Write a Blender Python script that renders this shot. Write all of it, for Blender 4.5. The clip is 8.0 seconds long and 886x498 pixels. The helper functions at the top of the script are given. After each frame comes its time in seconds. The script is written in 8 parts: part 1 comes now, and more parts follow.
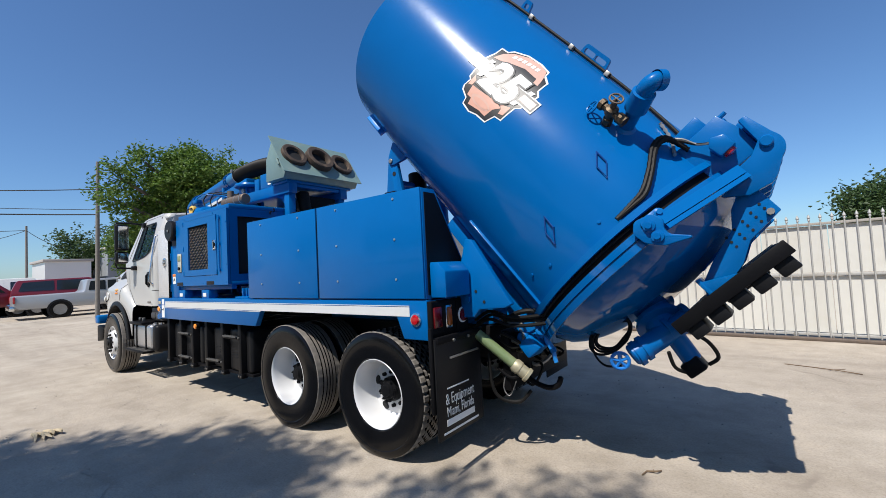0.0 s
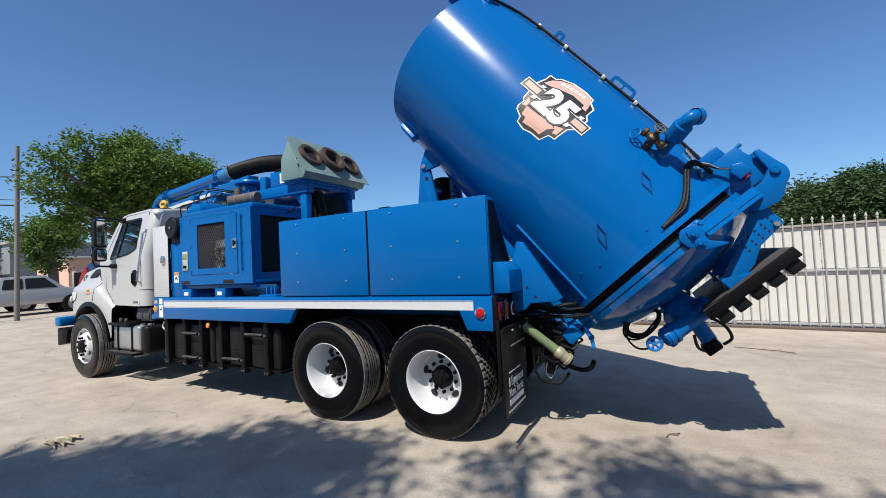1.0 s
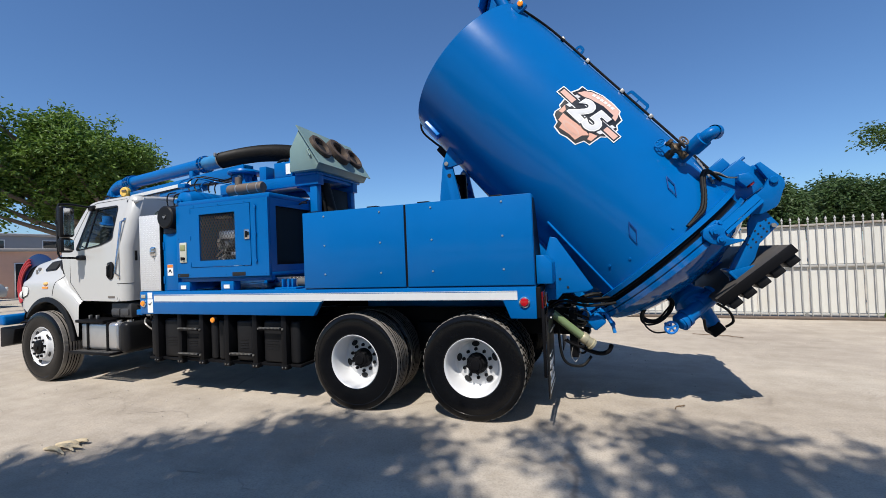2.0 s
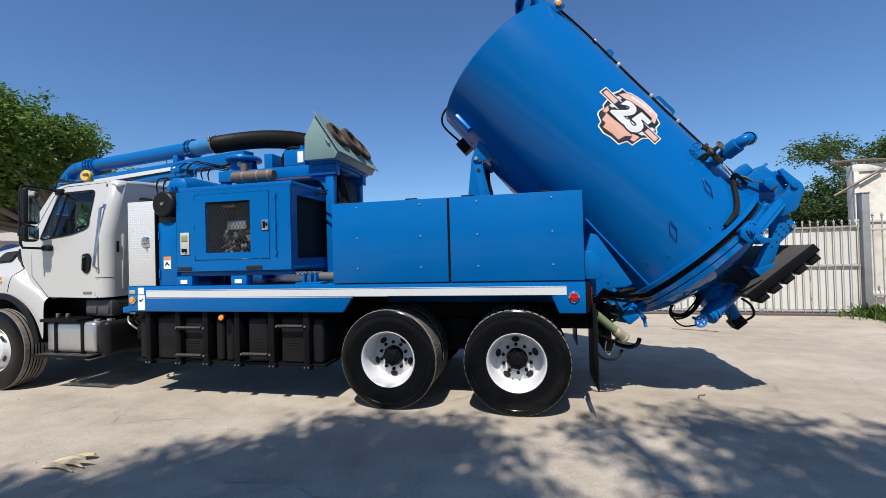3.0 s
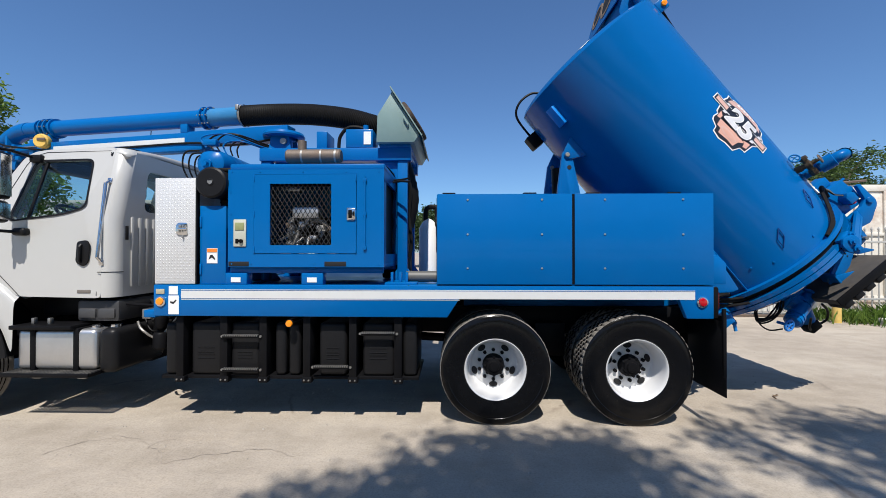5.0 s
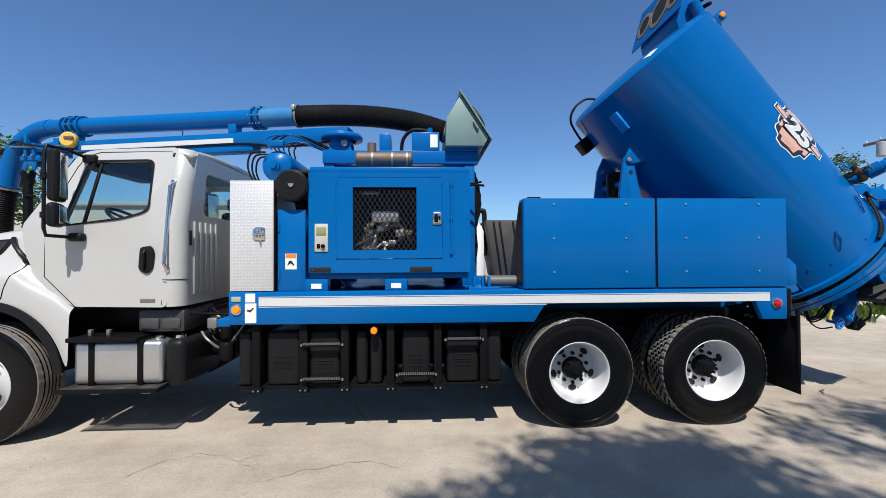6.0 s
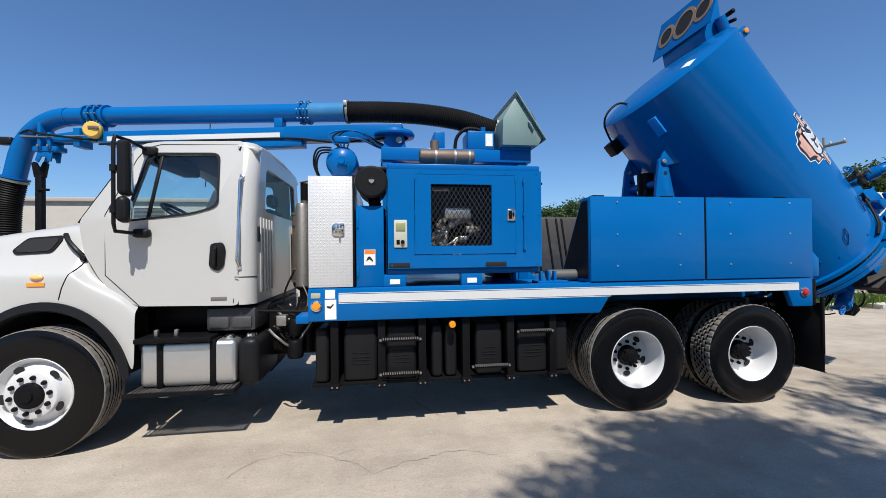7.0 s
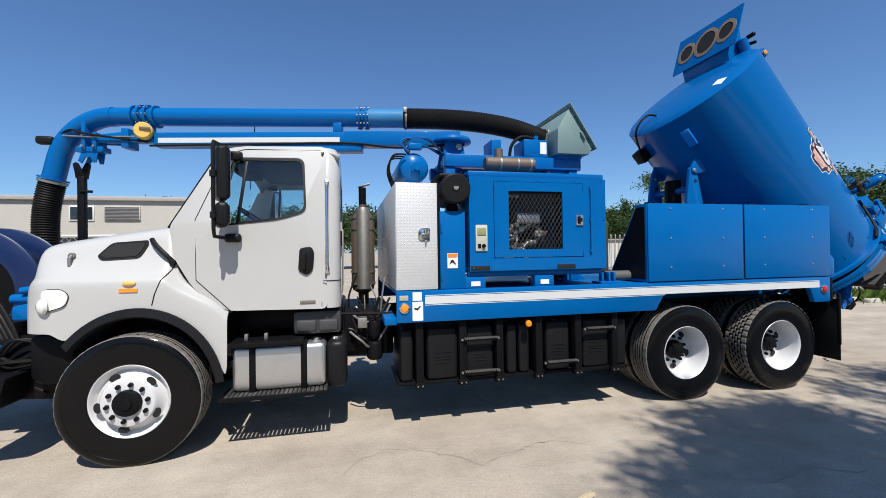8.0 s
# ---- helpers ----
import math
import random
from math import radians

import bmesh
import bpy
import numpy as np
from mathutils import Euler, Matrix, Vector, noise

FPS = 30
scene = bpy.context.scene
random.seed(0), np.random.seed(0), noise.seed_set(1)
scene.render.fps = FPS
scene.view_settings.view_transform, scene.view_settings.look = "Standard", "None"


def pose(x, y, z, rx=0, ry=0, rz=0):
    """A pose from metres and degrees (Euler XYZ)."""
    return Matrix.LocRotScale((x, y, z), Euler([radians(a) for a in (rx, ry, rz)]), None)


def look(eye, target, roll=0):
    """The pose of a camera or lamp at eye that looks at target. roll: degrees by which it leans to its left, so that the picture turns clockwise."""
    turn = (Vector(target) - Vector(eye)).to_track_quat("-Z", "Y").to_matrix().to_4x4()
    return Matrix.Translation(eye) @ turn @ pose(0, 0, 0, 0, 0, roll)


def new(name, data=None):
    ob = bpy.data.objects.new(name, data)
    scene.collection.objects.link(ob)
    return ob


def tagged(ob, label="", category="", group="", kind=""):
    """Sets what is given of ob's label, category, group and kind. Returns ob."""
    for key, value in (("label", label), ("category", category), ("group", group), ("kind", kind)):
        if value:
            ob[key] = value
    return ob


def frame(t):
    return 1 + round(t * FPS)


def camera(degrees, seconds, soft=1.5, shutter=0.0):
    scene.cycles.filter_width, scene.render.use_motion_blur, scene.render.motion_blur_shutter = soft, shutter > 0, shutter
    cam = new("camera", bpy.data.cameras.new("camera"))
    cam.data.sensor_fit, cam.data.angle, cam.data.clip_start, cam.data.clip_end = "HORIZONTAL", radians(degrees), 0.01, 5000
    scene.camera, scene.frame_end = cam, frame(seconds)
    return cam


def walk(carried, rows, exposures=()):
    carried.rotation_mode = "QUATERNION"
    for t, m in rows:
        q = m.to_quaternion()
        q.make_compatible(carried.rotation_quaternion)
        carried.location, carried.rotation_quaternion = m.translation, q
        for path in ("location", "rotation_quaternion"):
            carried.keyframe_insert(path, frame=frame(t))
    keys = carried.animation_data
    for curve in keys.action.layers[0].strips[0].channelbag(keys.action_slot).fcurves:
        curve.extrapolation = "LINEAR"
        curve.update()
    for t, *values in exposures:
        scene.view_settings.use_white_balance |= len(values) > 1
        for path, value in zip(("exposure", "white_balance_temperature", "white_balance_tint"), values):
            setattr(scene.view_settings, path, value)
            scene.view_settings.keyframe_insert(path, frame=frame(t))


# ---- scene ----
cam = camera(94.1, 8.0, soft=0.8)
PATH = [
    (0, (1.934, -2.314, 1.525), (0.732, -0.719, 1.616), -3.0),
    (0.5, (1.658, -2.804, 1.579), (0.583, -1.119, 1.66), -3.0),
    (1, (1.3, -3.161, 1.59), (0.347, -1.404, 1.654), -2.9),
    (1.5, (0.926, -3.491, 1.594), (0.111, -1.665, 1.639), -2.7),
    (3, (-0.44, -3.935, 1.577), (-0.867, -1.981, 1.602), -1.6),
    (3.5, (-0.883, -3.919, 1.57), (-1.197, -1.944, 1.576), -1.1),
    (4, (-1.326, -3.865, 1.609), (-1.528, -1.875, 1.611), -0.4),
    (5.5, (-2.85, -3.727, 1.598), (-2.833, -1.727, 1.62), -0.1),
    (6, (-3.366, -3.712, 1.622), (-3.277, -1.714, 1.648), -0.3),
    (6.5, (-3.899, -3.662, 1.613), (-3.718, -1.671, 1.634), -0.5),
    (7, (-4.44, -3.725, 1.604), (-4.152, -1.746, 1.62), -0.6),
    (7.5, (-4.964, -3.736, 1.599), (-4.579, -1.774, 1.615), -0.7),
    (8, (-5.508, -3.717, 1.653), (-5.061, -1.768, 1.665), -0.8),
]
walk(cam, [(t, look(eye, target, roll)) for t, eye, target, roll in PATH])

# ---- light ----
SUN_EL, SUN_ROT = radians(56.5), radians(180.0)
world = bpy.data.worlds.new("sky")
scene.world = world
world.use_nodes = True
wn = world.node_tree.nodes
sky = wn.new("ShaderNodeTexSky")
sky.sky_type = "NISHITA"
sky.sun_disc = False
sky.sun_elevation, sky.sun_rotation = SUN_EL, SUN_ROT
sky.air_density, sky.dust_density, sky.ozone_density = 1.0, 0.45, 5.0
wn["Background"].inputs[1].default_value = 0.097
tint = wn.new("ShaderNodeMix")
tint.data_type, tint.blend_type = "RGBA", "MULTIPLY"
tint.inputs[0].default_value = 1.0
tint.inputs[7].default_value = (0.80, 1.0, 1.19, 1)
world.node_tree.links.new(sky.outputs[0], tint.inputs[6])
world.node_tree.links.new(tint.outputs[2], wn["Background"].inputs[0])
sun = new("sun", bpy.data.lights.new("sun", "SUN"))
sun.data.energy, sun.data.angle, sun.data.color = 5.0, radians(0.55), (1.0, 0.955, 0.89)
sun.matrix_world = look((0, 0, 0), (-0.01, 0.66, -1.0))
scene.view_settings.exposure = 0.2


# ---- materials ----
def mat(name, colour, rough=0.5, metal=0.0, grain=0.08, scale=30.0, bump=0.0, bump_scale=120.0, coat=0.0, dirt=0.0,
        dirt_colour=(0.25, 0.2, 0.14), dirt_scale=2.0, spec=0.5, obj_random=0.0):
    """A painted, metal, rubber or stone surface: fine grain, large stains and a fine relief."""
    m = bpy.data.materials.new(name)
    m.use_nodes = True
    n, l = m.node_tree.nodes, m.node_tree.links
    p = n["Principled BSDF"]
    p.inputs["Roughness"].default_value, p.inputs["Metallic"].default_value = rough, metal
    p.inputs["Coat Weight"].default_value, p.inputs["Coat Roughness"].default_value = coat, 0.06
    p.inputs["Specular IOR Level"].default_value = spec
    co = n.new("ShaderNodeTexCoord")
    fine = n.new("ShaderNodeTexNoise")
    fine.inputs["Scale"].default_value, fine.inputs["Detail"].default_value = scale, 5
    l.new(co.outputs["Object"], fine.inputs["Vector"])
    vary = n.new("ShaderNodeMapRange")
    vary.inputs["To Min"].default_value, vary.inputs["To Max"].default_value = 1 - grain, 1 + grain
    l.new(fine.outputs[0], vary.inputs[0])
    tone = n.new("ShaderNodeMix")
    tone.data_type, tone.blend_type = "RGBA", "MULTIPLY"
    tone.inputs[0].default_value = 1.0
    tone.inputs[6].default_value = (*colour, 1)
    l.new(vary.outputs[0], tone.inputs[7])
    out = tone.outputs[2]
    if obj_random:
        info = n.new("ShaderNodeObjectInfo")
        shift = n.new("ShaderNodeMapRange")
        shift.inputs["To Min"].default_value, shift.inputs["To Max"].default_value = 1 - obj_random, 1 + obj_random
        l.new(info.outputs["Random"], shift.inputs[0])
        more = n.new("ShaderNodeMix")
        more.data_type, more.blend_type = "RGBA", "MULTIPLY"
        more.inputs[0].default_value = 1.0
        l.new(out, more.inputs[6]), l.new(shift.outputs[0], more.inputs[7])
        out = more.outputs[2]
    if dirt:
        big = n.new("ShaderNodeTexNoise")
        big.inputs["Scale"].default_value, big.inputs["Detail"].default_value = dirt_scale, 8
        big.inputs["Roughness"].default_value = 0.65
        l.new(co.outputs["Object"], big.inputs["Vector"])
        cut = n.new("ShaderNodeMapRange")
        cut.inputs["From Min"].default_value, cut.inputs["From Max"].default_value = 0.5, 0.75
        cut.inputs["To Max"].default_value = dirt
        l.new(big.outputs[0], cut.inputs[0])
        soil = n.new("ShaderNodeMix")
        soil.data_type = "RGBA"
        soil.inputs[7].default_value = (*dirt_colour, 1)
        l.new(cut.outputs[0], soil.inputs[0]), l.new(out, soil.inputs[6])
        out = soil.outputs[2]
        rr = n.new("ShaderNodeMapRange")
        rr.inputs["To Min"].default_value, rr.inputs["To Max"].default_value = rough, min(1.0, rough + 0.35)
        l.new(cut.outputs[0], rr.inputs[0]), l.new(rr.outputs[0], p.inputs["Roughness"])
    l.new(out, p.inputs["Base Color"])
    if bump:
        rel = n.new("ShaderNodeTexNoise")
        rel.inputs["Scale"].default_value, rel.inputs["Detail"].default_value = bump_scale, 4
        l.new(co.outputs["Object"], rel.inputs["Vector"])
        bp = n.new("ShaderNodeBump")
        bp.inputs["Strength"].default_value, bp.inputs["Distance"].default_value = bump, 0.01
        l.new(rel.outputs[0], bp.inputs["Height"]), l.new(bp.outputs[0], p.inputs["Normal"])
    return m


BLUE = mat("blue_paint", (0.0003, 0.115, 0.362), 0.30, 0, 0.05, 6, 0.05, 40, coat=0.12, dirt=0.10, dirt_colour=(0.008, 0.128, 0.345), dirt_scale=1.6, spec=0.14)
TANKBLUE = mat("tank_blue_paint", (0.0003, 0.106, 0.340), 0.22, 0, 0.05, 5, 0.04, 9, coat=0.14, dirt=0.10, dirt_colour=(0.008, 0.12, 0.325), dirt_scale=2.2, spec=0.16)
FADED = mat("faded_blue_paint", (0.035, 0.19, 0.40), 0.45, 0, 0.12, 9, 0.05, 40, dirt=0.4, dirt_colour=(0.11, 0.25, 0.38), dirt_scale=5, spec=0.2)
MESHGREY = mat("dusty_grey_wire", (0.045, 0.045, 0.045), 0.5, 0.2, 0.2, 30)
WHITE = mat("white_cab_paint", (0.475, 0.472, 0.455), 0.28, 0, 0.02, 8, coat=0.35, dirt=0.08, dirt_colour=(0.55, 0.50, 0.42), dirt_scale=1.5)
RIMWHITE = mat("white_wheel_paint", (0.60, 0.60, 0.60), 0.34, 0, 0.03, 10, dirt=0.15, dirt_colour=(0.45, 0.40, 0.34), dirt_scale=5)
BLACK = mat("black_paint", (0.006, 0.006, 0.007), 0.45, 0, 0.2, 12, 0.1, 60, dirt=0.2, dirt_colour=(0.016, 0.015, 0.013), dirt_scale=4, spec=0.1)
PLASTIC = mat("black_plastic", (0.011, 0.011, 0.012), 0.40, 0, 0.15, 30, 0.12, 90, dirt=0.15, dirt_colour=(0.018, 0.017, 0.016), dirt_scale=3, spec=0.16)
RUBBER = mat("tyre_rubber", (0.005, 0.005, 0.0055), 0.16, 0, 0.2, 25, 0.06, 70, dirt=0.1, dirt_colour=(0.012, 0.011, 0.010), dirt_scale=6, spec=0.2)
TREAD = mat("tyre_tread", (0.15, 0.137, 0.122), 0.85, 0, 0.3, 35, 0.3, 90, dirt=0.7, dirt_colour=(0.28, 0.25, 0.21), dirt_scale=7)
HOSE = mat("hose_rubber", (0.010, 0.0095, 0.009), 0.5, 0, 0.25, 25, 0.1, 80, dirt=0.2, dirt_colour=(0.02, 0.018, 0.016), dirt_scale=6, spec=0.14)
CHROME = mat("bright_metal", (0.72, 0.72, 0.72), 0.18, 1.0, 0.05, 12, dirt=0.15, dirt_colour=(0.35, 0.32, 0.28), dirt_scale=5)
ALU = mat("brushed_aluminium", (0.62, 0.62, 0.62), 0.36, 0.9, 0.06, 40, 0.05, 60, dirt=0.25, dirt_colour=(0.38, 0.35, 0.31), dirt_scale=5)
STEEL = mat("dull_steel", (0.33, 0.32, 0.30), 0.5, 0.8, 0.2, 25, 0.1, 60, dirt=0.4, dirt_colour=(0.16, 0.12, 0.09), dirt_scale=6)
RUST = mat("heat_browned_steel", (0.16, 0.125, 0.10), 0.6, 0.5, 0.25, 20, 0.2, 60, dirt=0.6, dirt_colour=(0.20, 0.12, 0.07), dirt_scale=5)
BRONZE = mat("dull_bronze", (0.10, 0.072, 0.045), 0.5, 0.7, 0.25, 30, 0.2, 80, dirt=0.4, dirt_colour=(0.06, 0.05, 0.04), dirt_scale=9)
SAGE = mat("sage_green_paint", (0.17, 0.26, 0.25), 0.5, 0, 0.08, 10, 0.05, 60, dirt=0.45, dirt_colour=(0.30, 0.33, 0.28), dirt_scale=4)
GREENHOSE = mat("green_hose", (0.16, 0.22, 0.10), 0.45, 0, 0.1, 20, 0.05, 60, dirt=0.5, dirt_colour=(0.28, 0.27, 0.18), dirt_scale=7)
AMBER = mat("amber_lens", (0.95, 0.28, 0.01), 0.18, 0, 0.08, 60, coat=0.6)
RED = mat("red_lens", (0.42, 0.005, 0.010), 0.15, 0, 0.1, 60, coat=0.6)
CLEAR = mat("clear_lens", (0.75, 0.75, 0.72), 0.12, 0, 0.05, 50, coat=0.6)
YELLOW = mat("yellow_paint", (0.72, 0.46, 0.09), 0.6, 0, 0.1, 15, dirt=0.5, dirt_colour=(0.42, 0.30, 0.14), dirt_scale=6)
LABEL = mat("white_vinyl", (0.78, 0.78, 0.76), 0.45, 0, 0.05, 40)
STRIPE = mat("white_reflective_stripe", (0.62, 0.63, 0.62), 0.4, 0, 0.03, 30, dirt=0.2, dirt_colour=(0.5, 0.48, 0.43), dirt_scale=3)
SALMON = mat("salmon_print", (0.66, 0.36, 0.27), 0.35, 0, 0.05, 30, coat=0.3)
INK = mat("black_print", (0.012, 0.012, 0.014), 0.4, 0, 0.1, 30, coat=0.3)
SILVER = mat("silver_print", (0.62, 0.62, 0.63), 0.32, 0, 0.25, 9, coat=0.3)
ORANGE = mat("orange_print", (0.78, 0.22, 0.03), 0.45)
BEIGE = mat("beige_panel", (0.50, 0.50, 0.42), 0.5, 0, 0.05, 20)
INTERIOR = mat("grey_cab_trim", (0.014, 0.014, 0.015), 0.7, 0, 0.1, 20)
# near-black; on holes and ports it stands in for their unlit depth
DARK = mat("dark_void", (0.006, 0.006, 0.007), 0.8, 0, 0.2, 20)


def plate_material():
    """Bright aluminium tread plate: raised lozenges that alternate in direction."""
    m = mat("diamond_plate", (0.66, 0.66, 0.655), 0.40, 0.22, 0.06, 30, dirt=0.15, dirt_colour=(0.50, 0.48, 0.45), dirt_scale=3)
    n, l = m.node_tree.nodes, m.node_tree.links
    p = n["Principled BSDF"]
    co = n.new("ShaderNodeTexCoord")
    sep = n.new("ShaderNodeSeparateXYZ")
    l.new(co.outputs["Object"], sep.inputs[0])

    def op(kind, a, b=None, c=None):
        k = n.new("ShaderNodeMath")
        k.operation = kind
        for i, v in enumerate((a, b, c)):
            if v is None:
                continue
            if isinstance(v, (int, float)):
                k.inputs[i].default_value = v
            else:
                l.new(v, k.inputs[i])
        return k.outputs[0]
    across = op("MULTIPLY", op("ADD", sep.outputs[0], sep.outputs[1]), 1 / 0.028)
    up = op("MULTIPLY", sep.outputs[2], 1 / 0.028)
    fa, fu = op("SUBTRACT", op("FRACT", across), 0.5), op("SUBTRACT", op("FRACT", up), 0.5)
    par = op("SUBTRACT", op("MULTIPLY", op("MODULO", op("ABSOLUTE", op("ADD", op("FLOOR", across), op("FLOOR", up))), 2.0), 2.0), 1.0)
    turned = op("MULTIPLY", fu, par)
    a1, a2 = op("ADD", fa, turned), op("SUBTRACT", fa, turned)
    r = op("ADD", op("POWER", op("MULTIPLY", a1, 1.25), 2.0), op("POWER", op("MULTIPLY", a2, 4.2), 2.0))
    h = op("SMOOTH_MAX", op("SUBTRACT", 0.6, r), 0.0, 0.2)
    bp = n.new("ShaderNodeBump")
    bp.inputs["Strength"].default_value, bp.inputs["Distance"].default_value = 0.9, 0.005
    l.new(h, bp.inputs["Height"]), l.new(bp.outputs[0], p.inputs["Normal"])
    return m


PLATE = plate_material()


def glass_material(name, tint):
    """Thin clear pane: lets light straight through and mirrors a little of what is before it."""
    m = bpy.data.materials.new(name)
    m.use_nodes = True
    n, l = m.node_tree.nodes, m.node_tree.links
    n.remove(n["Principled BSDF"])
    see, shine, mx = n.new("ShaderNodeBsdfTransparent"), n.new("ShaderNodeBsdfGlossy"), n.new("ShaderNodeMixShader")
    see.inputs[0].default_value = (*tint, 1)
    shine.inputs["Roughness"].default_value = 0.02
    mx.inputs[0].default_value = 0.05
    l.new(see.outputs[0], mx.inputs[1]), l.new(shine.outputs[0], mx.inputs[2])
    l.new(mx.outputs[0], n["Material Output"].inputs[0])
    return m


GLASS = glass_material("cab_glass", (0.84, 0.92, 0.92))
# darker copy of the red lens, with the tail lamps' shade in its colour
TAILRED = mat("shaded_red_lens", (0.10, 0.003, 0.005), 0.2, 0, 0.1, 60, coat=0.3)
DUSTBLACK = mat("dusty_black_steel", (0.055, 0.050, 0.045), 0.7, 0, 0.3, 15, 0.1, 40, dirt=0.5, dirt_colour=(0.13, 0.11, 0.09), dirt_scale=4)
NAVY = mat("navy_paint", (0.002, 0.014, 0.07), 0.35, 0, 0.08, 8, coat=0.2, dirt=0.2, dirt_colour=(0.02, 0.03, 0.06), dirt_scale=3)
CARGLASS = mat("dark_car_glass", (0.02, 0.025, 0.03), 0.06, 0, 0.05, 10, coat=0.5)


# ---- building helpers ----
def root(name, label, category, at=(0, 0, 0), group="", kind=""):
    ob = new(name)
    ob.empty_display_size = 0.2
    ob.matrix_basis = Matrix.Translation(at)
    return tagged(ob, label, category, group, kind)


def finish(bm, name, angle=35):
    me = bpy.data.meshes.new(name)
    bmesh.ops.recalc_face_normals(bm, faces=bm.faces)
    bm.to_mesh(me)
    bm.free()
    me.polygons.foreach_set("use_smooth", [True] * len(me.polygons))
    me.set_sharp_from_angle(angle=radians(angle))
    return me


def part(name, bm, material, parent=None, label="", angle=35):
    """Links a bmesh, or a mesh, that is given in world coordinates, as one mesh object under its parent."""
    me = finish(bm, name, angle) if isinstance(bm, bmesh.types.BMesh) else bm
    if not me.materials:
        me.materials.append(material)
    ob = new(name, me)
    if parent is not None:
        ob.parent = parent
        inv = Matrix.Identity(4)
        if parent.type == "EMPTY":
            inv = parent.matrix_basis.inverted()
        ob.matrix_parent_inverse = inv
    if label:
        ob["label"] = label
    return ob


def box(x0, x1, y0, y1, z0, z1, bevel=0.0, bm=None, seg=2):
    out = bm or bmesh.new()
    tmp = bmesh.new()
    vs = [tmp.verts.new((x, y, z)) for x in (x0, x1) for y in (y0, y1) for z in (z0, z1)]
    for f in ((0, 1, 3, 2), (4, 6, 7, 5), (0, 4, 5, 1), (2, 3, 7, 6), (0, 2, 6, 4), (1, 5, 7, 3)):
        tmp.faces.new([vs[i] for i in f])
    if bevel:
        bmesh.ops.bevel(tmp, geom=tmp.edges[:], offset=bevel, segments=seg, profile=0.5, affect="EDGES")
    return join(out, tmp)


def join(bm, tmp, m=None):
    """Adds the mesh tmp to bm."""
    tmp.verts.index_update()
    vs = [bm.verts.new(m @ v.co if m else v.co) for v in tmp.verts]
    for f in tmp.faces:
        bm.faces.new([vs[v.index] for v in f.verts])
    tmp.free()
    return bm


def prism(points, lo, hi, axis="y", bevel=0.0, bm=None, seg=2):
    """A plate of the outline points, in the plane across axis, from lo to hi along it."""
    out = bm or bmesh.new()
    tmp = bmesh.new()

    def at(p, h):
        return {"y": (p[0], h, p[1]), "x": (h, p[0], p[1]), "z": (p[0], p[1], h)}[axis]
    a = [tmp.verts.new(at(p, lo)) for p in points]
    b = [tmp.verts.new(at(p, hi)) for p in points]
    tmp.faces.new(a)
    tmp.faces.new(b[::-1])
    k = len(points)
    for i in range(k):
        tmp.faces.new((a[i], b[i], b[(i + 1) % k], a[(i + 1) % k]))
    bmesh.ops.recalc_face_normals(tmp, faces=tmp.faces)
    if bevel:
        bmesh.ops.bevel(tmp, geom=tmp.edges[:], offset=bevel, segments=seg, profile=0.5, affect="EDGES")
    return join(out, tmp)


def basis(p0, p1):
    """A pose at p0 whose z points to p1."""
    return Matrix.Translation(p0) @ (Vector(p1) - Vector(p0)).to_track_quat("Z", "Y").to_matrix().to_4x4()


def lathe(profile, p0=(0, 0, 0), p1=(0, 0, 1), seg=32, bm=None, closed=False):
    """A turned body: profile rows of (distance along the axis from p0 towards p1, radius)."""
    out = bm or bmesh.new()
    m = basis(p0, p1)
    rings = []
    for h, r in profile:
        if r < 1e-5:
            rings.append([out.verts.new(m @ Vector((0, 0, h)))])
        else:
            rings.append([out.verts.new(m @ Vector((r * math.cos(2 * math.pi * i / seg), r * math.sin(2 * math.pi * i / seg), h))) for i in range(seg)])
    for a, b in zip(rings, rings[1:] + (rings[:1] if closed else [])):
        for i in range(seg):
            j = (i + 1) % seg
            if len(a) == 1 and len(b) == 1:
                continue
            if len(a) == 1:
                out.faces.new((a[0], b[j], b[i]))
            elif len(b) == 1:
                out.faces.new((a[i], a[j], b[0]))
            else:
                out.faces.new((a[i], a[j], b[j], b[i]))
    return out


def rod(p0, p1, r, seg=16, bm=None, r1=None, edge=0.0):
    h = (Vector(p1) - Vector(p0)).length
    r1 = r if r1 is None else r1
    e = edge
    prof = [(0, 0), (0, r - e), (e, r), (h - e, r1), (h, r1 - e), (h, 0)] if e else [(0, 0), (0, r), (h, r1), (h, 0)]
    return lathe(prof, p0, p1, seg, bm)


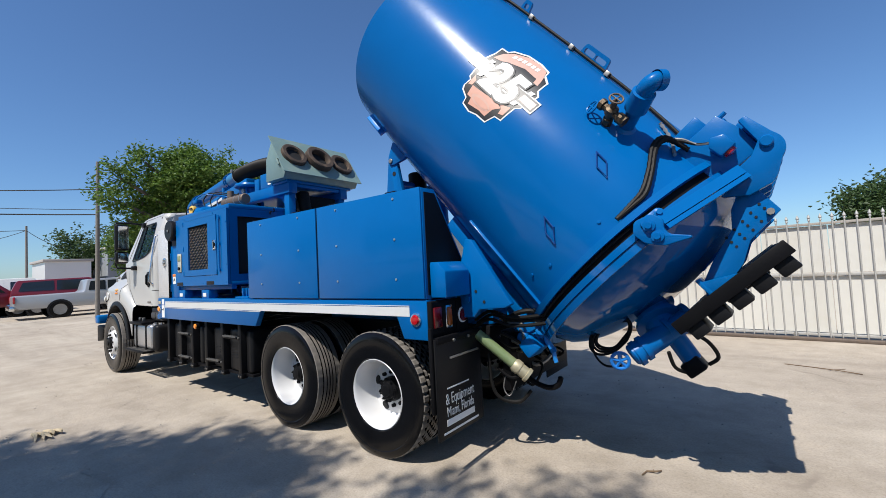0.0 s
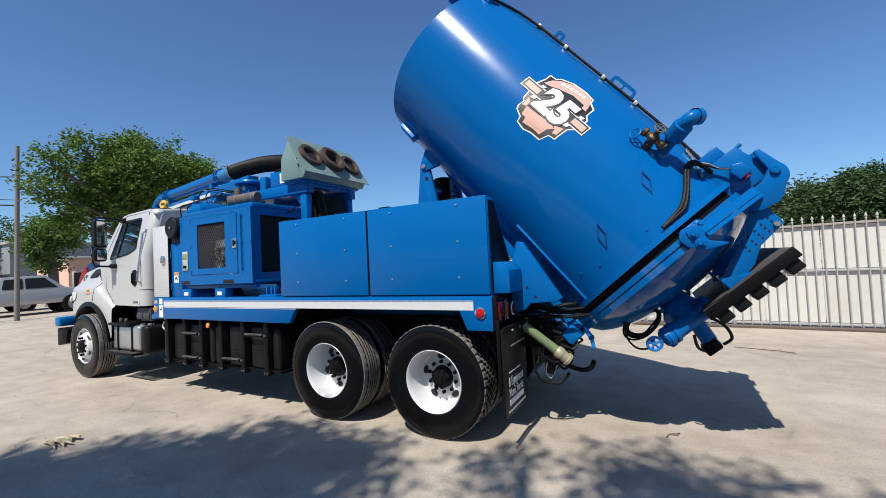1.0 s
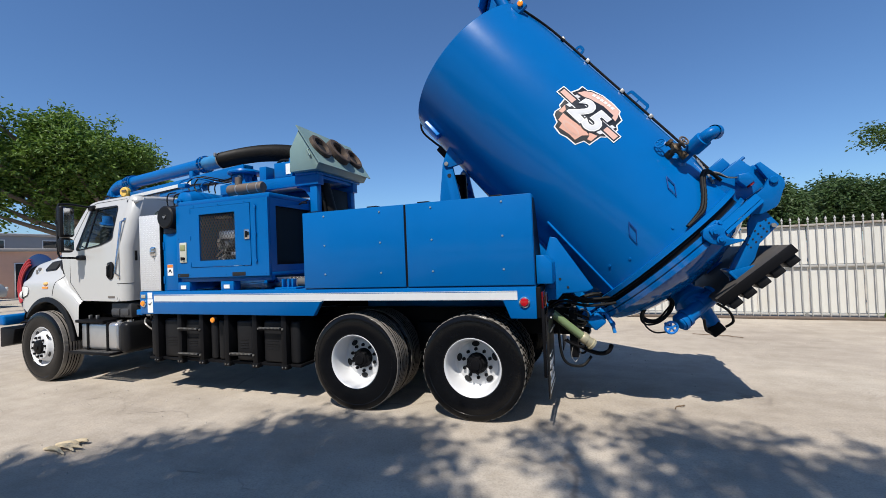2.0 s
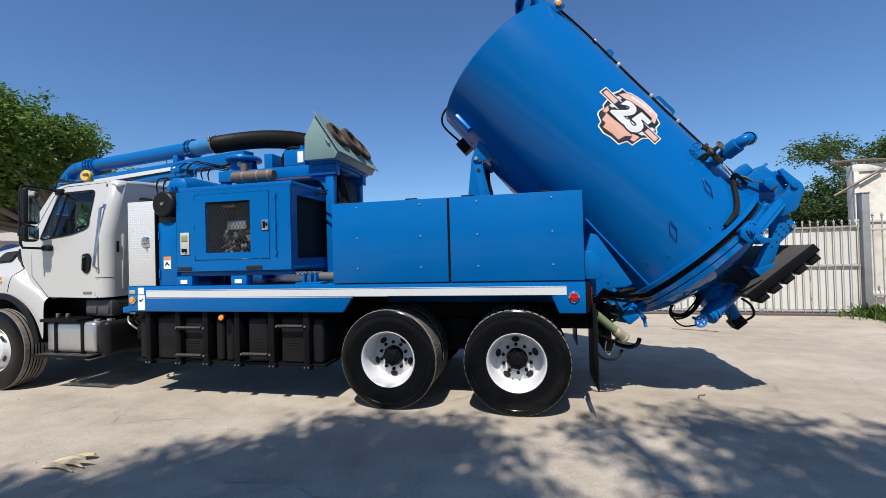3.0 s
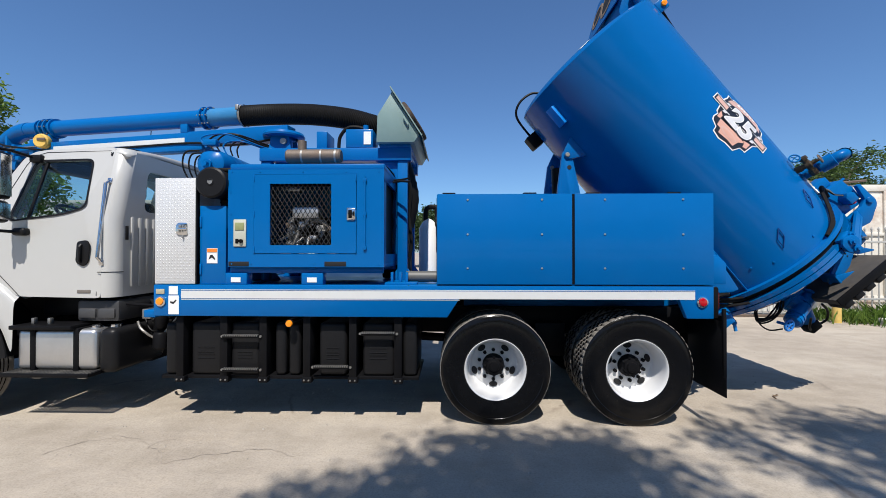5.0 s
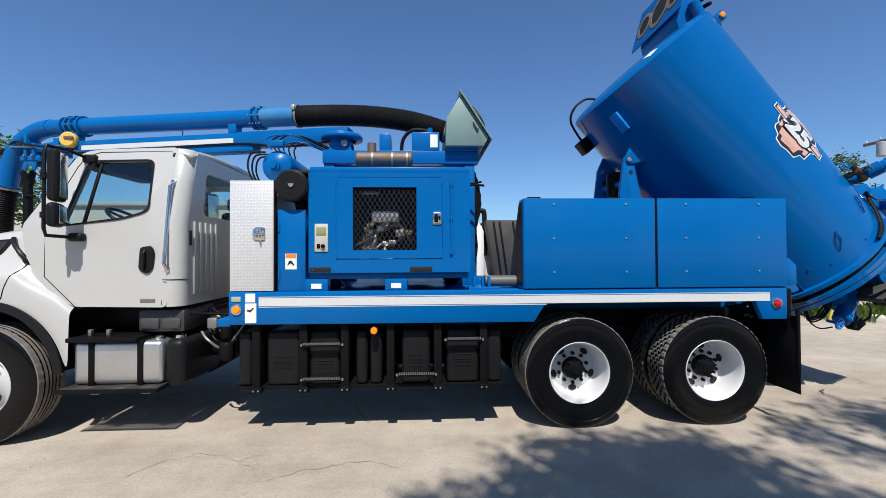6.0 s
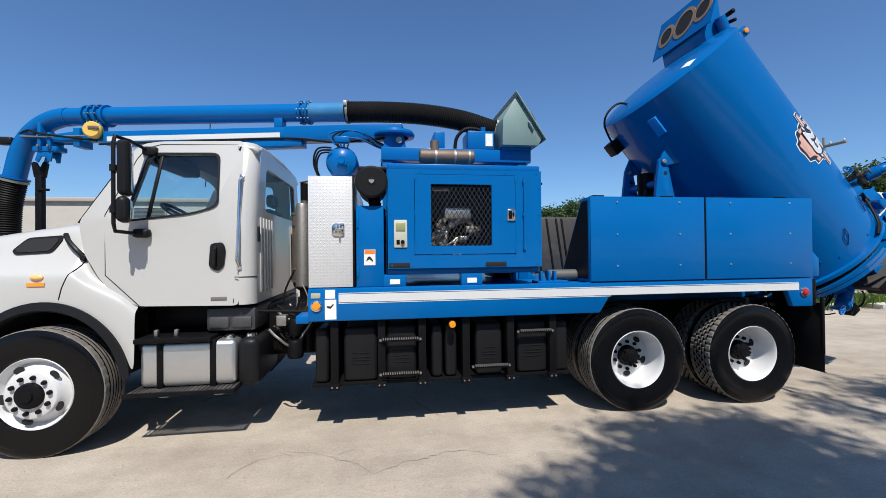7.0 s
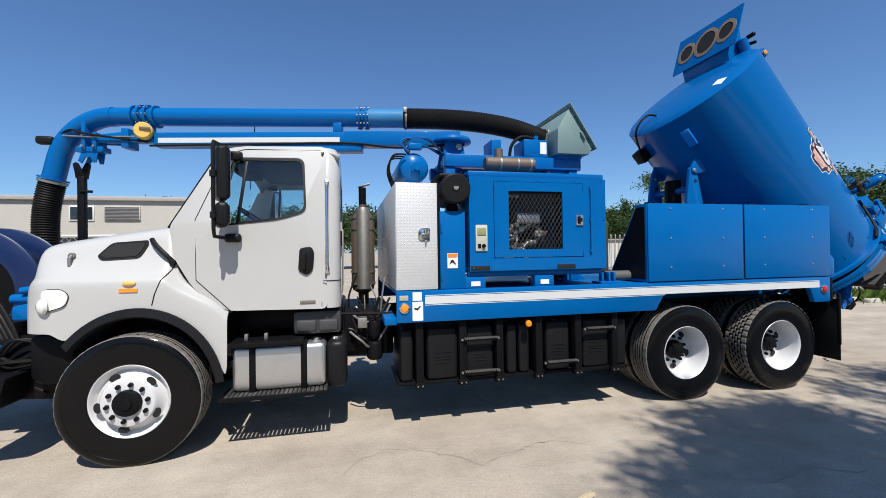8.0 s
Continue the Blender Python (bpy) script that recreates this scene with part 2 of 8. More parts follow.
def tube(points, r, seg=10, bm=None, smooth=0, ridges=0.0):
    """A pipe along the points; smooth: how many steps each stretch is rounded into."""
    pts = [Vector(p) for p in points]
    if smooth:
        fine = []
        for i in range(len(pts) - 1):
            a, b, c, d = pts[max(i - 1, 0)], pts[i], pts[i + 1], pts[min(i + 2, len(pts) - 1)]
            for k in range(smooth):
                t = k / smooth
                fine.append(0.5 * ((2 * b) + (c - a) * t + (2 * a - 5 * b + 4 * c - d) * t * t + (3 * b - a - 3 * c + d) * t ** 3))
        pts = fine + [pts[-1]]
    out = bm or bmesh.new()
    rings = []
    side = None
    for i, p in enumerate(pts):
        t = (pts[min(i + 1, len(pts) - 1)] - pts[max(i - 1, 0)]).normalized()
        if side is None:
            side = t.orthogonal().normalized()
        side = (side - t * side.dot(t)).normalized()
        up = t.cross(side)
        rr = (r[i] if isinstance(r, (list, tuple)) else r) - (ridges if i % 2 else 0)
        rings.append([out.verts.new(p + rr * (math.cos(2 * math.pi * k / seg) * side + math.sin(2 * math.pi * k / seg) * up)) for k in range(seg)])
    for a, b in zip(rings, rings[1:]):
        for k in range(seg):
            out.faces.new((a[k], a[(k + 1) % seg], b[(k + 1) % seg], b[k]))
    out.faces.new(rings[0][::-1])
    out.faces.new(rings[-1])
    return out


def bolts(places, way, r=0.012, h=0.008, bm=None):
    out = bm or bmesh.new()
    for p in places:
        q = Vector(p) + Vector(way).normalized() * h
        rod(p, q, r, 6, out)
    return out


def letters(text, size, m, depth=0.001):
    """A mesh of the text in the built-in font, centred, lying in the plane of the pose m."""
    cu = bpy.data.curves.new("text", "FONT")
    cu.body, cu.size, cu.align_x, cu.align_y, cu.extrude, cu.resolution_u = text, size, "CENTER", "CENTER", depth, 3
    ob = bpy.data.objects.new("text", cu)
    scene.collection.objects.link(ob)
    bpy.context.view_layer.update()
    me = bpy.data.meshes.new_from_object(ob.evaluated_get(bpy.context.evaluated_depsgraph_get()))
    bpy.data.objects.remove(ob)
    bpy.data.curves.remove(cu)
    me.transform(m)
    return me


def plate_with_holes(outer, holes, lo, hi, axis="y"):
    bm = bmesh.new()

    def at(p, h):
        return {"y": (p[0], h, p[1]), "x": (h, p[0], p[1]), "z": (p[0], p[1], h)}[axis]
    edges = []
    for loop in (outer, *holes):
        vs = [bm.verts.new(at(p, lo)) for p in loop]
        edges += [bm.edges.new((vs[i], vs[(i + 1) % len(vs)])) for i in range(len(vs))]
    bmesh.ops.triangle_fill(bm, use_beauty=True, use_dissolve=False, edges=edges)
    res = bmesh.ops.extrude_face_region(bm, geom=bm.faces[:])
    d = {"y": (0, hi - lo, 0), "x": (hi - lo, 0, 0), "z": (0, 0, hi - lo)}[axis]
    bmesh.ops.translate(bm, vec=d, verts=[g for g in res["geom"] if isinstance(g, bmesh.types.BMVert)])
    return bm


def rounded(pts, r, n=4):
    """The outline with its corners rounded."""
    out = []
    k = len(pts)
    for i in range(k):
        p, a, b = Vector(pts[i]), Vector(pts[i - 1]), Vector(pts[(i + 1) % k])
        rr = min(r, (a - p).length * 0.45, (b - p).length * 0.45)
        s, e = p + (a - p).normalized() * rr, p + (b - p).normalized() * rr
        for j in range(n + 1):
            t = j / n
            q = s * (1 - t) ** 2 + p * 2 * t * (1 - t) + e * t * t
            out.append((q.x, q.y))
    return out


# ---- ground ----
def ground_material():
    m = bpy.data.materials.new("bleached_yard_concrete")
    m.use_nodes = True
    n, l = m.node_tree.nodes, m.node_tree.links
    p = n["Principled BSDF"]
    p.inputs["Roughness"].default_value = 0.9
    p.inputs["Specular IOR Level"].default_value = 0.2
    co = n.new("ShaderNodeTexCoord")

    def noise_node(scale, detail=6, rough=0.55):
        k = n.new("ShaderNodeTexNoise")
        k.inputs["Scale"].default_value, k.inputs["Detail"].default_value, k.inputs["Roughness"].default_value = scale, detail, rough
        l.new(co.outputs["Object"], k.inputs["Vector"])
        return k.outputs[0]

    def ramp(src, stops):
        r = n.new("ShaderNodeValToRGB")
        els = r.color_ramp.elements
        while len(els) < len(stops):
            els.new(0.5)
        for e, (pos, c) in zip(els, stops):
            e.position, e.color = pos, (*c, 1)
        l.new(src, r.inputs[0])
        return r.outputs[0]

    def mix(a, b, fac, kind="MIX"):
        k = n.new("ShaderNodeMix")
        k.data_type, k.blend_type = "RGBA", kind
        for src, i in ((fac, 0), (a, 6), (b, 7)):
            if isinstance(src, (int, float)):
                k.inputs[i].default_value = src
            elif isinstance(src, tuple):
                k.inputs[i].default_value = (*src, 1)
            else:
                l.new(src, k.inputs[i])
        return k.outputs[2]
    base = ramp(noise_node(0.35, 8, 0.6), [(0.30, (0.345, 0.296, 0.242)), (0.5, (0.405, 0.352, 0.288)), (0.68, (0.45, 0.398, 0.330))])
    mid = ramp(noise_node(2.6, 8, 0.65), [(0.35, (0.86, 0.855, 0.84)), (0.55, (1.0, 1.0, 1.0)), (0.72, (1.10, 1.09, 1.07))])
    grit = ramp(noise_node(60, 4, 0.7), [(0.30, (0.62, 0.61, 0.59)), (0.5, (1.0, 1.0, 1.0)), (0.72, (1.18, 1.17, 1.14))])
    col = mix(mix(base, mid, 1.0, "MULTIPLY"), grit, 0.55, "MULTIPLY")
    long = n.new("ShaderNodeMapping")
    long.inputs["Scale"].default_value = (0.18, 1.7, 1.0)
    l.new(co.outputs["Object"], long.inputs["Vector"])
    track = n.new("ShaderNodeTexNoise")
    track.inputs["Scale"].default_value, track.inputs["Detail"].default_value = 1.4, 6
    l.new(long.outputs[0], track.inputs["Vector"])
    col = mix(col, ramp(track.outputs[0], [(0.38, (0.92, 0.915, 0.91)), (0.5, (1.0, 1.0, 1.0)), (0.64, (1.04, 1.035, 1.03))]), 1.0, "MULTIPLY")
    speck = ramp(noise_node(26, 3, 0.6), [(0.70, (0, 0, 0)), (0.74, (1, 1, 1))])
    col = mix(col, (0.20, 0.165, 0.13), mix((0, 0, 0), speck, 0.7))
    stain = ramp(noise_node(0.9, 5, 0.6), [(0.60, (0, 0, 0)), (0.74, (1, 1, 1))])
    col = mix(col, (0.30, 0.26, 0.22), mix((0, 0, 0), stain, 0.5))
    warp = n.new("ShaderNodeTexNoise")
    warp.inputs["Scale"].default_value, warp.inputs["Detail"].default_value = 1.3, 5
    l.new(co.outputs["Object"], warp.inputs["Vector"])
    shift = n.new("ShaderNodeMix")
    shift.data_type, shift.blend_type = "RGBA", "ADD"
    shift.inputs[0].default_value = 0.8
    l.new(co.outputs["Object"], shift.inputs[6]), l.new(warp.outputs[1], shift.inputs[7])
    crack = n.new("ShaderNodeTexVoronoi")
    crack.feature = "DISTANCE_TO_EDGE"
    crack.inputs["Scale"].default_value = 0.33
    l.new(shift.outputs[2], crack.inputs["Vector"])
    line = ramp(crack.outputs["Distance"], [(0.0, (1, 1, 1)), (0.004, (0.7, 0.7, 0.7)), (0.009, (0, 0, 0))])
    gate = ramp(noise_node(0.55, 2, 0.5), [(0.56, (0, 0, 0)), (0.62, (1, 1, 1))])
    lines = mix((0, 0, 0), line, gate)
    col = mix(col, (0.26, 0.22, 0.18), lines)
    l.new(col, p.inputs["Base Color"])
    b1 = n.new("ShaderNodeBump")
    b1.inputs["Strength"].default_value, b1.inputs["Distance"].default_value = 0.5, 0.02
    l.new(noise_node(14, 8, 0.7), b1.inputs["Height"])
    b2 = n.new("ShaderNodeBump")
    b2.inputs["Strength"].default_value, b2.inputs["Distance"].default_value = 0.35, 0.004
    l.new(noise_node(110, 3, 0.7), b2.inputs["Height"]), l.new(b1.outputs[0], b2.inputs["Normal"])
    l.new(b2.outputs[0], p.inputs["Normal"])
    return m


GROUND = ground_material()


def ground_height(x, y):
    """Gentle unevenness of the yard, flat under the wheels, and the rise of the lot where the cars are parked."""
    far = min(1.0, max(0.0, (abs(y + 1.2) - 0.4) / 2.0)) if -9 < x < 1 and -0.3 < y < 3 else 1.0
    rise = min(1.0, max(0.0, (-x - 10.5) / 7.0))
    side = 1 - min(1.0, max(0.0, (y - 9.0) / 4.0))
    lot = 0.25 * rise * rise * (3 - 2 * rise) * side
    return lot + 0.012 * far * noise.noise((x * 0.5, y * 0.5, 3.1)) + 0.004 * noise.noise((x * 2.3, y * 2.3, 0.4)) * far


def make_ground():
    def steps(lo, hi, fine_lo, fine_hi, d):
        out, v = [], fine_lo
        while v <= fine_hi:
            out.append(v)
            v += d
        g, v = d, fine_hi
        while v < hi:
            g *= 1.5
            v += g
            out.append(min(v, hi))
        g, v = d, fine_lo
        while v > lo:
            g *= 1.5
            v -= g
            out.insert(0, max(v, lo))
        return out
    xs, ys = steps(-900, 900, -19, 8, 0.2), steps(-900, 900, -5, 8, 0.2)
    verts = [(x, y, ground_height(x, y) if -60 < x < 10 and -40 < y < 14 else 0.0) for x in xs for y in ys]
    k = len(ys)
    faces = [(i * k + j, (i + 1) * k + j, (i + 1) * k + j + 1, i * k + j + 1) for i in range(len(xs) - 1) for j in range(k - 1)]
    me = bpy.data.meshes.new("ground")
    me.from_pydata(verts, [], faces)
    me.polygons.foreach_set("use_smooth", [True] * len(faces))
    me.materials.append(GROUND)
    return tagged(new("ground", me), "pale sandy worn concrete yard with cracks and stains", "ground", kind="structure")


make_ground()

# ---- the truck ----
truck = root("vacuum_truck", "blue and white vacuum truck with its debris tank raised", "truck", (-3.7, 1.22, 0))
YC = 1.22

# chassis
bm = bmesh.new()
for y in (0.80, 1.56):
    box(-8.0, 0.30, y, y + 0.08, 0.72, 1.0, 0.008, bm)
for x in (-7.6, -6.2, -4.6, -3.0, -1.3, 0.1):
    box(x - 0.05, x + 0.05, 0.88, 1.56, 0.76, 0.96, 0.01, bm)
part("chassis_frame", bm, BLACK, truck)
for x in (-1.95, -0.63):
    bm = rod((x, 0.3, 0.5), (x, 2.14, 0.5), 0.07, 16)
    lathe([(0, 0.05), (0.06, 0.18), (0.2, 0.22), (0.34, 0.18), (0.4, 0.05)], (x, YC - 0.2, 0.5), (x, YC + 0.2, 0.5), 20, bm)
    part("rear_axle", bm, BLACK, truck)
part("front_axle", rod((-7.17, 0.3, 0.48), (-7.17, 2.14, 0.48), 0.06, 14), BLACK, truck)
for y in (0.72, 1.68):
    bm = bmesh.new()
    for k in range(5):
        box(-1.95 + 0.1 * k, -0.63 - 0.1 * k, y - 0.04, y + 0.04, 0.55 + 0.028 * k, 0.575 + 0.028 * k, 0.004, bm)
    box(-1.45, -1.13, y - 0.06, y + 0.06, 0.5, 0.85, 0.02, bm)
    part("leaf_spring", bm, BLACK, truck)
part("drive_shaft", rod((-6.0, YC, 0.75), (-2.1, YC, 0.56), 0.05, 12), BLACK, truck)


# wheels
def tyre_mesh(block):
    """A truck tyre round the y axis, its outer side towards -y: walls, and a tread cut into ribs or blocks."""
    R, W = 0.515, 0.275
    prof = [(0.018, 0.270), (0.004, 0.283), (0.0, 0.292), (-0.006, 0.296), (-0.010, 0.33), (-0.016, 0.37), (-0.016, 0.42), (-0.013, 0.445), (-0.016, 0.449), (-0.012, 0.478), (-0.004, 0.494), (0.003, 0.505)]
    cuts = [0.008, 0.058, 0.070, 0.098, 0.110, 0.132, 0.144, 0.165, 0.177, 0.205, 0.217, 0.267]
    rows = [(y, r, False) for y, r in prof]
    for i, y in enumerate(cuts):
        rows.append((y, R - 0.002 * abs(y - W / 2) / 0.1, True))
    rows += [(W - y, r, False) for y, r in reversed(prof)]
    n = 180
    bm = bmesh.new()
    rings = []
    for k in range(n):
        a = 2 * math.pi * k / n
        ring = []
        for i, (y, r, tread) in enumerate(rows):
            rr = r
            if tread:
                c = i - len(prof)
                if c % 2 == 1 or c == 0:
                    pass
                rib = c // 2
                if block and (k + 2 * rib) % 4 == 0:
                    rr = R - 0.014
                elif not block and rib in (0, 5) and k % 4 == 0:
                    rr = R - 0.006
            ring.append(bm.verts.new((rr * math.cos(a), y, rr * math.sin(a))))
        rings.append(ring)
    tread_faces = []
    for k in range(n):
        a, b = rings[k], rings[(k + 1) % n]
        for i in range(len(rows) - 1):
            f = bm.faces.new((a[i], a[i + 1], b[i + 1], b[i]))
            f.material_index = 1 if rows[i][2] or rows[i + 1][2] else 0
            if rows[i][2] and rows[i + 1][2] and (i - len(prof)) % 2 == 1:
                tread_faces.append(f)
                f.material_index = 0
    # grooves round the tyre
    res = bmesh.ops.inset_individual(bm, faces=tread_faces, thickness=0.0005)
    for v in {v for f in tread_faces for v in f.verts}:
        d = Vector((v.co.x, 0, v.co.z)).normalized()
        v.co -= d * 0.012
    me = finish(bm, "tyre", 30)
    me.materials.append(RUBBER)
    me.materials.append(TREAD)
    return me


def rim_mesh(dish):
    """A steel disc wheel round the y axis. dish: depth of the disc behind the outer lip (negative: it bulges out)."""
    lip = [(0.03, 0.286), (0.002, 0.288), (-0.003, 0.283), (0.003, 0.275), (0.015, 0.268)]
    if dish > 0:
        prof = lip + [(0.05, 0.258), (dish - 0.04, 0.245), (dish - 0.012, 0.236), (dish, 0.215), (dish - 0.012, 0.18), (dish - 0.016, 0.115), (dish - 0.012, 0.0)]
    else:
        prof = lip + [(0.045, 0.252), (0.055, 0.242), (0.045, 0.228), (dish + 0.03, 0.200), (dish + 0.004, 0.188), (dish, 0.18), (dish, 0.10), (dish, 0.0)]
    return finish(lathe(prof, (0, 0, 0), (0, 1, 0), 64), "rim", 40)


# Holes are dark discs set on the rim; their shade is the colour.
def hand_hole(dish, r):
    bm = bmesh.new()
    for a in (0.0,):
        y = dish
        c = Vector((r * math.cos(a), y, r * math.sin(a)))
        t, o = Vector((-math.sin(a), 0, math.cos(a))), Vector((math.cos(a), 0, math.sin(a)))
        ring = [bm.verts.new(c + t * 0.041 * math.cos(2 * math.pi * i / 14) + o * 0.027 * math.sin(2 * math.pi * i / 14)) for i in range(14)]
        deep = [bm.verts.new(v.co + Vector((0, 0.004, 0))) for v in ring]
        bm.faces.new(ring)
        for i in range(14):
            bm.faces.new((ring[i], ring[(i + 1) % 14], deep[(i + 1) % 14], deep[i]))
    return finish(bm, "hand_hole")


TYRE_FRONT, TYRE_REAR = tyre_mesh(False), tyre_mesh(True)
RIM_REAR, RIM_FRONT = rim_mesh(0.215), rim_mesh(-0.03)
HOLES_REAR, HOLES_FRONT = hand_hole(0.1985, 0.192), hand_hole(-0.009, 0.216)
HUB_REAR = finish(lathe([(0.215, 0.108), (0.178, 0.104), (0.168, 0.098), (0.15, 0.098), (0.135, 0.09), (0.13, 0.075), (0.118, 0.07), (0.114, 0.05), (0.10, 0.045), (0.096, 0.0)], (0, 0, 0), (0, 1, 0), 20), "hub")
HUB_FRONT = finish(lathe([(-0.02, 0.105), (-0.055, 0.098), (-0.062, 0.085), (-0.064, 0.045), (-0.078, 0.04), (-0.082, 0.0)], (0, 0, 0), (0, 1, 0), 28), "hub")
NUT = finish(lathe([(0.0, 0.019), (-0.012, 0.0185), (-0.026, 0.016), (-0.03, 0.0)], (0, 0, 0), (0, 1, 0), 6), "lug_nut")
STUD = finish(lathe([(0.0, 0.016), (-0.012, 0.016), (-0.014, 0.009), (-0.026, 0.008), (-0.027, 0.0)], (0, 0, 0), (0, 1, 0), 6), "hub_stud")
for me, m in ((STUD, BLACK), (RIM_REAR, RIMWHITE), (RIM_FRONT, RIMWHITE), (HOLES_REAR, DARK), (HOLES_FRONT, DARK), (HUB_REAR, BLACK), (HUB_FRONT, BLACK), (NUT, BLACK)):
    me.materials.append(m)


def child(name, me, parent, m):
    ob = new(name, me)
    ob.parent = parent
    ob.matrix_basis = m
    return ob


def wheel(x, y, front, turn, far=False, spin=0.0, ribbed=False):
    """turn: degrees round z; far: the wheel faces the other side."""
    rim = new("wheel", RIM_FRONT if front else RIM_REAR)
    rim.parent = truck
    rim.matrix_parent_inverse = truck.matrix_basis.inverted()
    rim.matrix_basis = pose(x, y, 0.513, 0, 0, turn + (180 if far else 0)) @ pose(0, 0, 0, 0, spin, 0)
    child("tyre", TYRE_FRONT if front or ribbed else TYRE_REAR, rim, Matrix.Identity(4))
    child("hub", HUB_FRONT if front else HUB_REAR, rim, Matrix.Identity(4))
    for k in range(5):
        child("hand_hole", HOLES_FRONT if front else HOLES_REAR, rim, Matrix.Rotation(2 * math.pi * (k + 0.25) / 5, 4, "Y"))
    if not front:
        for k in range(8):
            a = 2 * math.pi * k / 8
            child("hub_stud", STUD, rim, Matrix.Translation((0.088 * math.cos(a), 0.138, 0.088 * math.sin(a))))
    for k in range(10):
        a = 2 * math.pi * (k + 0.5) / 10
        child("lug_nut", NUT, rim, Matrix.Translation((0.142 * math.cos(a), -0.028 if front else 0.198, 0.142 * math.sin(a))))
    return rim


wheel(-7.19, -0.015, True, 0, spin=10)
wheel(-7.17, 2.40, True, -3, far=True)
for x, s in ((-1.93, 0), (-0.63, 33)):
    wheel(x, 0.075, False, 0, spin=s, ribbed=x < -1)
    wheel(x, 0.70, False, 0, far=True, spin=s, ribbed=x < -1)
    wheel(x, 2.365, False, 0, far=True, spin=s, ribbed=x < -1)
    wheel(x, 1.74, False, 0, spin=s, ribbed=x < -1)

# deck and side rails
RAIL = [(-5.09, 1.298), (0.015, 1.298), (0.015, 1.003), (-0.221, 1.003), (-0.297, 1.188), (-2.256, 1.188), (-2.375, 1.005), (-5.09, 1.010)]
deck = part("deck", box(-5.085, 0.012, 0.062, 2.378, 1.262, 1.292, 0.004), BLUE, truck)
for lo, hi in ((0.0, 0.06), (2.38, 2.44)):
    rail = part("side_rail", prism(RAIL, lo, hi, "y", 0.006), BLUE, truck)
    if lo == 0.0:
        side_rail = rail
part("white_stripe", box(-4.83, -0.152, -0.003, 0.0, 1.173, 1.243), STRIPE, side_rail)
for z in (1.252, 1.164):
    if z > 1.2:
        part("thin_stripe", box(-4.83, -0.152, -0.003, 0.0, z - 0.003, z + 0.003), STRIPE, side_rail)
    else:
        part("thin_stripe", box(-4.83, -2.26, -0.003, 0.0, z - 0.003, z + 0.003), STRIPE, side_rail)
part("wheel_well", box(-2.36, -0.2, 0.07, 2.37, 1.17, 1.255, 0.01), BLACK, truck)
part("headboard_bracket", box(-5.2, -5.085, 0.02, 0.5, 0.99, 1.06, 0.01), BLUE, truck)

lamp = part("marker_lamp", lathe([(0, 0.048), (0.012, 0.048), (0.016, 0.04), (0.014, 0.0)], (-5.02, 0.0, 1.145), (-5.02, -1, 1.145), 24), CHROME, truck)
part("lens", lathe([(0.014, 0.037), (0.026, 0.03), (0.03, 0.0)], (-5.02, 0.0, 1.145), (-5.02, -1, 1.145), 24), AMBER, lamp, "amber lens")
part("reflector", box(-5.065, -4.985, -0.006, 0.0, 1.212, 1.258, 0.003), mat("grey_reflector", (0.42, 0.38, 0.28), 0.35), truck, "dull square reflector")
part("warning_sticker", box(-4.945, -4.86, -0.003, 0.0, 1.208, 1.285), LABEL, truck, "white vinyl sticker")
bm = box(-4.948, -4.85, -0.003, 0.0, 1.025, 1.198)
st = part("warning_sticker", bm, LABEL, truck, "white vinyl sticker with a black sign")
bm = prism([(-4.93, 1.13), (-4.90, 1.12), (-4.87, 1.155), (-4.88, 1.16), (-4.90, 1.14), (-4.93, 1.145)], -0.005, -0.003)
part("sign", bm, INK, st)
lamp = part("marker_lamp", lathe([(0, 0.05), (0.012, 0.05), (0.016, 0.042), (0.014, 0.0)], (-0.09, 0.0, 1.152), (-0.09, -1, 1.152), 24), CHROME, truck)
part("lens", lathe([(0.014, 0.039), (0.026, 0.032), (0.032, 0.0)], (-0.09, 0.0, 1.152), (-0.09, -1, 1.152), 24), RED, lamp, "red lens")
lamp = part("marker_lamp", lathe([(0, 0.036), (0.03, 0.036), (0.034, 0.03), (0.032, 0.0)], (-3.82, 0.02, 0.945), (-3.82, -1, 0.945), 20), BLACK, truck)
part("lens", lathe([(0.03, 0.033), (0.045, 0.028), (0.052, 0.0)], (-3.82, 0.02, 0.945), (-3.82, -1, 0.945), 20), AMBER, lamp, "amber lens")

# rear lamp panel, mud flaps
part("tail_panel", box(0.016, 0.055, 0.0, 0.46, 1.01, 1.285, 0.006), BLACK, truck)
part("lamp_recess", box(0.0555, 0.0585, 0.005, 0.14, 1.05, 1.275), BLACK, truck)
part("lamp_recess", box(0.0555, 0.0585, 0.30, 0.455, 1.02, 1.275), BLACK, truck)
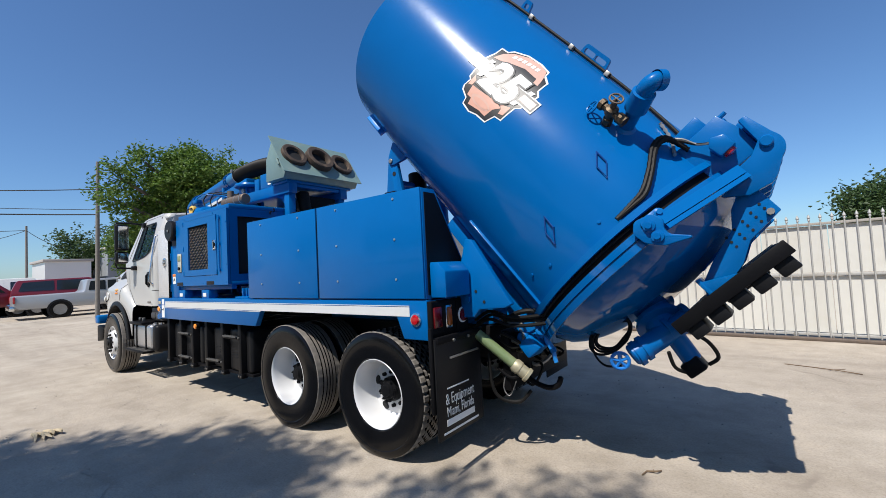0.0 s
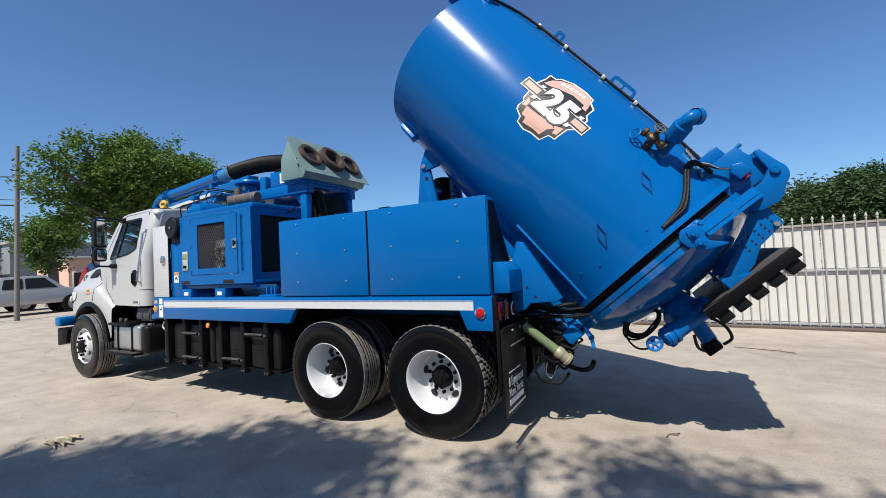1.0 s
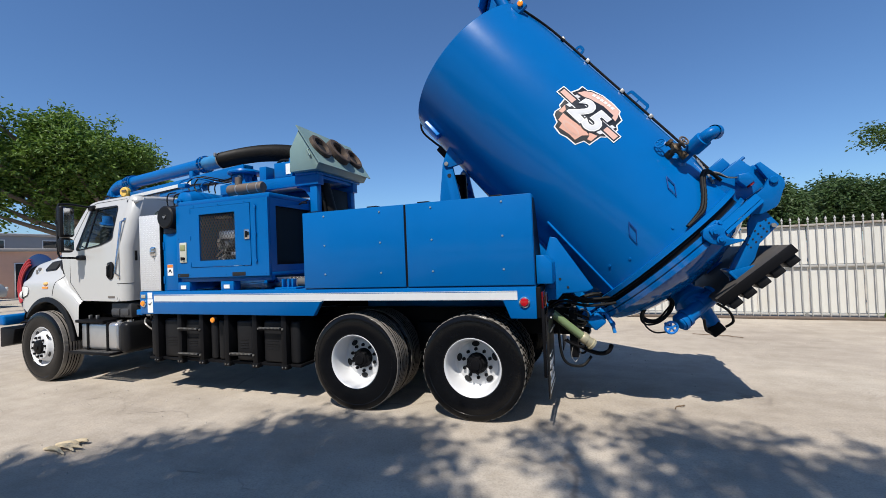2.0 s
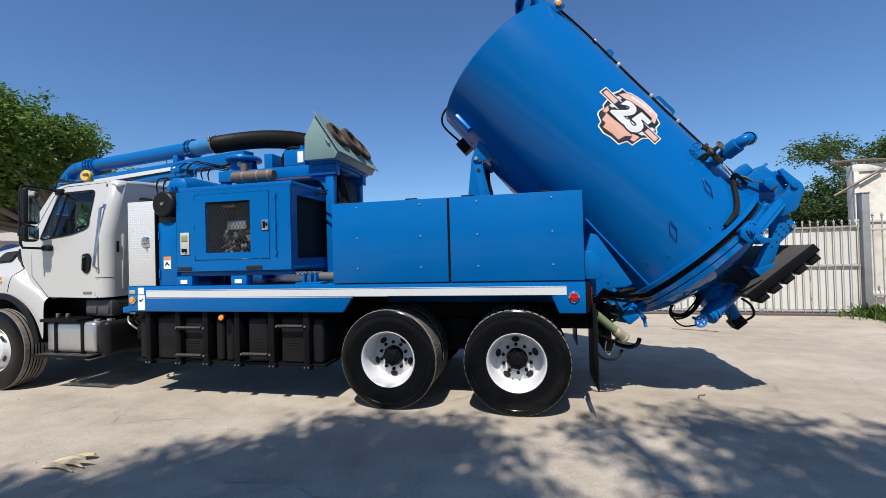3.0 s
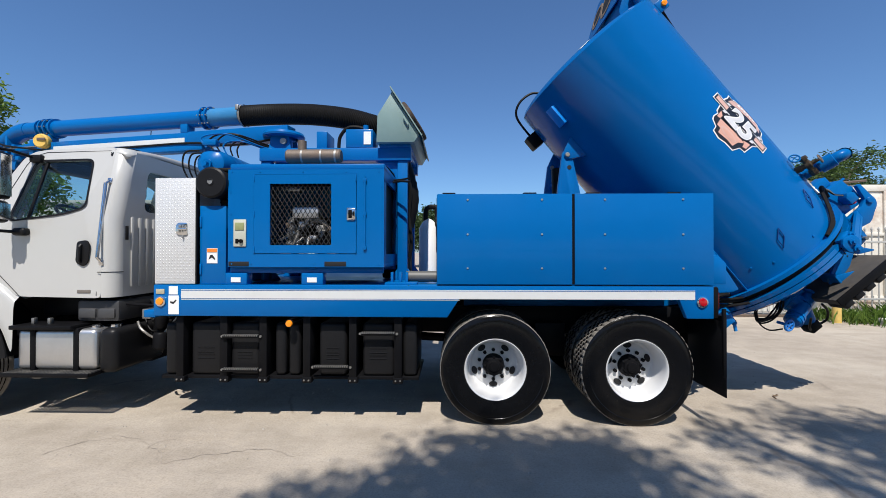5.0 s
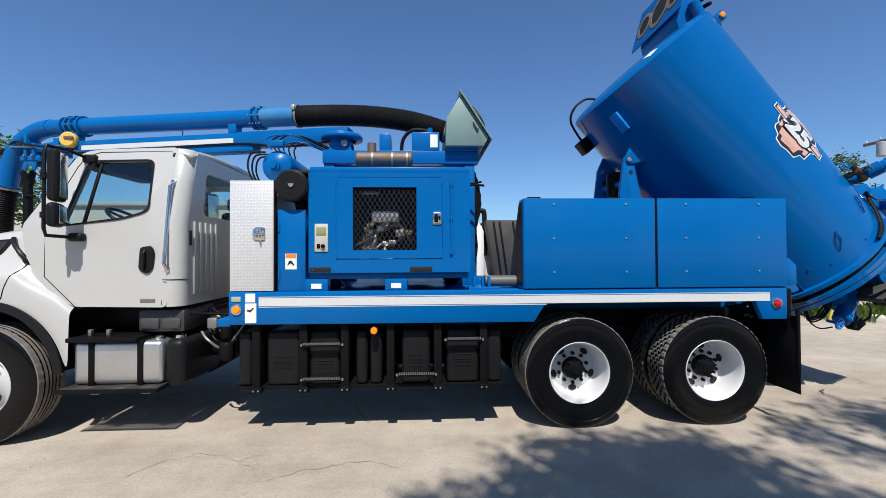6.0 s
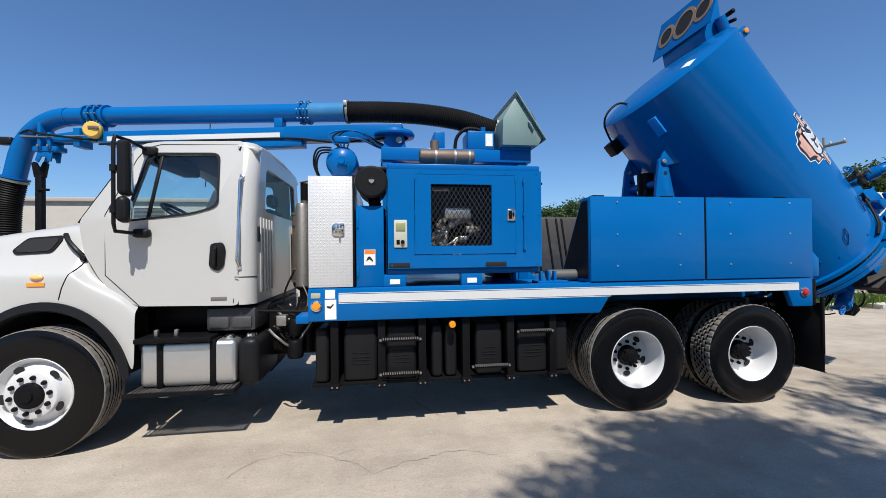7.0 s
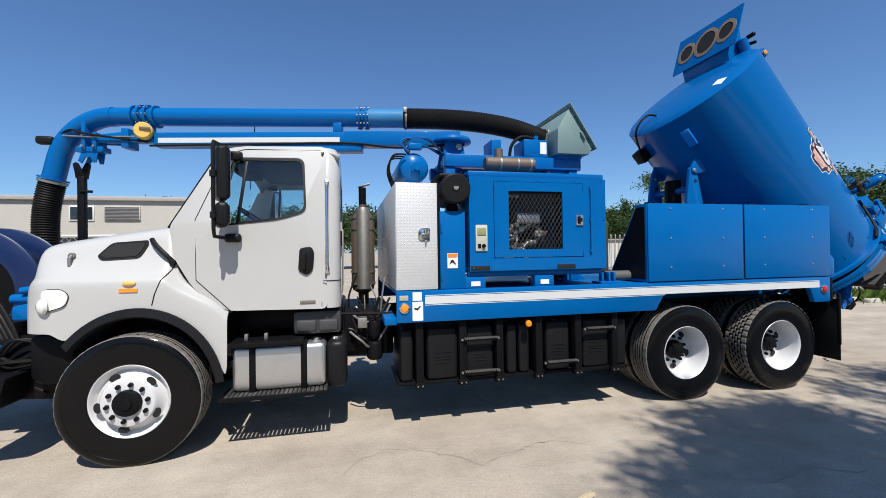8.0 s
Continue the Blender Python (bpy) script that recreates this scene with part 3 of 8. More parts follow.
for y, w, m in ((0.06, 0.045, "rect"), (0.2, 0.025, "oval"), (0.385, 0.04, "round")):
    if m == "rect":
        part("tail_lamp", box(0.055, 0.075, y - w, y + w, 1.09, 1.24, 0.008), TAILRED, truck)
    elif m == "oval":
        part("lamp_bezel", box(0.055, 0.064, y - w - 0.014, y + w + 0.014, 1.075, 1.245, 0.01), CHROME, truck)
        # amber darkened too, for the shade the tail lamps sit in
        part("tail_lamp", box(0.06, 0.078, y - w, y + w, 1.09, 1.23, 0.01), mat("shaded_amber_lens", (0.30, 0.07, 0.008), 0.2, coat=0.4), truck)
    else:
        part("tail_lamp", lathe([(0, 0.05), (0.02, 0.048), (0.028, 0.0)], (0.055, y, 1.15), (1, y, 1.15), 20), TAILRED, truck)
        part("lamp_bezel", lathe([(0, 0.062), (0.008, 0.062), (0.012, 0.05)], (0.055, y, 1.15), (1, y, 1.15), 20), LABEL, truck)
for y0 in (0.0, 1.87):
    flap = part("mud_flap", box(0.09, 0.102, y0 - 0.04, y0 + 0.55, 0.31, 1.02, 0.003), PLASTIC, truck, "black rubber mud flap with white lettering")
    part("flap_bar", box(0.075, 0.115, y0 - 0.02, y0 + 0.58, 0.98, 1.03, 0.006), BLACK, truck)
    if y0 == 0.0:
        M = pose(0.1035, 0.24, 0, 90, 0, 90) @ Matrix.Diagonal((0.72, 1.15, 1, 1))
        for txt, z, s in (("& Equipment", 0.575, 0.098), ("Miami, Florida", 0.485, 0.085)):
            part("lettering", letters(txt, s, Matrix.Translation((0, 0, z)) @ M), LABEL, flap)
        part("text_bar", box(0.102, 0.1045, 0.06, 0.42, 0.39, 0.435), LABEL, flap)
        part("text_bar", box(0.102, 0.1045, 0.02, 0.47, 0.34, 0.355), LABEL, flap)
        part("text_bar", box(0.102, 0.1045, 0.08, 0.36, 0.648, 0.658), LABEL, flap)
part("flap_frame", box(0.104, 0.118, 0.12, 0.50, 0.86, 0.875, 0.003), STEEL, truck)
for y in (0.17, 0.36):
    part("flap_bolt", rod((0.115, y, 0.99), (0.125, y, 0.99), 0.012, 8), STEEL, truck)
part("flap_post", box(0.06, 0.088, -0.06, -0.03, 0.5, 1.1, 0.006), BLACK, truck)

# side boxes
BOX_SEC = [(0.005, 1.302), (0.60, 1.302), (0.60, 1.42), (0.16, 2.125), (0.005, 2.125)]
side_box = part("side_box", prism(BOX_SEC, -2.47, 0.012, "x", 0.004), BLUE, truck)
DARKFACE = [(0.03, 1.33), (0.575, 1.33), (0.575, 1.42), (0.155, 2.095), (0.03, 2.095)]
for x0, x1 in ((-2.474, -2.470), (0.012, 0.016)):
    part("rubber_facing", prism(DARKFACE, x0, x1, "x"), PLASTIC, side_box)
for x0, x1 in ((-2.465, -1.248), (-1.224, 0.008)):
    panel = part("panel", box(x0, x1, -0.012, 0.005, 1.308, 2.128, 0.003), BLUE, side_box)
    for bx in ((-2.19, -1.52) if x0 < -2 else (-0.956, -0.262)):
        for bz in (2.075, 1.762, 1.455):
            part("bolt", bolts([(bx, -0.012, bz)], (0, -1, 0), 0.010, 0.006), ALU, panel)
for x in (-2.36, -1.62, -1.05, -0.32):
    part("lid_hinge", box(x - 0.06, x + 0.06, 0.02, 0.1, 2.125, 2.145, 0.005), BLACK, side_box)
# black strip laid in the panel gap, in place of its shade
part("joint_strip", box(-1.247, -1.225, -0.002, 0.006, 1.31, 2.126), BLACK, side_box)
part("rear_step_bracket", prism([(0.02, 1.31), (0.16, 1.31), (0.16, 1.5), (0.09, 1.57), (0.02, 1.57)], 0.05, 0.36, "y", 0.008), BLUE, truck)

# tread plate headboard locker
locker = part("locker", box(-5.09, -4.70, 0.03, 2.40, 1.300, 2.290, 0.006), PLATE, truck, "bright aluminium tread plate locker")
door = part("locker_door", box(-5.085, -4.705, 0.008, 0.030, 1.306, 2.286, 0.004), PLATE, locker)
part("locker_edge", box(-4.704, -4.688, 0.004, 0.05, 1.305, 2.29, 0.003), BLACK, locker)
bm = prism(rounded([(-4.885, 1.775), (-4.885, 1.845), (-4.86, 1.872), (-4.775, 1.872), (-4.775, 1.755), (-4.86, 1.755)], 0.02), -0.004, 0.008, "y", 0.003)
part("locker_latch", bm, CHROME, locker, "chrome paddle latch")
for x0, x1, z0, z1 in ((-4.855, -4.835, 1.78, 1.85), (-4.825, -4.81, 1.78, 1.85), (-4.80, -4.785, 1.79, 1.845)):
    part("latch_slot", box(x0, x1, -0.008, -0.003, z0, z1, 0.003), STEEL, locker)
part("latch_handle", box(-4.86, -4.78, -0.016, -0.006, 1.803, 1.822, 0.005), CHROME, locker)
part("padlock_tab", box(-4.822, -4.808, -0.014, -0.004, 1.725, 1.757, 0.004), STEEL, locker)

# power pack
gx0, gx1, gz0, gz1, gy1 = -4.396, -2.953, 1.46, 2.418, 0.98
pack = part("power_pack", box(gx0, gx1, 0.03, gy1, 2.36, gz1, 0.012), BLUE, truck, "blue steel power pack cabinet with a mesh door")
part("cabinet_back", box(gx0, gx1, gy1 - 0.03, gy1, 1.46, 2.36, 0.004), BLUE, pack)
part("cabinet_floor", box(gx0, gx1, 0.04, gy1 - 0.03, 1.455, 1.50, 0.004), BLUE, pack)
part("cabinet_end", box(gx0, gx0 + 0.025, 0.035, gy1 - 0.03, 1.50, 2.36, 0.003), BLUE, pack)
bm = plate_with_holes([(0.035, 1.50), (gy1 - 0.03, 1.50), (gy1 - 0.03, 2.36), (0.035, 2.36)], [[(0.13, 1.58), (0.84, 1.58), (0.84, 2.27), (0.13, 2.27)]], gx1 - 0.025, gx1, "x")
part("cabinet_end", bm, BLUE, pack)
part("radiator_core", box(gx1 - 0.09, gx1 - 0.05, 0.1, 0.88, 1.52, 2.33), DARK, pack)
# front: frame round the mesh opening
mx0, mx1, mz0, mz1 = -4.005, -3.437, 1.663, 2.227
bm = plate_with_holes([(gx0, 1.462), (gx1, 1.462), (gx1, 2.36), (gx0, 2.36)], [[(-4.156, 1.584), (-3.205, 1.584), (-3.205, 2.317), (-4.156, 2.317)]], 0.0, 0.03)
part("front_panel", bm, BLUE, pack)
bm = plate_with_holes([(-4.152, 1.588), (-3.209, 1.588), (-3.209, 2.313), (-4.152, 2.313)], [[(mx0, mz0), (mx1, mz0), (mx1, mz1), (mx0, mz1)]], -0.006, 0.022)
gdoor = part("mesh_door", bm, BLUE, pack)
bm = bmesh.new()
step = 0.043
k = -30
while k < 40:
    for s in (1, -1):
        c = mx0 + k * step
        pts = []
        for z in (mz0, mz1):
            pts.append((c + s * (z - mz0) * 0.62, z))
        (xa, za), (xb, zb) = pts
        lo, hi = 0.0, 1.0
        dx = xb - xa
        t0, t1 = sorted(((mx0 - xa) / dx, (mx1 - xa) / dx))
        lo, hi = max(lo, t0), min(hi, t1)
        if hi - lo > 0.02:
            p0 = (xa + dx * lo, 0.012 if s > 0 else 0.015, za + (zb - za) * lo)
            p1 = (xa + dx * hi, 0.012 if s > 0 else 0.015, za + (zb - za) * hi)
            rod(p0, p1, 0.0032, 4, bm)
    k += 1
part("wire_mesh", bm, MESHGREY, gdoor, "dusty grey expanded wire mesh")
bm = box(-3.292, -3.212, -0.014, -0.006, 1.890, 2.005, 0.010, seg=3)
part("door_latch", bm, CHROME, pack, "chrome paddle latch")
for x0, x1, z0, z1 in ((-3.277, -3.245, 1.91, 1.985), (-3.238, -3.225, 1.93, 1.97)):
    part("latch_paddle", box(x0, x1, -0.018, -0.013, z0, z1, 0.004), BLACK, pack)
bm = rod((-3.125, -0.014, 1.62), (-3.125, -0.014, 2.29), 0.008, 8)
for z in (1.64, 1.95, 2.26):
    box(-3.14, -3.11, -0.02, 0.0, z - 0.015, z + 0.015, 0.003, bm)
part("lock_rod", bm, BLUE, pack)
ctrl = part("control_panel", box(-4.341, -4.223, -0.012, 0.0, 1.649, 1.90, 0.008), BEIGE, pack, "beige control panel with a small display")
part("display", box(-4.325, -4.24, -0.018, -0.012, 1.80, 1.87, 0.003), mat("olive_display", (0.28, 0.30, 0.14), 0.3), ctrl)
part("key_switch", rod((-4.265, -0.012, 1.70), (-4.265, -0.03, 1.70), 0.018, 14), BLACK, ctrl)
part("key_switch", box(-4.32, -4.29, -0.018, -0.012, 1.68, 1.72, 0.003), BLACK, ctrl)
for x in (-4.15, -3.21):
    for z in (1.62, 1.95, 2.28):
        part("hinge", box(x - 0.006, x + 0.006, -0.012, -0.004, z - 0.03, z + 0.03, 0.002), BLUE, pack)
bb = [(x, 0.0, 2.338) for x in (-4.36, -4.1, -3.7, -3.3, -3.0)] + [(x, 0.0, 1.49) for x in (-4.36, -4.18, -3.6, -3.0)] + [(-4.37, 0.0, z) for z in (1.7, 1.95, 2.15)] + [(-2.975, 0.0, z) for z in (1.7, 1.95, 2.2)]
for p in bb:
    part("bolt", bolts([p], (0, -1, 0), 0.008, 0.004), BLUE, pack)
for x0, x1 in ((-4.39, -4.20), (-3.50, -3.30)):
    part("fork_pocket", box(x0, x1, -0.003, 0.02, 1.468, 1.512, 0.002), DARK, pack)
for y in (0.05, 0.85):
    part("skid_beam", box(-4.40, -2.97, y, y + 0.06, 1.405, 1.455, 0.004), BLUE, pack)
for x in (-4.335, -3.624):
    foot = part("mounting_foot", box(x - 0.10, x + 0.10, 0.03, 0.14, 1.298, 1.405, 0.006), BLUE, pack)
    part("foot_label", box(x - 0.045, x + 0.045, 0.024, 0.03, 1.32, 1.365), LABEL, foot)
# what shows behind the mesh
eng = bmesh.new()
box(-3.98, -3.50, 0.45, 0.85, 1.52, 1.95, 0.03, eng)
part("engine_block", eng, BLACK, pack)
for x, z, r, m in ((-3.88, 1.78, 0.085, STEEL), (-3.62, 1.74, 0.10, BLACK), (-3.74, 1.90, 0.05, CHROME), (-3.92, 1.66, 0.06, STEEL), (-3.55, 1.62, 0.05, CHROME)):
    part("engine_pulley", rod((x, 0.28, z), (x, 0.46, z), r, 20, edge=0.01), m, pack)
part("filter_canister", rod((-3.72, 0.30, 1.56), (-3.72, 0.30, 1.75), 0.055, 18, edge=0.01), LABEL, pack)
part("intake_manifold", box(-3.86, -3.60, 0.14, 0.30, 1.92, 2.03, 0.02), ALU, pack)
rng = random.Random(8)
for k in range(26):
    x, z, y = rng.uniform(-3.97, -3.47), rng.uniform(1.56, 1.92), rng.uniform(0.12, 0.24)
    m = rng.choice((STEEL, ALU, BLACK, RUST, BLACK, STEEL))
    if k % 3 == 0:
        part("engine_fitting", lathe([(0, 0), (0.0, 0.02), (0.012, 0.024), (0.05, 0.02), (0.12, 0.018)], (x, y, z), (x + rng.uniform(-0.3, 0.3), y + 1, z), 10), m, pack)
    elif k % 3 == 1:
        part("engine_casting", box(x - 0.035, x + rng.uniform(0.02, 0.06), y, y + 0.1, z - 0.02, z + rng.uniform(0.015, 0.05), 0.008), m, pack)
    else:
        part("engine_hose", tube([(x, y, z), (x + rng.uniform(-0.1, 0.1), y - 0.02, z + rng.uniform(-0.1, 0.06)), (x + rng.uniform(-0.15, 0.15), y + 0.04, z + rng.uniform(-0.12, 0.08))], 0.012, 7, smooth=4), rng.choice((HOSE, STEEL, ALU)), pack)
part("upper_casting", box(-3.97, -3.80, 0.2, 0.3, 2.19, 2.222, 0.01), ALU, pack)
part("engine_pipe", tube([(-3.95, 0.3, 1.62), (-3.85, 0.22, 1.7), (-3.8, 0.25, 1.86), (-3.6, 0.24, 1.9), (-3.5, 0.3, 1.75)], 0.022, 8, smooth=5), STEEL, pack)

# blue service cabinet with the air cleaner above it
cab2 = part("service_cabinet", box(-4.678, -4.431, 0.03, 0.9, 1.300, 2.030, 0.008), BLUE, truck)
for z in (1.44, 1.88):
    part("hinge", box(-4.672, -4.655, 0.018, 0.03, z - 0.05, z + 0.05, 0.003), BLUE, cab2)
s = part("warning_sticker", box(-4.608, -4.508, 0.026, 0.03, 1.495, 1.635), LABEL, cab2, "white warning sticker with an orange band")
part("orange_band", box(-4.604, -4.512, 0.023, 0.026, 1.598, 1.632), ORANGE, s)
part("sign", prism([(-4.59, 1.53), (-4.56, 1.55), (-4.53, 1.525), (-4.53, 1.54), (-4.555, 1.575), (-4.575, 1.57)], 0.0235, 0.026), INK, s)
bm = lathe([(0, 0.0), (0, 0.125), (0.012, 0.142), (0.05, 0.145), (0.055, 0.135), (0.5, 0.135), (0.5, 0)], (-4.535, -0.05, 2.235), (-4.535, 1, 2.235), 40)
lathe([(-0.006, 0.0), (-0.004, 0.03), (0.0, 0.034)], (-4.535, -0.05, 2.235), (-4.535, 1, 2.235), 20, bm)
air = part("air_cleaner", bm, PLASTIC, truck)
part("badge", prism([(-4.56, 2.25), (-4.51, 2.25), (-4.515, 2.23), (-4.535, 2.215), (-4.555, 2.23)], -0.058, -0.056), STEEL, air)
part("intake_duct", tube([(-4.52, 0.2, 2.11), (-4.50, 0.2, 2.02), (-4.46, 0.25, 1.98)], 0.06, 14, smooth=6, ridges=0.006), HOSE, truck)
part("duct_cap", box(-4.66, -4.40, 0.1, 0.5, 2.36, 2.40, 0.015), HOSE, truck)

# fuel and water tanks under the deck: black steps, straps and rounded tanks
for x0, x1, z1 in ((-5.05, -4.93, 0.93), (-4.80, -4.50, 0.935), (-4.42, -4.14, 0.935), (-4.0, -3.895, 0.93), (-3.87, -3.76, 0.93), (-3.58, -3.32, 0.935), (-3.17, -2.87, 0.935), (-2.79, -2.66, 0.93)):
    t = part("side_tank", box(x0, x1, 0.10, 0.72, 0.44, z1, 0.035, seg=4), PLASTIC, truck, "glossy black moulded side tank")
    if x1 - x0 > 0.2:
        for z in (0.60, 0.635, 0.66, 0.70):
            part("moulded_line", box(x0 + 0.07, x1 - 0.07, 0.094, 0.104, z - 0.004, z + 0.004, 0.002), PLASTIC, t)
for x in (-4.875, -4.46, -4.09, -3.68, -3.25, -2.83):
    sp = part("tank_strap", box(x - 0.035, x + 0.035, 0.05, 0.75, 0.405, 1.0, 0.006), BLACK, truck)
    part("strap_foot", box(x - 0.045, x + 0.045, 0.045, 0.12, 0.385, 0.44, 0.006), BLACK, sp)
    for d in (-0.022, 0.022):
        part("strap_bolt", rod((x + d, 0.046, 0.412), (x + d, 0.038, 0.412), 0.008, 8), STEEL, sp)
# black sheet added behind the tanks to darken the gaps between them
part("tank_backing", box(-5.04, -2.68, 0.722, 0.758, 0.45, 0.99, 0.004), BLACK, truck)
part("tank_cradle", box(-5.08, -2.64, 0.10, 0.74, 0.405, 0.438, 0.006), BLACK, truck)
for x0, x1, z in ((-4.46, -4.12, 0.505), (-4.46, -4.12, 0.815), (-3.61, -3.28, 0.535), (-3.17, -2.85, 0.845)):
    ru = part("step_rung", box(x0, x1, 0.02, 0.05, z - 0.014, z + 0.014, 0.004), BLACK, truck)
    for i in range(16):
        x = x0 + 0.015 + (x1 - x0 - 0.03) * i / 15
        part("grip_tooth", box(x - 0.005, x + 0.005, 0.012, 0.046, z + 0.006, z + 0.021), STEEL, ru)
    for x in (x0 - 0.01, x1 + 0.01):
        part("rung_bolt", rod((x, 0.052, z), (x, 0.036, z), 0.012, 8), STEEL, ru)

# ---- debris tank, raised ----
TH = radians(50.0)
TM = Matrix(((math.cos(TH), 0, math.sin(TH), -0.766), (0, 1, 0, 1.213), (-math.sin(TH), 0, math.cos(TH), 3.828), (0, 0, 0, 1)))
TR = 0.896


def tpart(name, bm, material, parent, label="", angle=35):
    """A part given in the tank's own frame: x along its axis to the rear, z square to it, y across."""
    bm.transform(TM)
    return part(name, bm, material, parent, label, angle)


prof = [(-0.10, 0.0), (-0.098, 0.25), (-0.085, 0.55), (-0.055, 0.78), (-0.03, 0.86), (0.0, TR), (0.01, TR), (3.0, TR)]
tank = tpart("debris_tank", lathe(prof + [(3.02, TR - 0.02), (3.02, 0.0)], (0, 0, 0), (1, 0, 0), 128), TANKBLUE, truck, "glossy blue cylindrical debris tank raised on its hoist", 25)
# rear flange and door
tpart("flange_ring", lathe([(2.925, TR - 0.002), (2.925, TR + 0.05), (2.968, TR + 0.05), (2.968, TR - 0.002)], (0, 0, 0), (1, 0, 0), 96, closed=True), BLUE, tank)
tpart("door_seal", lathe([(2.955, TR - 0.05), (2.96, TR + 0.004), (3.03, TR + 0.004), (3.03, TR - 0.05)], (0, 0, 0), (1, 0, 0), 96), BLACK, tank)
door = tpart("rear_door", lathe([(3.03, TR - 0.3), (3.03, TR + 0.055), (3.072, TR + 0.055), (3.074, TR + 0.03), (3.082, TR + 0.03), (3.084, TR + 0.055), (3.13, TR + 0.055), (3.132, TR + 0.02), (3.12, TR - 0.02)] + [(3.12 + 0.30 * (1 - (k / 12) ** 2) ** 0.62, 0.876 * k / 12) for k in range(11, -1, -1)], (0, 0, 0), (1, 0, 0), 96), mat("door_blue_paint", (0.0003, 0.106, 0.340), 0.10, 0, 0.05, 5, 0.02, 9, coat=0.8, spec=0.3), truck, "domed rear door of the debris tank")


def surf(s, a, r=TR):
    """A point of the tank's shell: s metres along it, a degrees from its crown towards the open yard side."""
    a = radians(a)
    return Vector((s, -r * math.sin(a), r * math.cos(a)))


for sgn in (-1, 1):
    r0, r1 = surf(2.03, 130 * sgn, TR - 0.01), surf(2.93, 130 * sgn, TR - 0.01)
    bm = box(0, (r1 - r0).length, -0.008, 0.008, 0, 0.032, 0.003)
    bm.transform(Matrix.Translation(r0) @ Matrix.Rotation(radians(130 * sgn), 4, "X"))
    tpart("tank_rail", bm, BLUE, tank)
for y in (-0.42, 0.42):
    tpart("skid_rail", box(1.75, 2.98, y - 0.04, y + 0.04, -0.90, -0.76, 0.01), BLUE, tank)
ap = box(-0.115, 0.115, -0.05, 0.05, -0.03, 0.035, 0.004)
ap.transform(Matrix.Translation((0.30, -0.45, -0.805)) @ Matrix.Rotation(radians(-29), 4, "X"))
tpart("access_plate", ap, mat("bright_blue_plate", (0.004, 0.20, 0.62), 0.35), tank)
for y in (-0.37, 0.37):
    tpart("hoist_lug", prism(rounded([(0.56, -0.80), (0.84, -0.80), (0.75, -0.97), (0.70, -1.01), (0.64, -0.97)], 0.03), y - 0.02, y + 0.02, "y", 0.006), BLUE, tank)


def dish(y, z):
    """How far the tank's dished front end stands forward at a point of it."""
    r = math.hypot(y, z)
    for (s0, r0), (s1, r1) in zip(prof, prof[1:]):
        if r0 <= r <= r1:
            return s0 + (s1 - s0) * (r - r0) / (r1 - r0)
    return 0.0


bm = bmesh.new()
lab = [[bm.verts.new((dish(-0.78 + 0.04 * i, -0.30 + 0.04 * j) - 0.004, -0.78 + 0.04 * i, -0.30 + 0.04 * j)) for j in range(4)] for i in range(4)]
for i in range(3):
    for j in range(3):
        bm.faces.new((lab[i][j], lab[i + 1][j], lab[i + 1][j + 1], lab[i][j + 1]))
tpart("front_label", bm, LABEL, tank, "white paper label")
tpart("front_hose", tube([(-0.06, 0.05, -0.55), (-0.16, 0.06, -0.66), (-0.16, 0.06, -0.85), (-0.05, 0.12, -0.96), (0.24, 0.28, -0.93)], 0.014, 8, smooth=6), HOSE, tank)
tpart("hose_block", box(0.20, 0.38, 0.22, 0.40, -1.00, -0.84, 0.015), BLACK, tank)
# air duct flange that meets the filter hood when the tank is down
duct = tpart("duct_box", prism([(-0.03, 0.42), (-0.22, 0.52), (-0.50, 0.92), (-0.43, 0.95), (-0.05, 0.72)], -0.40, 0.36, "y", 0.008), BLUE, tank)
dn = Vector((-0.825, 0, -0.565)).normalized()
dt = Vector((-0.565, 0, 0.825)).normalized()
dc = Vector((-0.385, -0.03, 0.725)) + dn * 0.012


def disc(c, n, r, h, seg=24, bm=None):
    return rod(c, Vector(c) + Vector(n).normalized() * h, r, seg, bm)


bm = bmesh.new()
cs = [dc + Vector((0, y, 0)) + dt * z for y, z in ((-0.535, -0.285), (0.535, -0.285), (0.535, 0.285), (-0.535, 0.285))]
lo, hi = [bm.verts.new(c) for c in cs], [bm.verts.new(c + dn * 0.012) for c in cs]
bm.faces.new(lo), bm.faces.new(hi[::-1])
for i in range(4):
    bm.faces.new((lo[i], lo[(i + 1) % 4], hi[(i + 1) % 4], hi[i]))
plate = tpart("duct_plate", bm, BLUE, tank)
for y, r in ((-0.335, 0.11), (-0.01, 0.155), (0.335, 0.11)):
    c = dc + Vector((0, y, 0)) + dn * 0.012
    tpart("seal_ring", lathe([(0.0, r + 0.045), (0.006, r + 0.045), (0.008, r), (0.0, r)], c, c + dn, 28), mat("rusty_seal", (0.22, 0.15, 0.10), 0.8, 0, 0.3, 20), plate)
    tpart("port", disc(c, dn, r, 0.004, 28), DARK, plate)
db = tpart("duct_stub", rod((-0.20, -0.46, 0.72), (0.03, -0.46, 0.66), 0.062, 20, edge=0.008), BLUE, tank)
tpart("stub_fitting", rod((-0.16, -0.46, 0.80), (-0.16, -0.56, 0.83), 0.028, 10, edge=0.006), BLACK, db)
tpart("stub_fitting", rod((-0.08, -0.46, 0.77), (-0.06, -0.55, 0.79), 0.022, 10, edge=0.006), BLACK, db)
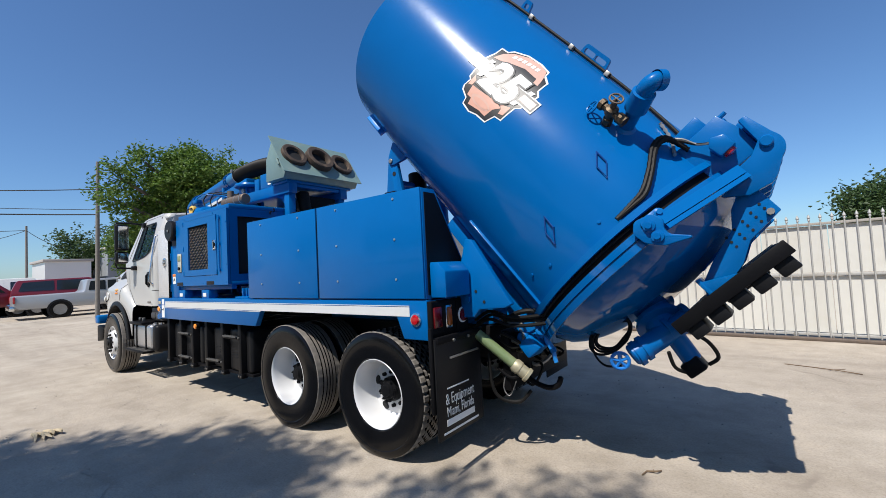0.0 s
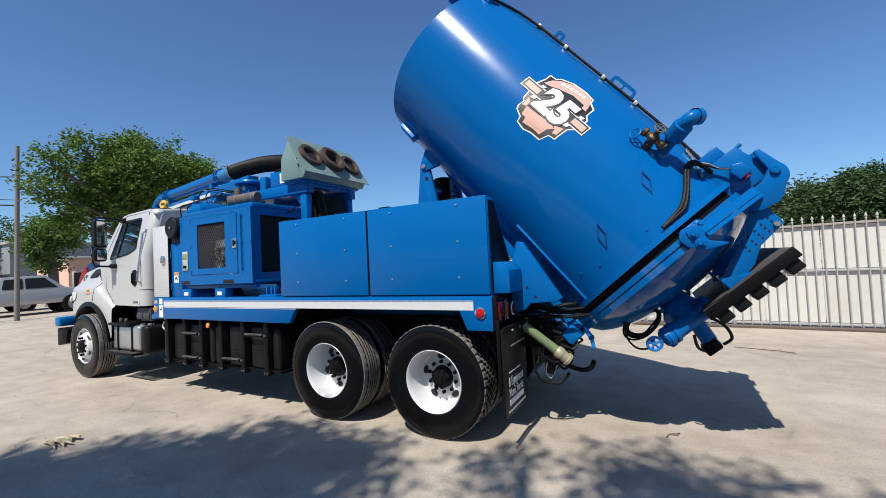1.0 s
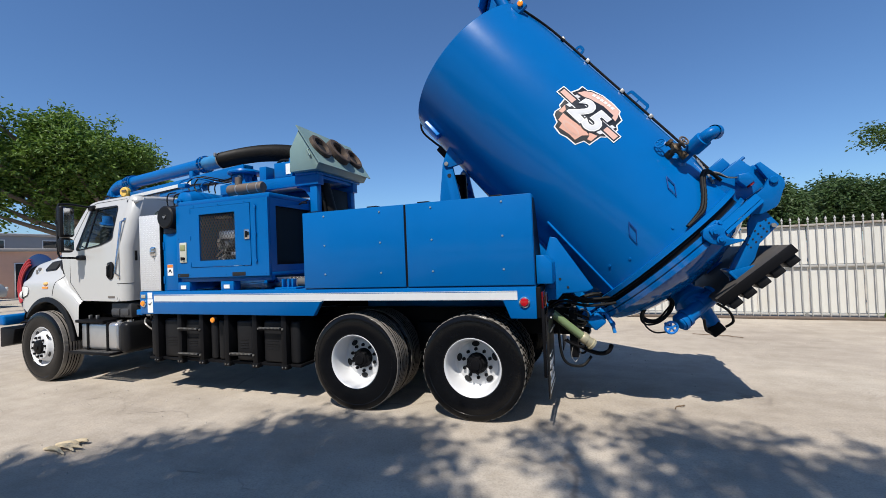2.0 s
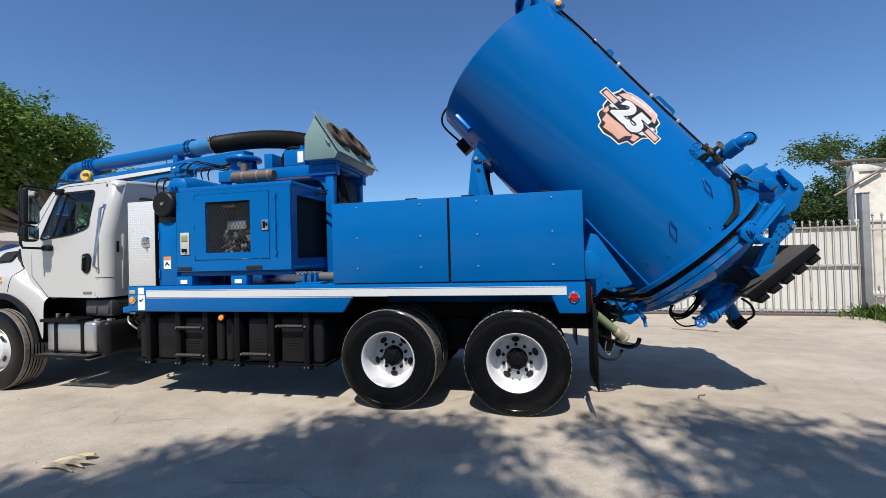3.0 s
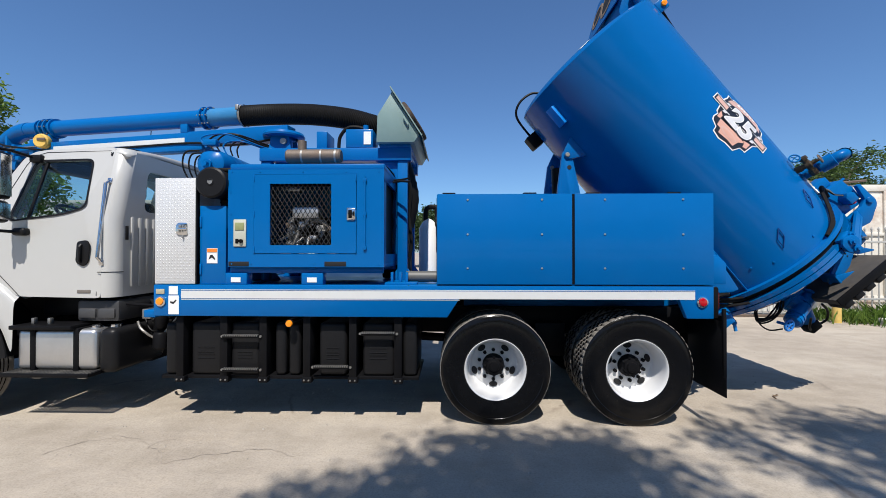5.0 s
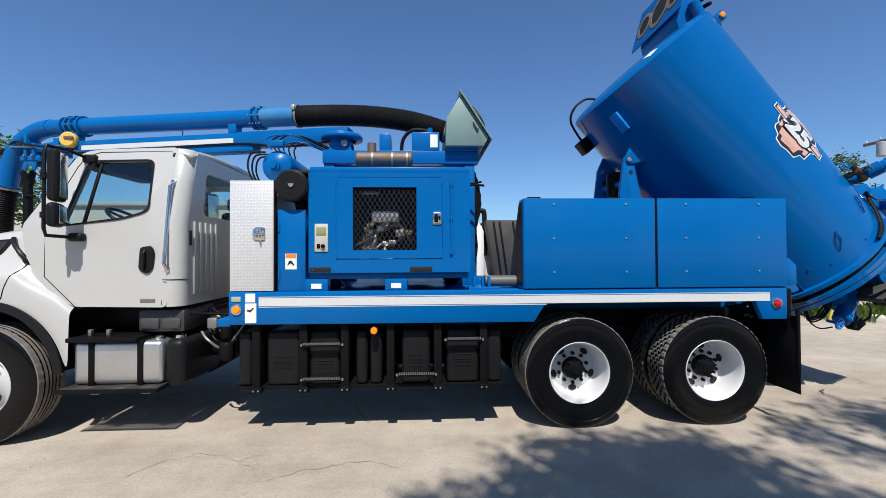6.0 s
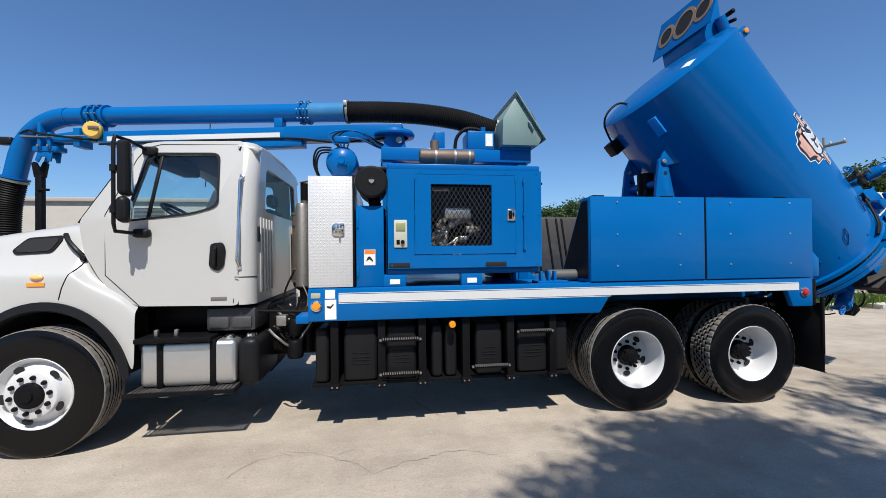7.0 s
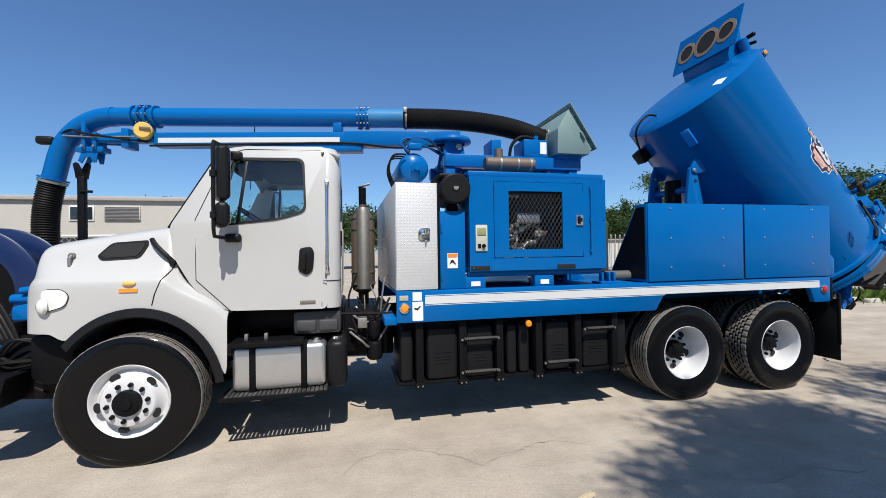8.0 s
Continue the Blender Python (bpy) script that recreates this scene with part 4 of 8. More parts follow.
for s, y in ((0.10, -0.58),):
    p = surf(0.12, 37, TR)
    bk = tpart("lamp_bracket", box(p.x - 0.06, p.x + 0.06, p.y - 0.03, p.y + 0.03, p.z - 0.02, p.z + 0.10, 0.008), BLUE, tank)
    tpart("marker_lamp", lathe([(0, 0.03), (0.02, 0.03), (0.03, 0.0)], (p.x, p.y - 0.03, p.z + 0.06), (p.x, p.y - 1, p.z + 0.06), 16), AMBER, bk)

# line of conduit along the crown, handles on the shell
tpart("conduit", tube([surf(0.14, 33, TR + 0.02), surf(0.5, 20, TR + 0.02), surf(1.3, 15, TR + 0.02), surf(2.2, 17, TR + 0.02), surf(2.7, 24, TR + 0.02)], 0.013, 8, smooth=5), HOSE, tank)
for s in (0.62, 1.0, 1.5, 1.9, 2.3):
    p = surf(s, 16, TR + 0.01)
    tpart("conduit_clip", box(p.x - 0.02, p.x + 0.02, p.y - 0.025, p.y + 0.025, p.z - 0.01, p.z + 0.03, 0.004), STEEL, tank)
for s0, s1 in ((0.75, 0.87), (1.52, 1.82)):
    out = rounded([(s0, TR - 0.01), (s0 + 0.02, TR + 0.10), (s1 - 0.02, TR + 0.10), (s1, TR - 0.01)], 0.03)
    k = 1 if s1 - s0 < 0.2 else 2
    w = (s1 - s0 - 0.06) / k
    holes = [rounded([(s0 + 0.035 + w * i, TR + 0.03), (s0 + 0.035 + w * i, TR + 0.07), (s0 + 0.025 + w * (i + 1), TR + 0.07), (s0 + 0.025 + w * (i + 1), TR + 0.03)], 0.015) for i in range(k)]
    bm = plate_with_holes(out, holes, -0.012, 0.012)
    bm.transform(Matrix.Rotation(radians(9), 4, "X"))
    tpart("lifting_handle", bm, BLUE, tank)
for sc, ac in ((2.555, 63.0), (2.64, 96.5)):
    ring = []
    for ds, dv in ((-0.045, 0.06), (0.045, 0.05), (0.045, -0.06), (-0.045, -0.05), (-0.045, 0.06)):
        ring.append(surf(sc + ds - 0.766 * dv, ac - math.degrees(0.643 * dv / TR), TR + 0.012))
    bm = tube(ring, 0.005, 6)
    for k in (1, 2):
        rod(ring[k], surf(ring[k].x, math.degrees(math.atan2(-ring[k].y, ring[k].z)), TR - 0.005), 0.005, 6, bm)
    tpart("tie_loop", bm, mat("dark_blue_rod", (0.003, 0.05, 0.22), 0.4), tank)
for s, a in ((2.74, 120), (2.80, 108), (2.83, 80)):
    tpart("plug", lathe([(0, 0.012), (0.008, 0.012), (0.01, 0)], surf(s, a), surf(s, a, 2), 8), BLUE, tank)


# anniversary emblem on the shell
def emblem(name, outline, lift, material, parent):
    """A thin film of the outline (along the tank, up round it), laid on the shell."""
    bm = bmesh.new()
    bm.faces.new([bm.verts.new((p, q, 0)) for p, q in outline])
    bmesh.ops.triangulate(bm, faces=bm.faces)
    return wrap(name, bm, lift, material, parent)


def wrap(name, bm, lift, material, parent):
    for _ in range(5):
        long = [e for e in bm.edges if abs(e.verts[0].co.y - e.verts[1].co.y) > 0.06]
        if not long:
            break
        bmesh.ops.subdivide_edges(bm, edges=long, cuts=1)
        bmesh.ops.triangulate(bm, faces=bm.faces)
    for v in bm.verts:
        v.co = surf(1.569 + v.co.x, 65.6 - math.degrees(v.co.y / TR), TR + lift)
    return tpart(name, bm, material, parent)


CREST = [(-0.286, -0.04), (-0.30, 0.07), (-0.28, 0.153), (-0.286, 0.218), (-0.219, 0.225), (-0.194, 0.266), (-0.084, 0.322), (0.049, 0.337), (0.15, 0.32), (0.165, 0.274), (0.235, 0.236), (0.246, 0.139), (0.287, 0.108), (0.286, 0.03), (0.268, -0.039), (0.236, -0.071), (0.229, -0.13), (0.223, -0.201), (0.161, -0.21), (0.127, -0.289), (0.022, -0.294), (-0.054, -0.316), (-0.145, -0.302), (-0.158, -0.255), (-0.234, -0.226), (-0.252, -0.193), (-0.243, -0.133), (-0.27, -0.12)]
PINK = mat("pale_pink_print", (0.64, 0.40, 0.32), 0.35, 0, 0.05, 30, coat=0.3)
badge = emblem("emblem", CREST, 0.0015, LABEL, tank)
emblem("emblem_rim", [(p * 0.955, q * 0.955 - 0.002) for p, q in CREST], 0.003, INK, badge)
emblem("emblem_band", [(-0.252, 0.108), (-0.226, 0.181), (-0.172, 0.241), (-0.067, 0.302), (0.053, 0.318), (0.139, 0.299), (0.184, 0.219), (0.202, 0.161), (0.156, 0.160), (0.144, 0.199), (0.011, 0.202), (-0.098, 0.164), (-0.162, 0.134), (-0.191, 0.122)], 0.0045, PINK, badge)
emblem("emblem_band", [(-0.182, -0.15), (-0.105, -0.145), (-0.029, -0.136), (0.058, -0.115), (0.148, -0.137), (0.106, -0.182), (0.091, -0.256), (0.015, -0.254), (-0.10, -0.274), (-0.114, -0.227), (-0.163, -0.228)], 0.0045, SALMON, badge)
emblem("emblem_band", [(-0.225, -0.165), (-0.232, -0.079), (-0.186, -0.112), (-0.189, -0.154)], 0.0045, SALMON, badge)
emblem("emblem_band", [(0.121, -0.118), (0.205, -0.086), (0.204, -0.162), (0.164, -0.176), (0.155, -0.14)], 0.0045, SALMON, badge)
emblem("ribbon", [(-0.391, -0.043), (-0.391, 0.060), (0.355, 0.076), (0.355, -0.030)], 0.0055, LABEL, badge)
emblem("ribbon", [(-0.381, -0.033), (-0.381, 0.050), (0.345, 0.066), (0.345, -0.020)], 0.0068, INK, badge)
emblem("ribbon", [(-0.362, -0.018), (-0.362, 0.035), (-0.202, 0.038), (-0.202, -0.020)], 0.0082, PINK, badge)
emblem("ribbon", [(0.197, -0.007), (0.197, 0.047), (0.332, 0.051), (0.332, -0.008)], 0.0082, PINK, badge)
for p, q in ((-0.225, 0.07), (-0.205, -0.055), (0.225, 0.082), (0.19, -0.05)):
    emblem("ray", [(p - 0.022, q - 0.02), (p + 0.02, q - 0.012), (p + 0.03, q + 0.022), (p - 0.014, q + 0.016)], 0.0082, SILVER, badge)
for k in range(6):
    p, q = -0.147 + 0.042 * k, 0.222 + 0.014 * k - 0.0012 * k * k
    emblem("text_bar", [(p, q - 0.018), (p + 0.03, q - 0.013), (p + 0.03, q + 0.021), (p, q + 0.016)], 0.006, LABEL, badge)
ring = [(-0.02 + 0.105 * math.cos(a), -0.203 + 0.036 * math.sin(a)) for a in [2 * math.pi * i / 24 for i in range(24)]]
emblem("swirl", ring, 0.006, PINK, badge)
emblem("swirl", [(-0.01 + (p + 0.02) * 0.8, -0.206 + (q + 0.203) * 0.6) for p, q in ring], 0.0075, SALMON, badge)
for size, lift, mm in ((0.37, 0.009, INK), (0.345, 0.0105, LABEL), (0.318, 0.012, SILVER)):
    cu = bpy.data.curves.new("numeral", "FONT")
    cu.body, cu.size, cu.align_x, cu.align_y, cu.resolution_u, cu.space_character = "25", 0.335, "CENTER", "CENTER", 3, 1.0
    cu.shear, cu.offset = 0.06, {INK: 0.030, LABEL: 0.017, SILVER: 0.008}[mm]
    ob = bpy.data.objects.new("numeral", cu)
    scene.collection.objects.link(ob)
    bpy.context.view_layer.update()
    me = bpy.data.meshes.new_from_object(ob.evaluated_get(bpy.context.evaluated_depsgraph_get()))
    bpy.data.objects.remove(ob)
    bm = bmesh.new()
    bm.from_mesh(me)
    bpy.data.meshes.remove(me)
    bmesh.ops.triangulate(bm, faces=bm.faces)
    wrap("numeral", bm, lift, mm, badge)

# riser pipe with gooseneck and valve
RA = 42.0
rad = surf(0, RA, 1.0)
base = surf(2.43, RA, TR - 0.02)
bm = lathe([(0, 0.085), (0.02, 0.07), (0.035, 0.05), (0.17, 0.05), (0.175, 0.072), (0.30, 0.072), (0.305, 0.056), (0.325, 0.056)], base, base + rad, 24)
turn = (Vector((0.32, 0.86, 0.38)) - rad * Vector((0.32, 0.86, 0.38)).dot(rad)).normalized()
arc = [base + rad * 0.32 + rad * 0.055 * math.sin(t) + turn * 0.055 * (1 - math.cos(t)) for t in [math.pi * 0.56 * i / 12 for i in range(13)]]
tube(arc, 0.055, 20, bm)
lathe([(-0.03, 0.062), (0.02, 0.062), (0.02, 0.0)], arc[-1], arc[-1] + (arc[-1] - arc[-2]), 20, bm)
vent = tpart("vent_riser", bm, BLUE, tank)
vb = surf(2.33, 47, TR)
vn = surf(0, 47, 1.0)
bm = lathe([(-0.02, 0.034), (0.05, 0.034), (0.055, 0.026), (0.085, 0.026), (0.09, 0.042), (0.13, 0.042), (0.14, 0.022), (0.20, 0.014), (0.20, 0.0)], vb, vb + vn, 14)
for d0, d1, rr in ((-0.09, 0.12, 0.026), (-0.095, -0.065, 0.038), (0.06, 0.12, 0.036)):
    rod(vb + vn * 0.105 + Vector((d0, 0, 0)), vb + vn * 0.105 + Vector((d1, 0, 0)), rr, 8, bm)
valve = tpart("valve", bm, BRONZE, tank)
for c, way, rw, mm in ((vb + vn * 0.21, vn, 0.042, RUST), (vb + vn * 0.06 + Vector((-0.13, -0.02, -0.02)), Vector((-0.6, -0.8, 0)), 0.045, BLUE)):
    q = basis(c, c + way)
    bm = tube([q @ Vector((rw * math.cos(2 * math.pi * i / 16), rw * math.sin(2 * math.pi * i / 16), 0)) for i in range(17)], 0.007, 6)
    for i in range(4):
        rod(c, q @ Vector((rw * math.cos(math.pi * i / 2), rw * math.sin(math.pi * i / 2), 0)), 0.005, 6, bm)
    tpart("hand_wheel", bm, mm, valve)
for d in (0, 0.026):
    tpart("hydraulic_hose", tube([surf(2.78 + d, 33, TR + 0.05), surf(2.66 + d, 37, TR + 0.06), surf(2.66 + d, 43, TR + 0.04), surf(2.78 + d, 53, TR + 0.03), surf(2.86 + d, 61, TR + 0.03), surf(2.885 + d * 0.5, 68, TR + 0.035), surf(2.90, 75, TR + 0.04)], 0.017, 8, smooth=8, ridges=0.003), HOSE, tank)
tpart("chain", tube([surf(2.52, 26, TR + 0.02), surf(2.66, 30, TR + 0.01), surf(2.78, 38, TR + 0.02)], 0.014, 6, smooth=8, ridges=0.006), STEEL, tank)

# door hinge at the crown, hooks, arms
for y0, y1 in ((-0.50, -0.18), (0.18, 0.50)):
    hb = tpart("hinge_box", prism([(2.755, 0.70), (2.766, 1.030), (2.911, 1.050), (3.075, 1.035), (3.085, 0.99), (3.066, 0.70)], y0, y1, "y", 0.008), BLUE, tank)
    tpart("box_lid", box(2.885, 3.05, y0 + 0.02, y1 - 0.02, 1.045, 1.085, 0.012), BLUE, hb)
    for d in (0.0, 0.03):
        tpart("box_bolt", rod((2.785 + d, y0 + 0.03, 1.02), (2.785 + d, y0 + 0.03, 1.075 - d), 0.014, 8), BLUE, hb)
    tpart("crown_bracket", box(2.66, 2.76, y0 + 0.06, y0 + 0.20, 0.74, 0.97, 0.012), BLUE, hb)
EAR = [(2.89, 1.065), (2.895, 1.105), (3.06, 1.118)] + [(3.105 + 0.103 * math.cos(radians(a)), 1.022 + 0.103 * math.sin(radians(a))) for a in range(100, 5, -12)] + [(3.262, 0.965), (3.276, 0.92), (3.25, 0.80), (3.16, 0.70), (3.095, 0.72), (3.09, 0.96), (3.05, 1.04)]
for y in (-0.53, -0.15, 0.15, 0.53):
    ea = tpart("hinge_ear", prism(EAR, y - 0.022, y + 0.022, "y", 0.006), BLUE, door)
    tpart("hinge_pin", rod((3.085, y - 0.045, 1.062), (3.085, y + 0.045, 1.062), 0.034, 16, edge=0.006), BLUE, ea)
    tpart("ear_bolt", rod((3.15, y - 0.022, 0.78), (3.15, y - 0.036, 0.78), 0.016, 6), BLUE, ea)
tpart("hinge_bar", rod((3.085, -0.54, 1.062), (3.085, 0.54, 1.062), 0.022, 12), STEEL, door)
lb = tpart("lamp_box", prism([(2.86, 0.90), (2.90, 0.965), (2.985, 0.965), (2.985, 0.865), (2.90, 0.86)], -0.60, -0.50, "y", 0.008), BLUE, tank)
tpart("lamp", lathe([(0, 0.036), (0.018, 0.036), (0.028, 0.0)], (2.985, -0.55, 0.915), (4, -0.55, 0.915), 16), RED, lb)
for d in (0.0, 0.014):
    tpart("lamp_cable", tube([(2.66, -0.56, 0.74 + d), (2.74, -0.55, 0.80 + d), (2.82, -0.54, 0.84), (2.88, -0.56, 0.89)], 0.008, 6, smooth=6), STEEL if d else HOSE, tank)
for a in (68, 150, -68, -150):
    p = surf(3.04, a, TR + 0.06)
    q = basis(p, p + surf(0, a, 1))
    bm = box(-0.04, 0.04, -0.08, 0.08, -0.04, 0.03, 0.012)
    bm.transform(q)
    hk = tpart("door_clamp", bm, BLUE, tank)
    for d in (-0.055, 0.055):
        c = q @ Vector((0, d, 0.03))
        tpart("clamp_bolt", lathe([(0, 0.03), (0.018, 0.03), (0.022, 0.018), (0.04, 0.016), (0.04, 0)], c, c + surf(0, a, 1), 10), BLUE, hk)
for a0, a1 in ((74, 146), (-146, -74)):
    tpart("hydraulic_hose", tube([surf(2.985, a, TR + 0.018) for a in range(a0, a1 + 1, 6)], 0.011, 8), HOSE, tank)
for sgn in (-1, 1):
    hook = rounded([(2.99, 0.30), (3.02, 0.40), (3.09, 0.42), (3.13, 0.385), (3.17, 0.385), (3.25, 0.455), (3.262, 0.45), (3.20, 0.32), (3.12, 0.26), (3.04, 0.25)], 0.02)
    y = sgn * 0.945
    hk = tpart("door_hook", prism(hook, y - 0.018, y + 0.018, "y", 0.005), BLUE, door)
    for s_, u_ in ((3.065, 0.345), (3.14, 0.335)):
        tpart("hook_bolt", lathe([(0, 0.034), (0.014, 0.034), (0.016, 0.02), (0.034, 0.018), (0.034, 0)], (s_, y + sgn * 0.018, u_), (s_, y + sgn, u_), 12), BLUE, hk)
    ca, cb = Vector((3.10, sgn * 0.93, 0.40)), Vector((3.13, sgn * 0.56, 0.875))
    bm = bmesh.new()
    side = Vector((1, 0, 0))
    out = (cb - ca).normalized().cross(side) * sgn
    for w0, w1 in ((-0.050, 0.012), (0.018, 0.045)):
        vs = [bm.verts.new(p + side * w + out * o) for p in (ca, cb) for w in (w0, w1) for o in (-0.012, 0.012)]
        for f in ((0, 1, 3, 2), (4, 6, 7, 5), (0, 4, 5, 1), (2, 3, 7, 6), (0, 2, 6, 4), (1, 5, 7, 3)):
            bm.faces.new([vs[k] for k in f])
    tpart("clamp_bar", bm, BLUE, door)
# perforated arms down to the bumper
for y in (-0.49, 0.49):
    arm = [(3.16, 0.84), (3.275, 0.85), (3.412, 0.842), (3.44, 0.62), (3.517, 0.50), (3.545, 0.40), (3.545, 0.22), (3.468, 0.262), (3.40, 0.40), (3.33, 0.60), (3.24, 0.68)]
    ar = tpart("bumper_arm", prism(arm, y - 0.015, y + 0.015, "y", 0.005), BLUE, door)
    tpart("arm_foot", box(3.43, 3.545, y - 0.10, y + 0.10, 0.25, 0.275, 0.005), BLUE, ar)
    tpart("arm_foot", prism([(3.45, 0.26), (3.545, 0.26), (3.545, 0.46)], y - 0.09, y - 0.07, "y", 0.004), BLUE, ar)
    for i in range(3):
        for j in range(5):
            c = Vector((3.315 + 0.036 * i + 0.008 * j, y - 0.016, 0.795 - 0.062 * j))
            tpart("hole", rod(c, c + Vector((0, -0.003, 0)), 0.008, 10), DARK, ar)
    tpart("arm_nut", rod((3.385, y - 0.015, 0.80), (3.385, y - 0.05, 0.80), 0.02, 8), STEEL, ar)
bump = tpart("bumper", box(3.54, 3.60, -0.76, 0.86, 0.0, 0.715, 0.01), DUSTBLACK, door, "black steel bumper plate with rubber blocks")
for y0, y1 in ((-0.765, -0.745), (0.845, 0.865)):
    tpart("bumper_end", box(3.535, 3.615, y0, y1, 0.0, 0.715, 0.006), BLACK, bump)
for i in range(5):
    u = 0.04 + 0.136 * i
    for y0 in (-0.74, 0.55):
        tpart("rubber_block", box(3.60, 3.69, y0, y0 + 0.20, u, u + 0.10, 0.01), PLASTIC, bump)
# drain valve and pump under the door
dv = tpart("drain_body", lathe([(0, 0.16), (0.03, 0.16), (0.04, 0.12), (0.13, 0.12), (0.14, 0.15), (0.165, 0.15), (0.17, 0.165), (0.19, 0.165), (0.195, 0.11), (0.27, 0.10), (0.27, 0)], (3.36, -0.24, -0.12), (3.56, -0.40, -0.13), 24), BLUE, door)
tpart("drain_pipe", rod((3.55, -0.56, -0.37), (3.58, -0.36, 0.06), 0.072, 24, edge=0.01), BLUE, dv)
for u in (-0.35, -0.30, -0.12, 0.02):
    tpart("pipe_collar", rod((3.556, -0.52 + 0.47 * (u + 0.30), u), (3.559, -0.506 + 0.47 * (u + 0.30), u + 0.03), 0.086, 20), BLUE, dv)
tpart("motor", rod((3.58, -0.42, -0.10), (3.79, -0.38, -0.14), 0.062, 18, edge=0.01), BLUE, dv)
bm = box(3.77, 3.87, -0.45, -0.31, -0.22, -0.09, 0.015)
tpart("motor_cap", bm, BLACK, dv)
tpart("motor_hose", tube([(3.62, -0.53, 0.0), (3.74, -0.48, 0.03), (3.85, -0.42, 0.0), (3.86, -0.39, -0.08)], 0.012, 8, smooth=6), HOSE, dv)
tpart("motor_hose", tube([(3.66, -0.53, -0.18), (3.76, -0.48, -0.23), (3.84, -0.42, -0.20)], 0.012, 8, smooth=6), HOSE, dv)
rng = random.Random(8)
LOOP = ((3.33, -0.24), (3.29, -0.37), (3.28, -0.50), (3.33, -0.585), (3.41, -0.58), (3.46, -0.48), (3.455, -0.36), (3.41, -0.26), (3.35, -0.25), (3.31, -0.36))
for k in range(4):
    tpart("hose_loop", tube([(3.37 + (x - 3.37) * (1 - 0.1 * k) + rng.uniform(-0.008, 0.008), -0.46 + 0.02 * k, -0.42 + (u + 0.42) * (1 - 0.07 * k) + rng.uniform(-0.012, 0.012)) for x, u in LOOP], 0.009, 8, smooth=7), HOSE, dv)
tpart("hose_loop", tube([(3.29, -0.46, -0.54), (3.40, -0.47, -0.60), (3.50, -0.50, -0.58), (3.56, -0.53, -0.48)], 0.008, 8, smooth=7), HOSE, dv)
c = Vector((3.53, -0.60, -0.44))
q = basis(c, c + Vector((0.25, -0.9, 0.1)))
bm = tube([q @ Vector((0.055 * math.cos(2 * math.pi * i / 20), 0.055 * math.sin(2 * math.pi * i / 20), 0)) for i in range(21)], 0.012, 8)
for i in range(5):
    rod(c, q @ Vector((0.055 * math.cos(2 * math.pi * i / 5), 0.055 * math.sin(2 * math.pi * i / 5), 0)), 0.010, 6, bm)
rod(c, q @ Vector((0, 0, -0.12)), 0.016, 8, bm)
tpart("hand_wheel", bm, mat("bright_blue_wheel", (0.01, 0.17, 0.55), 0.4), dv)
# pivot bearing and latch under the tank's lower rear edge
for sgn in (-1, 1):
    y = 0.42 * sgn
    bm = prism([(2.75, -0.78), (3.10, -0.80), (3.14, -0.98), (3.04, -1.06), (2.86, -1.0)], y - 0.05, y + 0.05, "y", 0.01)
    pl = tpart("pivot_lug", bm, BLUE, tank)
    tpart("pivot_pin", rod((2.98, y - 0.12, -0.95), (2.98, y + 0.12, -0.95), 0.05, 16, edge=0.008), BLUE, pl)
lt = tpart("latch_body", box(3.00, 3.14, -0.62, -0.42, -0.98, -0.84, 0.02), BLUE, tank)
WX = mat("bright_blue_lever", (0.01, 0.20, 0.58), 0.35)
lv = part("latch_lever", tube([(0.60, 0.70, 1.00), (0.62, 0.70, 0.92), (0.66, 0.70, 0.86)], 0.022, 8), WX, truck)
part("lever_grip", tube([(0.665, 0.70, 0.855), (0.67, 0.70, 0.81), (0.68, 0.70, 0.765)], 0.017, 8), WX, lv)
part("lever_collar", rod((0.655, 0.70, 0.87), (0.668, 0.70, 0.84), 0.026, 10), BLUE, lv)
tb = part("latch_tab", prism([(0.66, 0.97), (0.78, 0.985), (0.92, 1.0), (0.93, 1.025), (0.78, 1.04), (0.66, 1.03)], 0.68, 0.73, "y", 0.006), BLUE, truck)
for x, z, r in ((0.58, 1.08, 0.055), (0.68, 1.12, 0.045), (0.73, 1.05, 0.038), (0.56, 1.17, 0.03)):
    pn = part("pivot_boss", lathe([(0, 0.0), (0, r), (0.03, r), (0.035, r * 0.8), (0.05, r * 0.7), (0.052, 0.0)], (x, 0.70, z), (x, -1, z), 16), BLUE, truck)
    part("boss_nut", rod((x, 0.65, z), (x, 0.625, z), r * 0.4, 6), STEEL, pn)
part("fitting_pipe", tube([(0.30, 0.62, 1.08), (0.42, 0.60, 1.14), (0.52, 0.62, 1.16), (0.60, 0.66, 1.14)], 0.02, 8, smooth=5), HOSE, truck)
from mathutils.bvhtree import BVHTree


# hoist between the side boxes
for y in (0.84, 1.54):
    ho = part("hoist_arm", prism([(-1.20, 1.30), (-0.86, 1.30), (-0.905, 2.22)] + [(-1.058 + 0.056 * math.cos(radians(a)), 2.676 + 0.056 * math.sin(radians(a))) for a in range(5, 186, 20)] + [(-1.16, 2.30)], y, y + 0.05, "y", 0.006), BLUE, truck)
    part("arm_pin", rod((-1.058, y - 0.03, 2.676), (-1.058, y + 0.08, 2.676), 0.026, 14, edge=0.005), STEEL, ho)
    part("arm_hole", rod((-1.033, y - 0.003, 2.54), (-1.033, y + 0.001, 2.54), 0.024, 14), DARK, ho)
part("hoist_cylinder", rod((-1.0, YC, 1.2), (-1.04, YC, 2.60), 0.10, 24, edge=0.01), BLACK, truck)
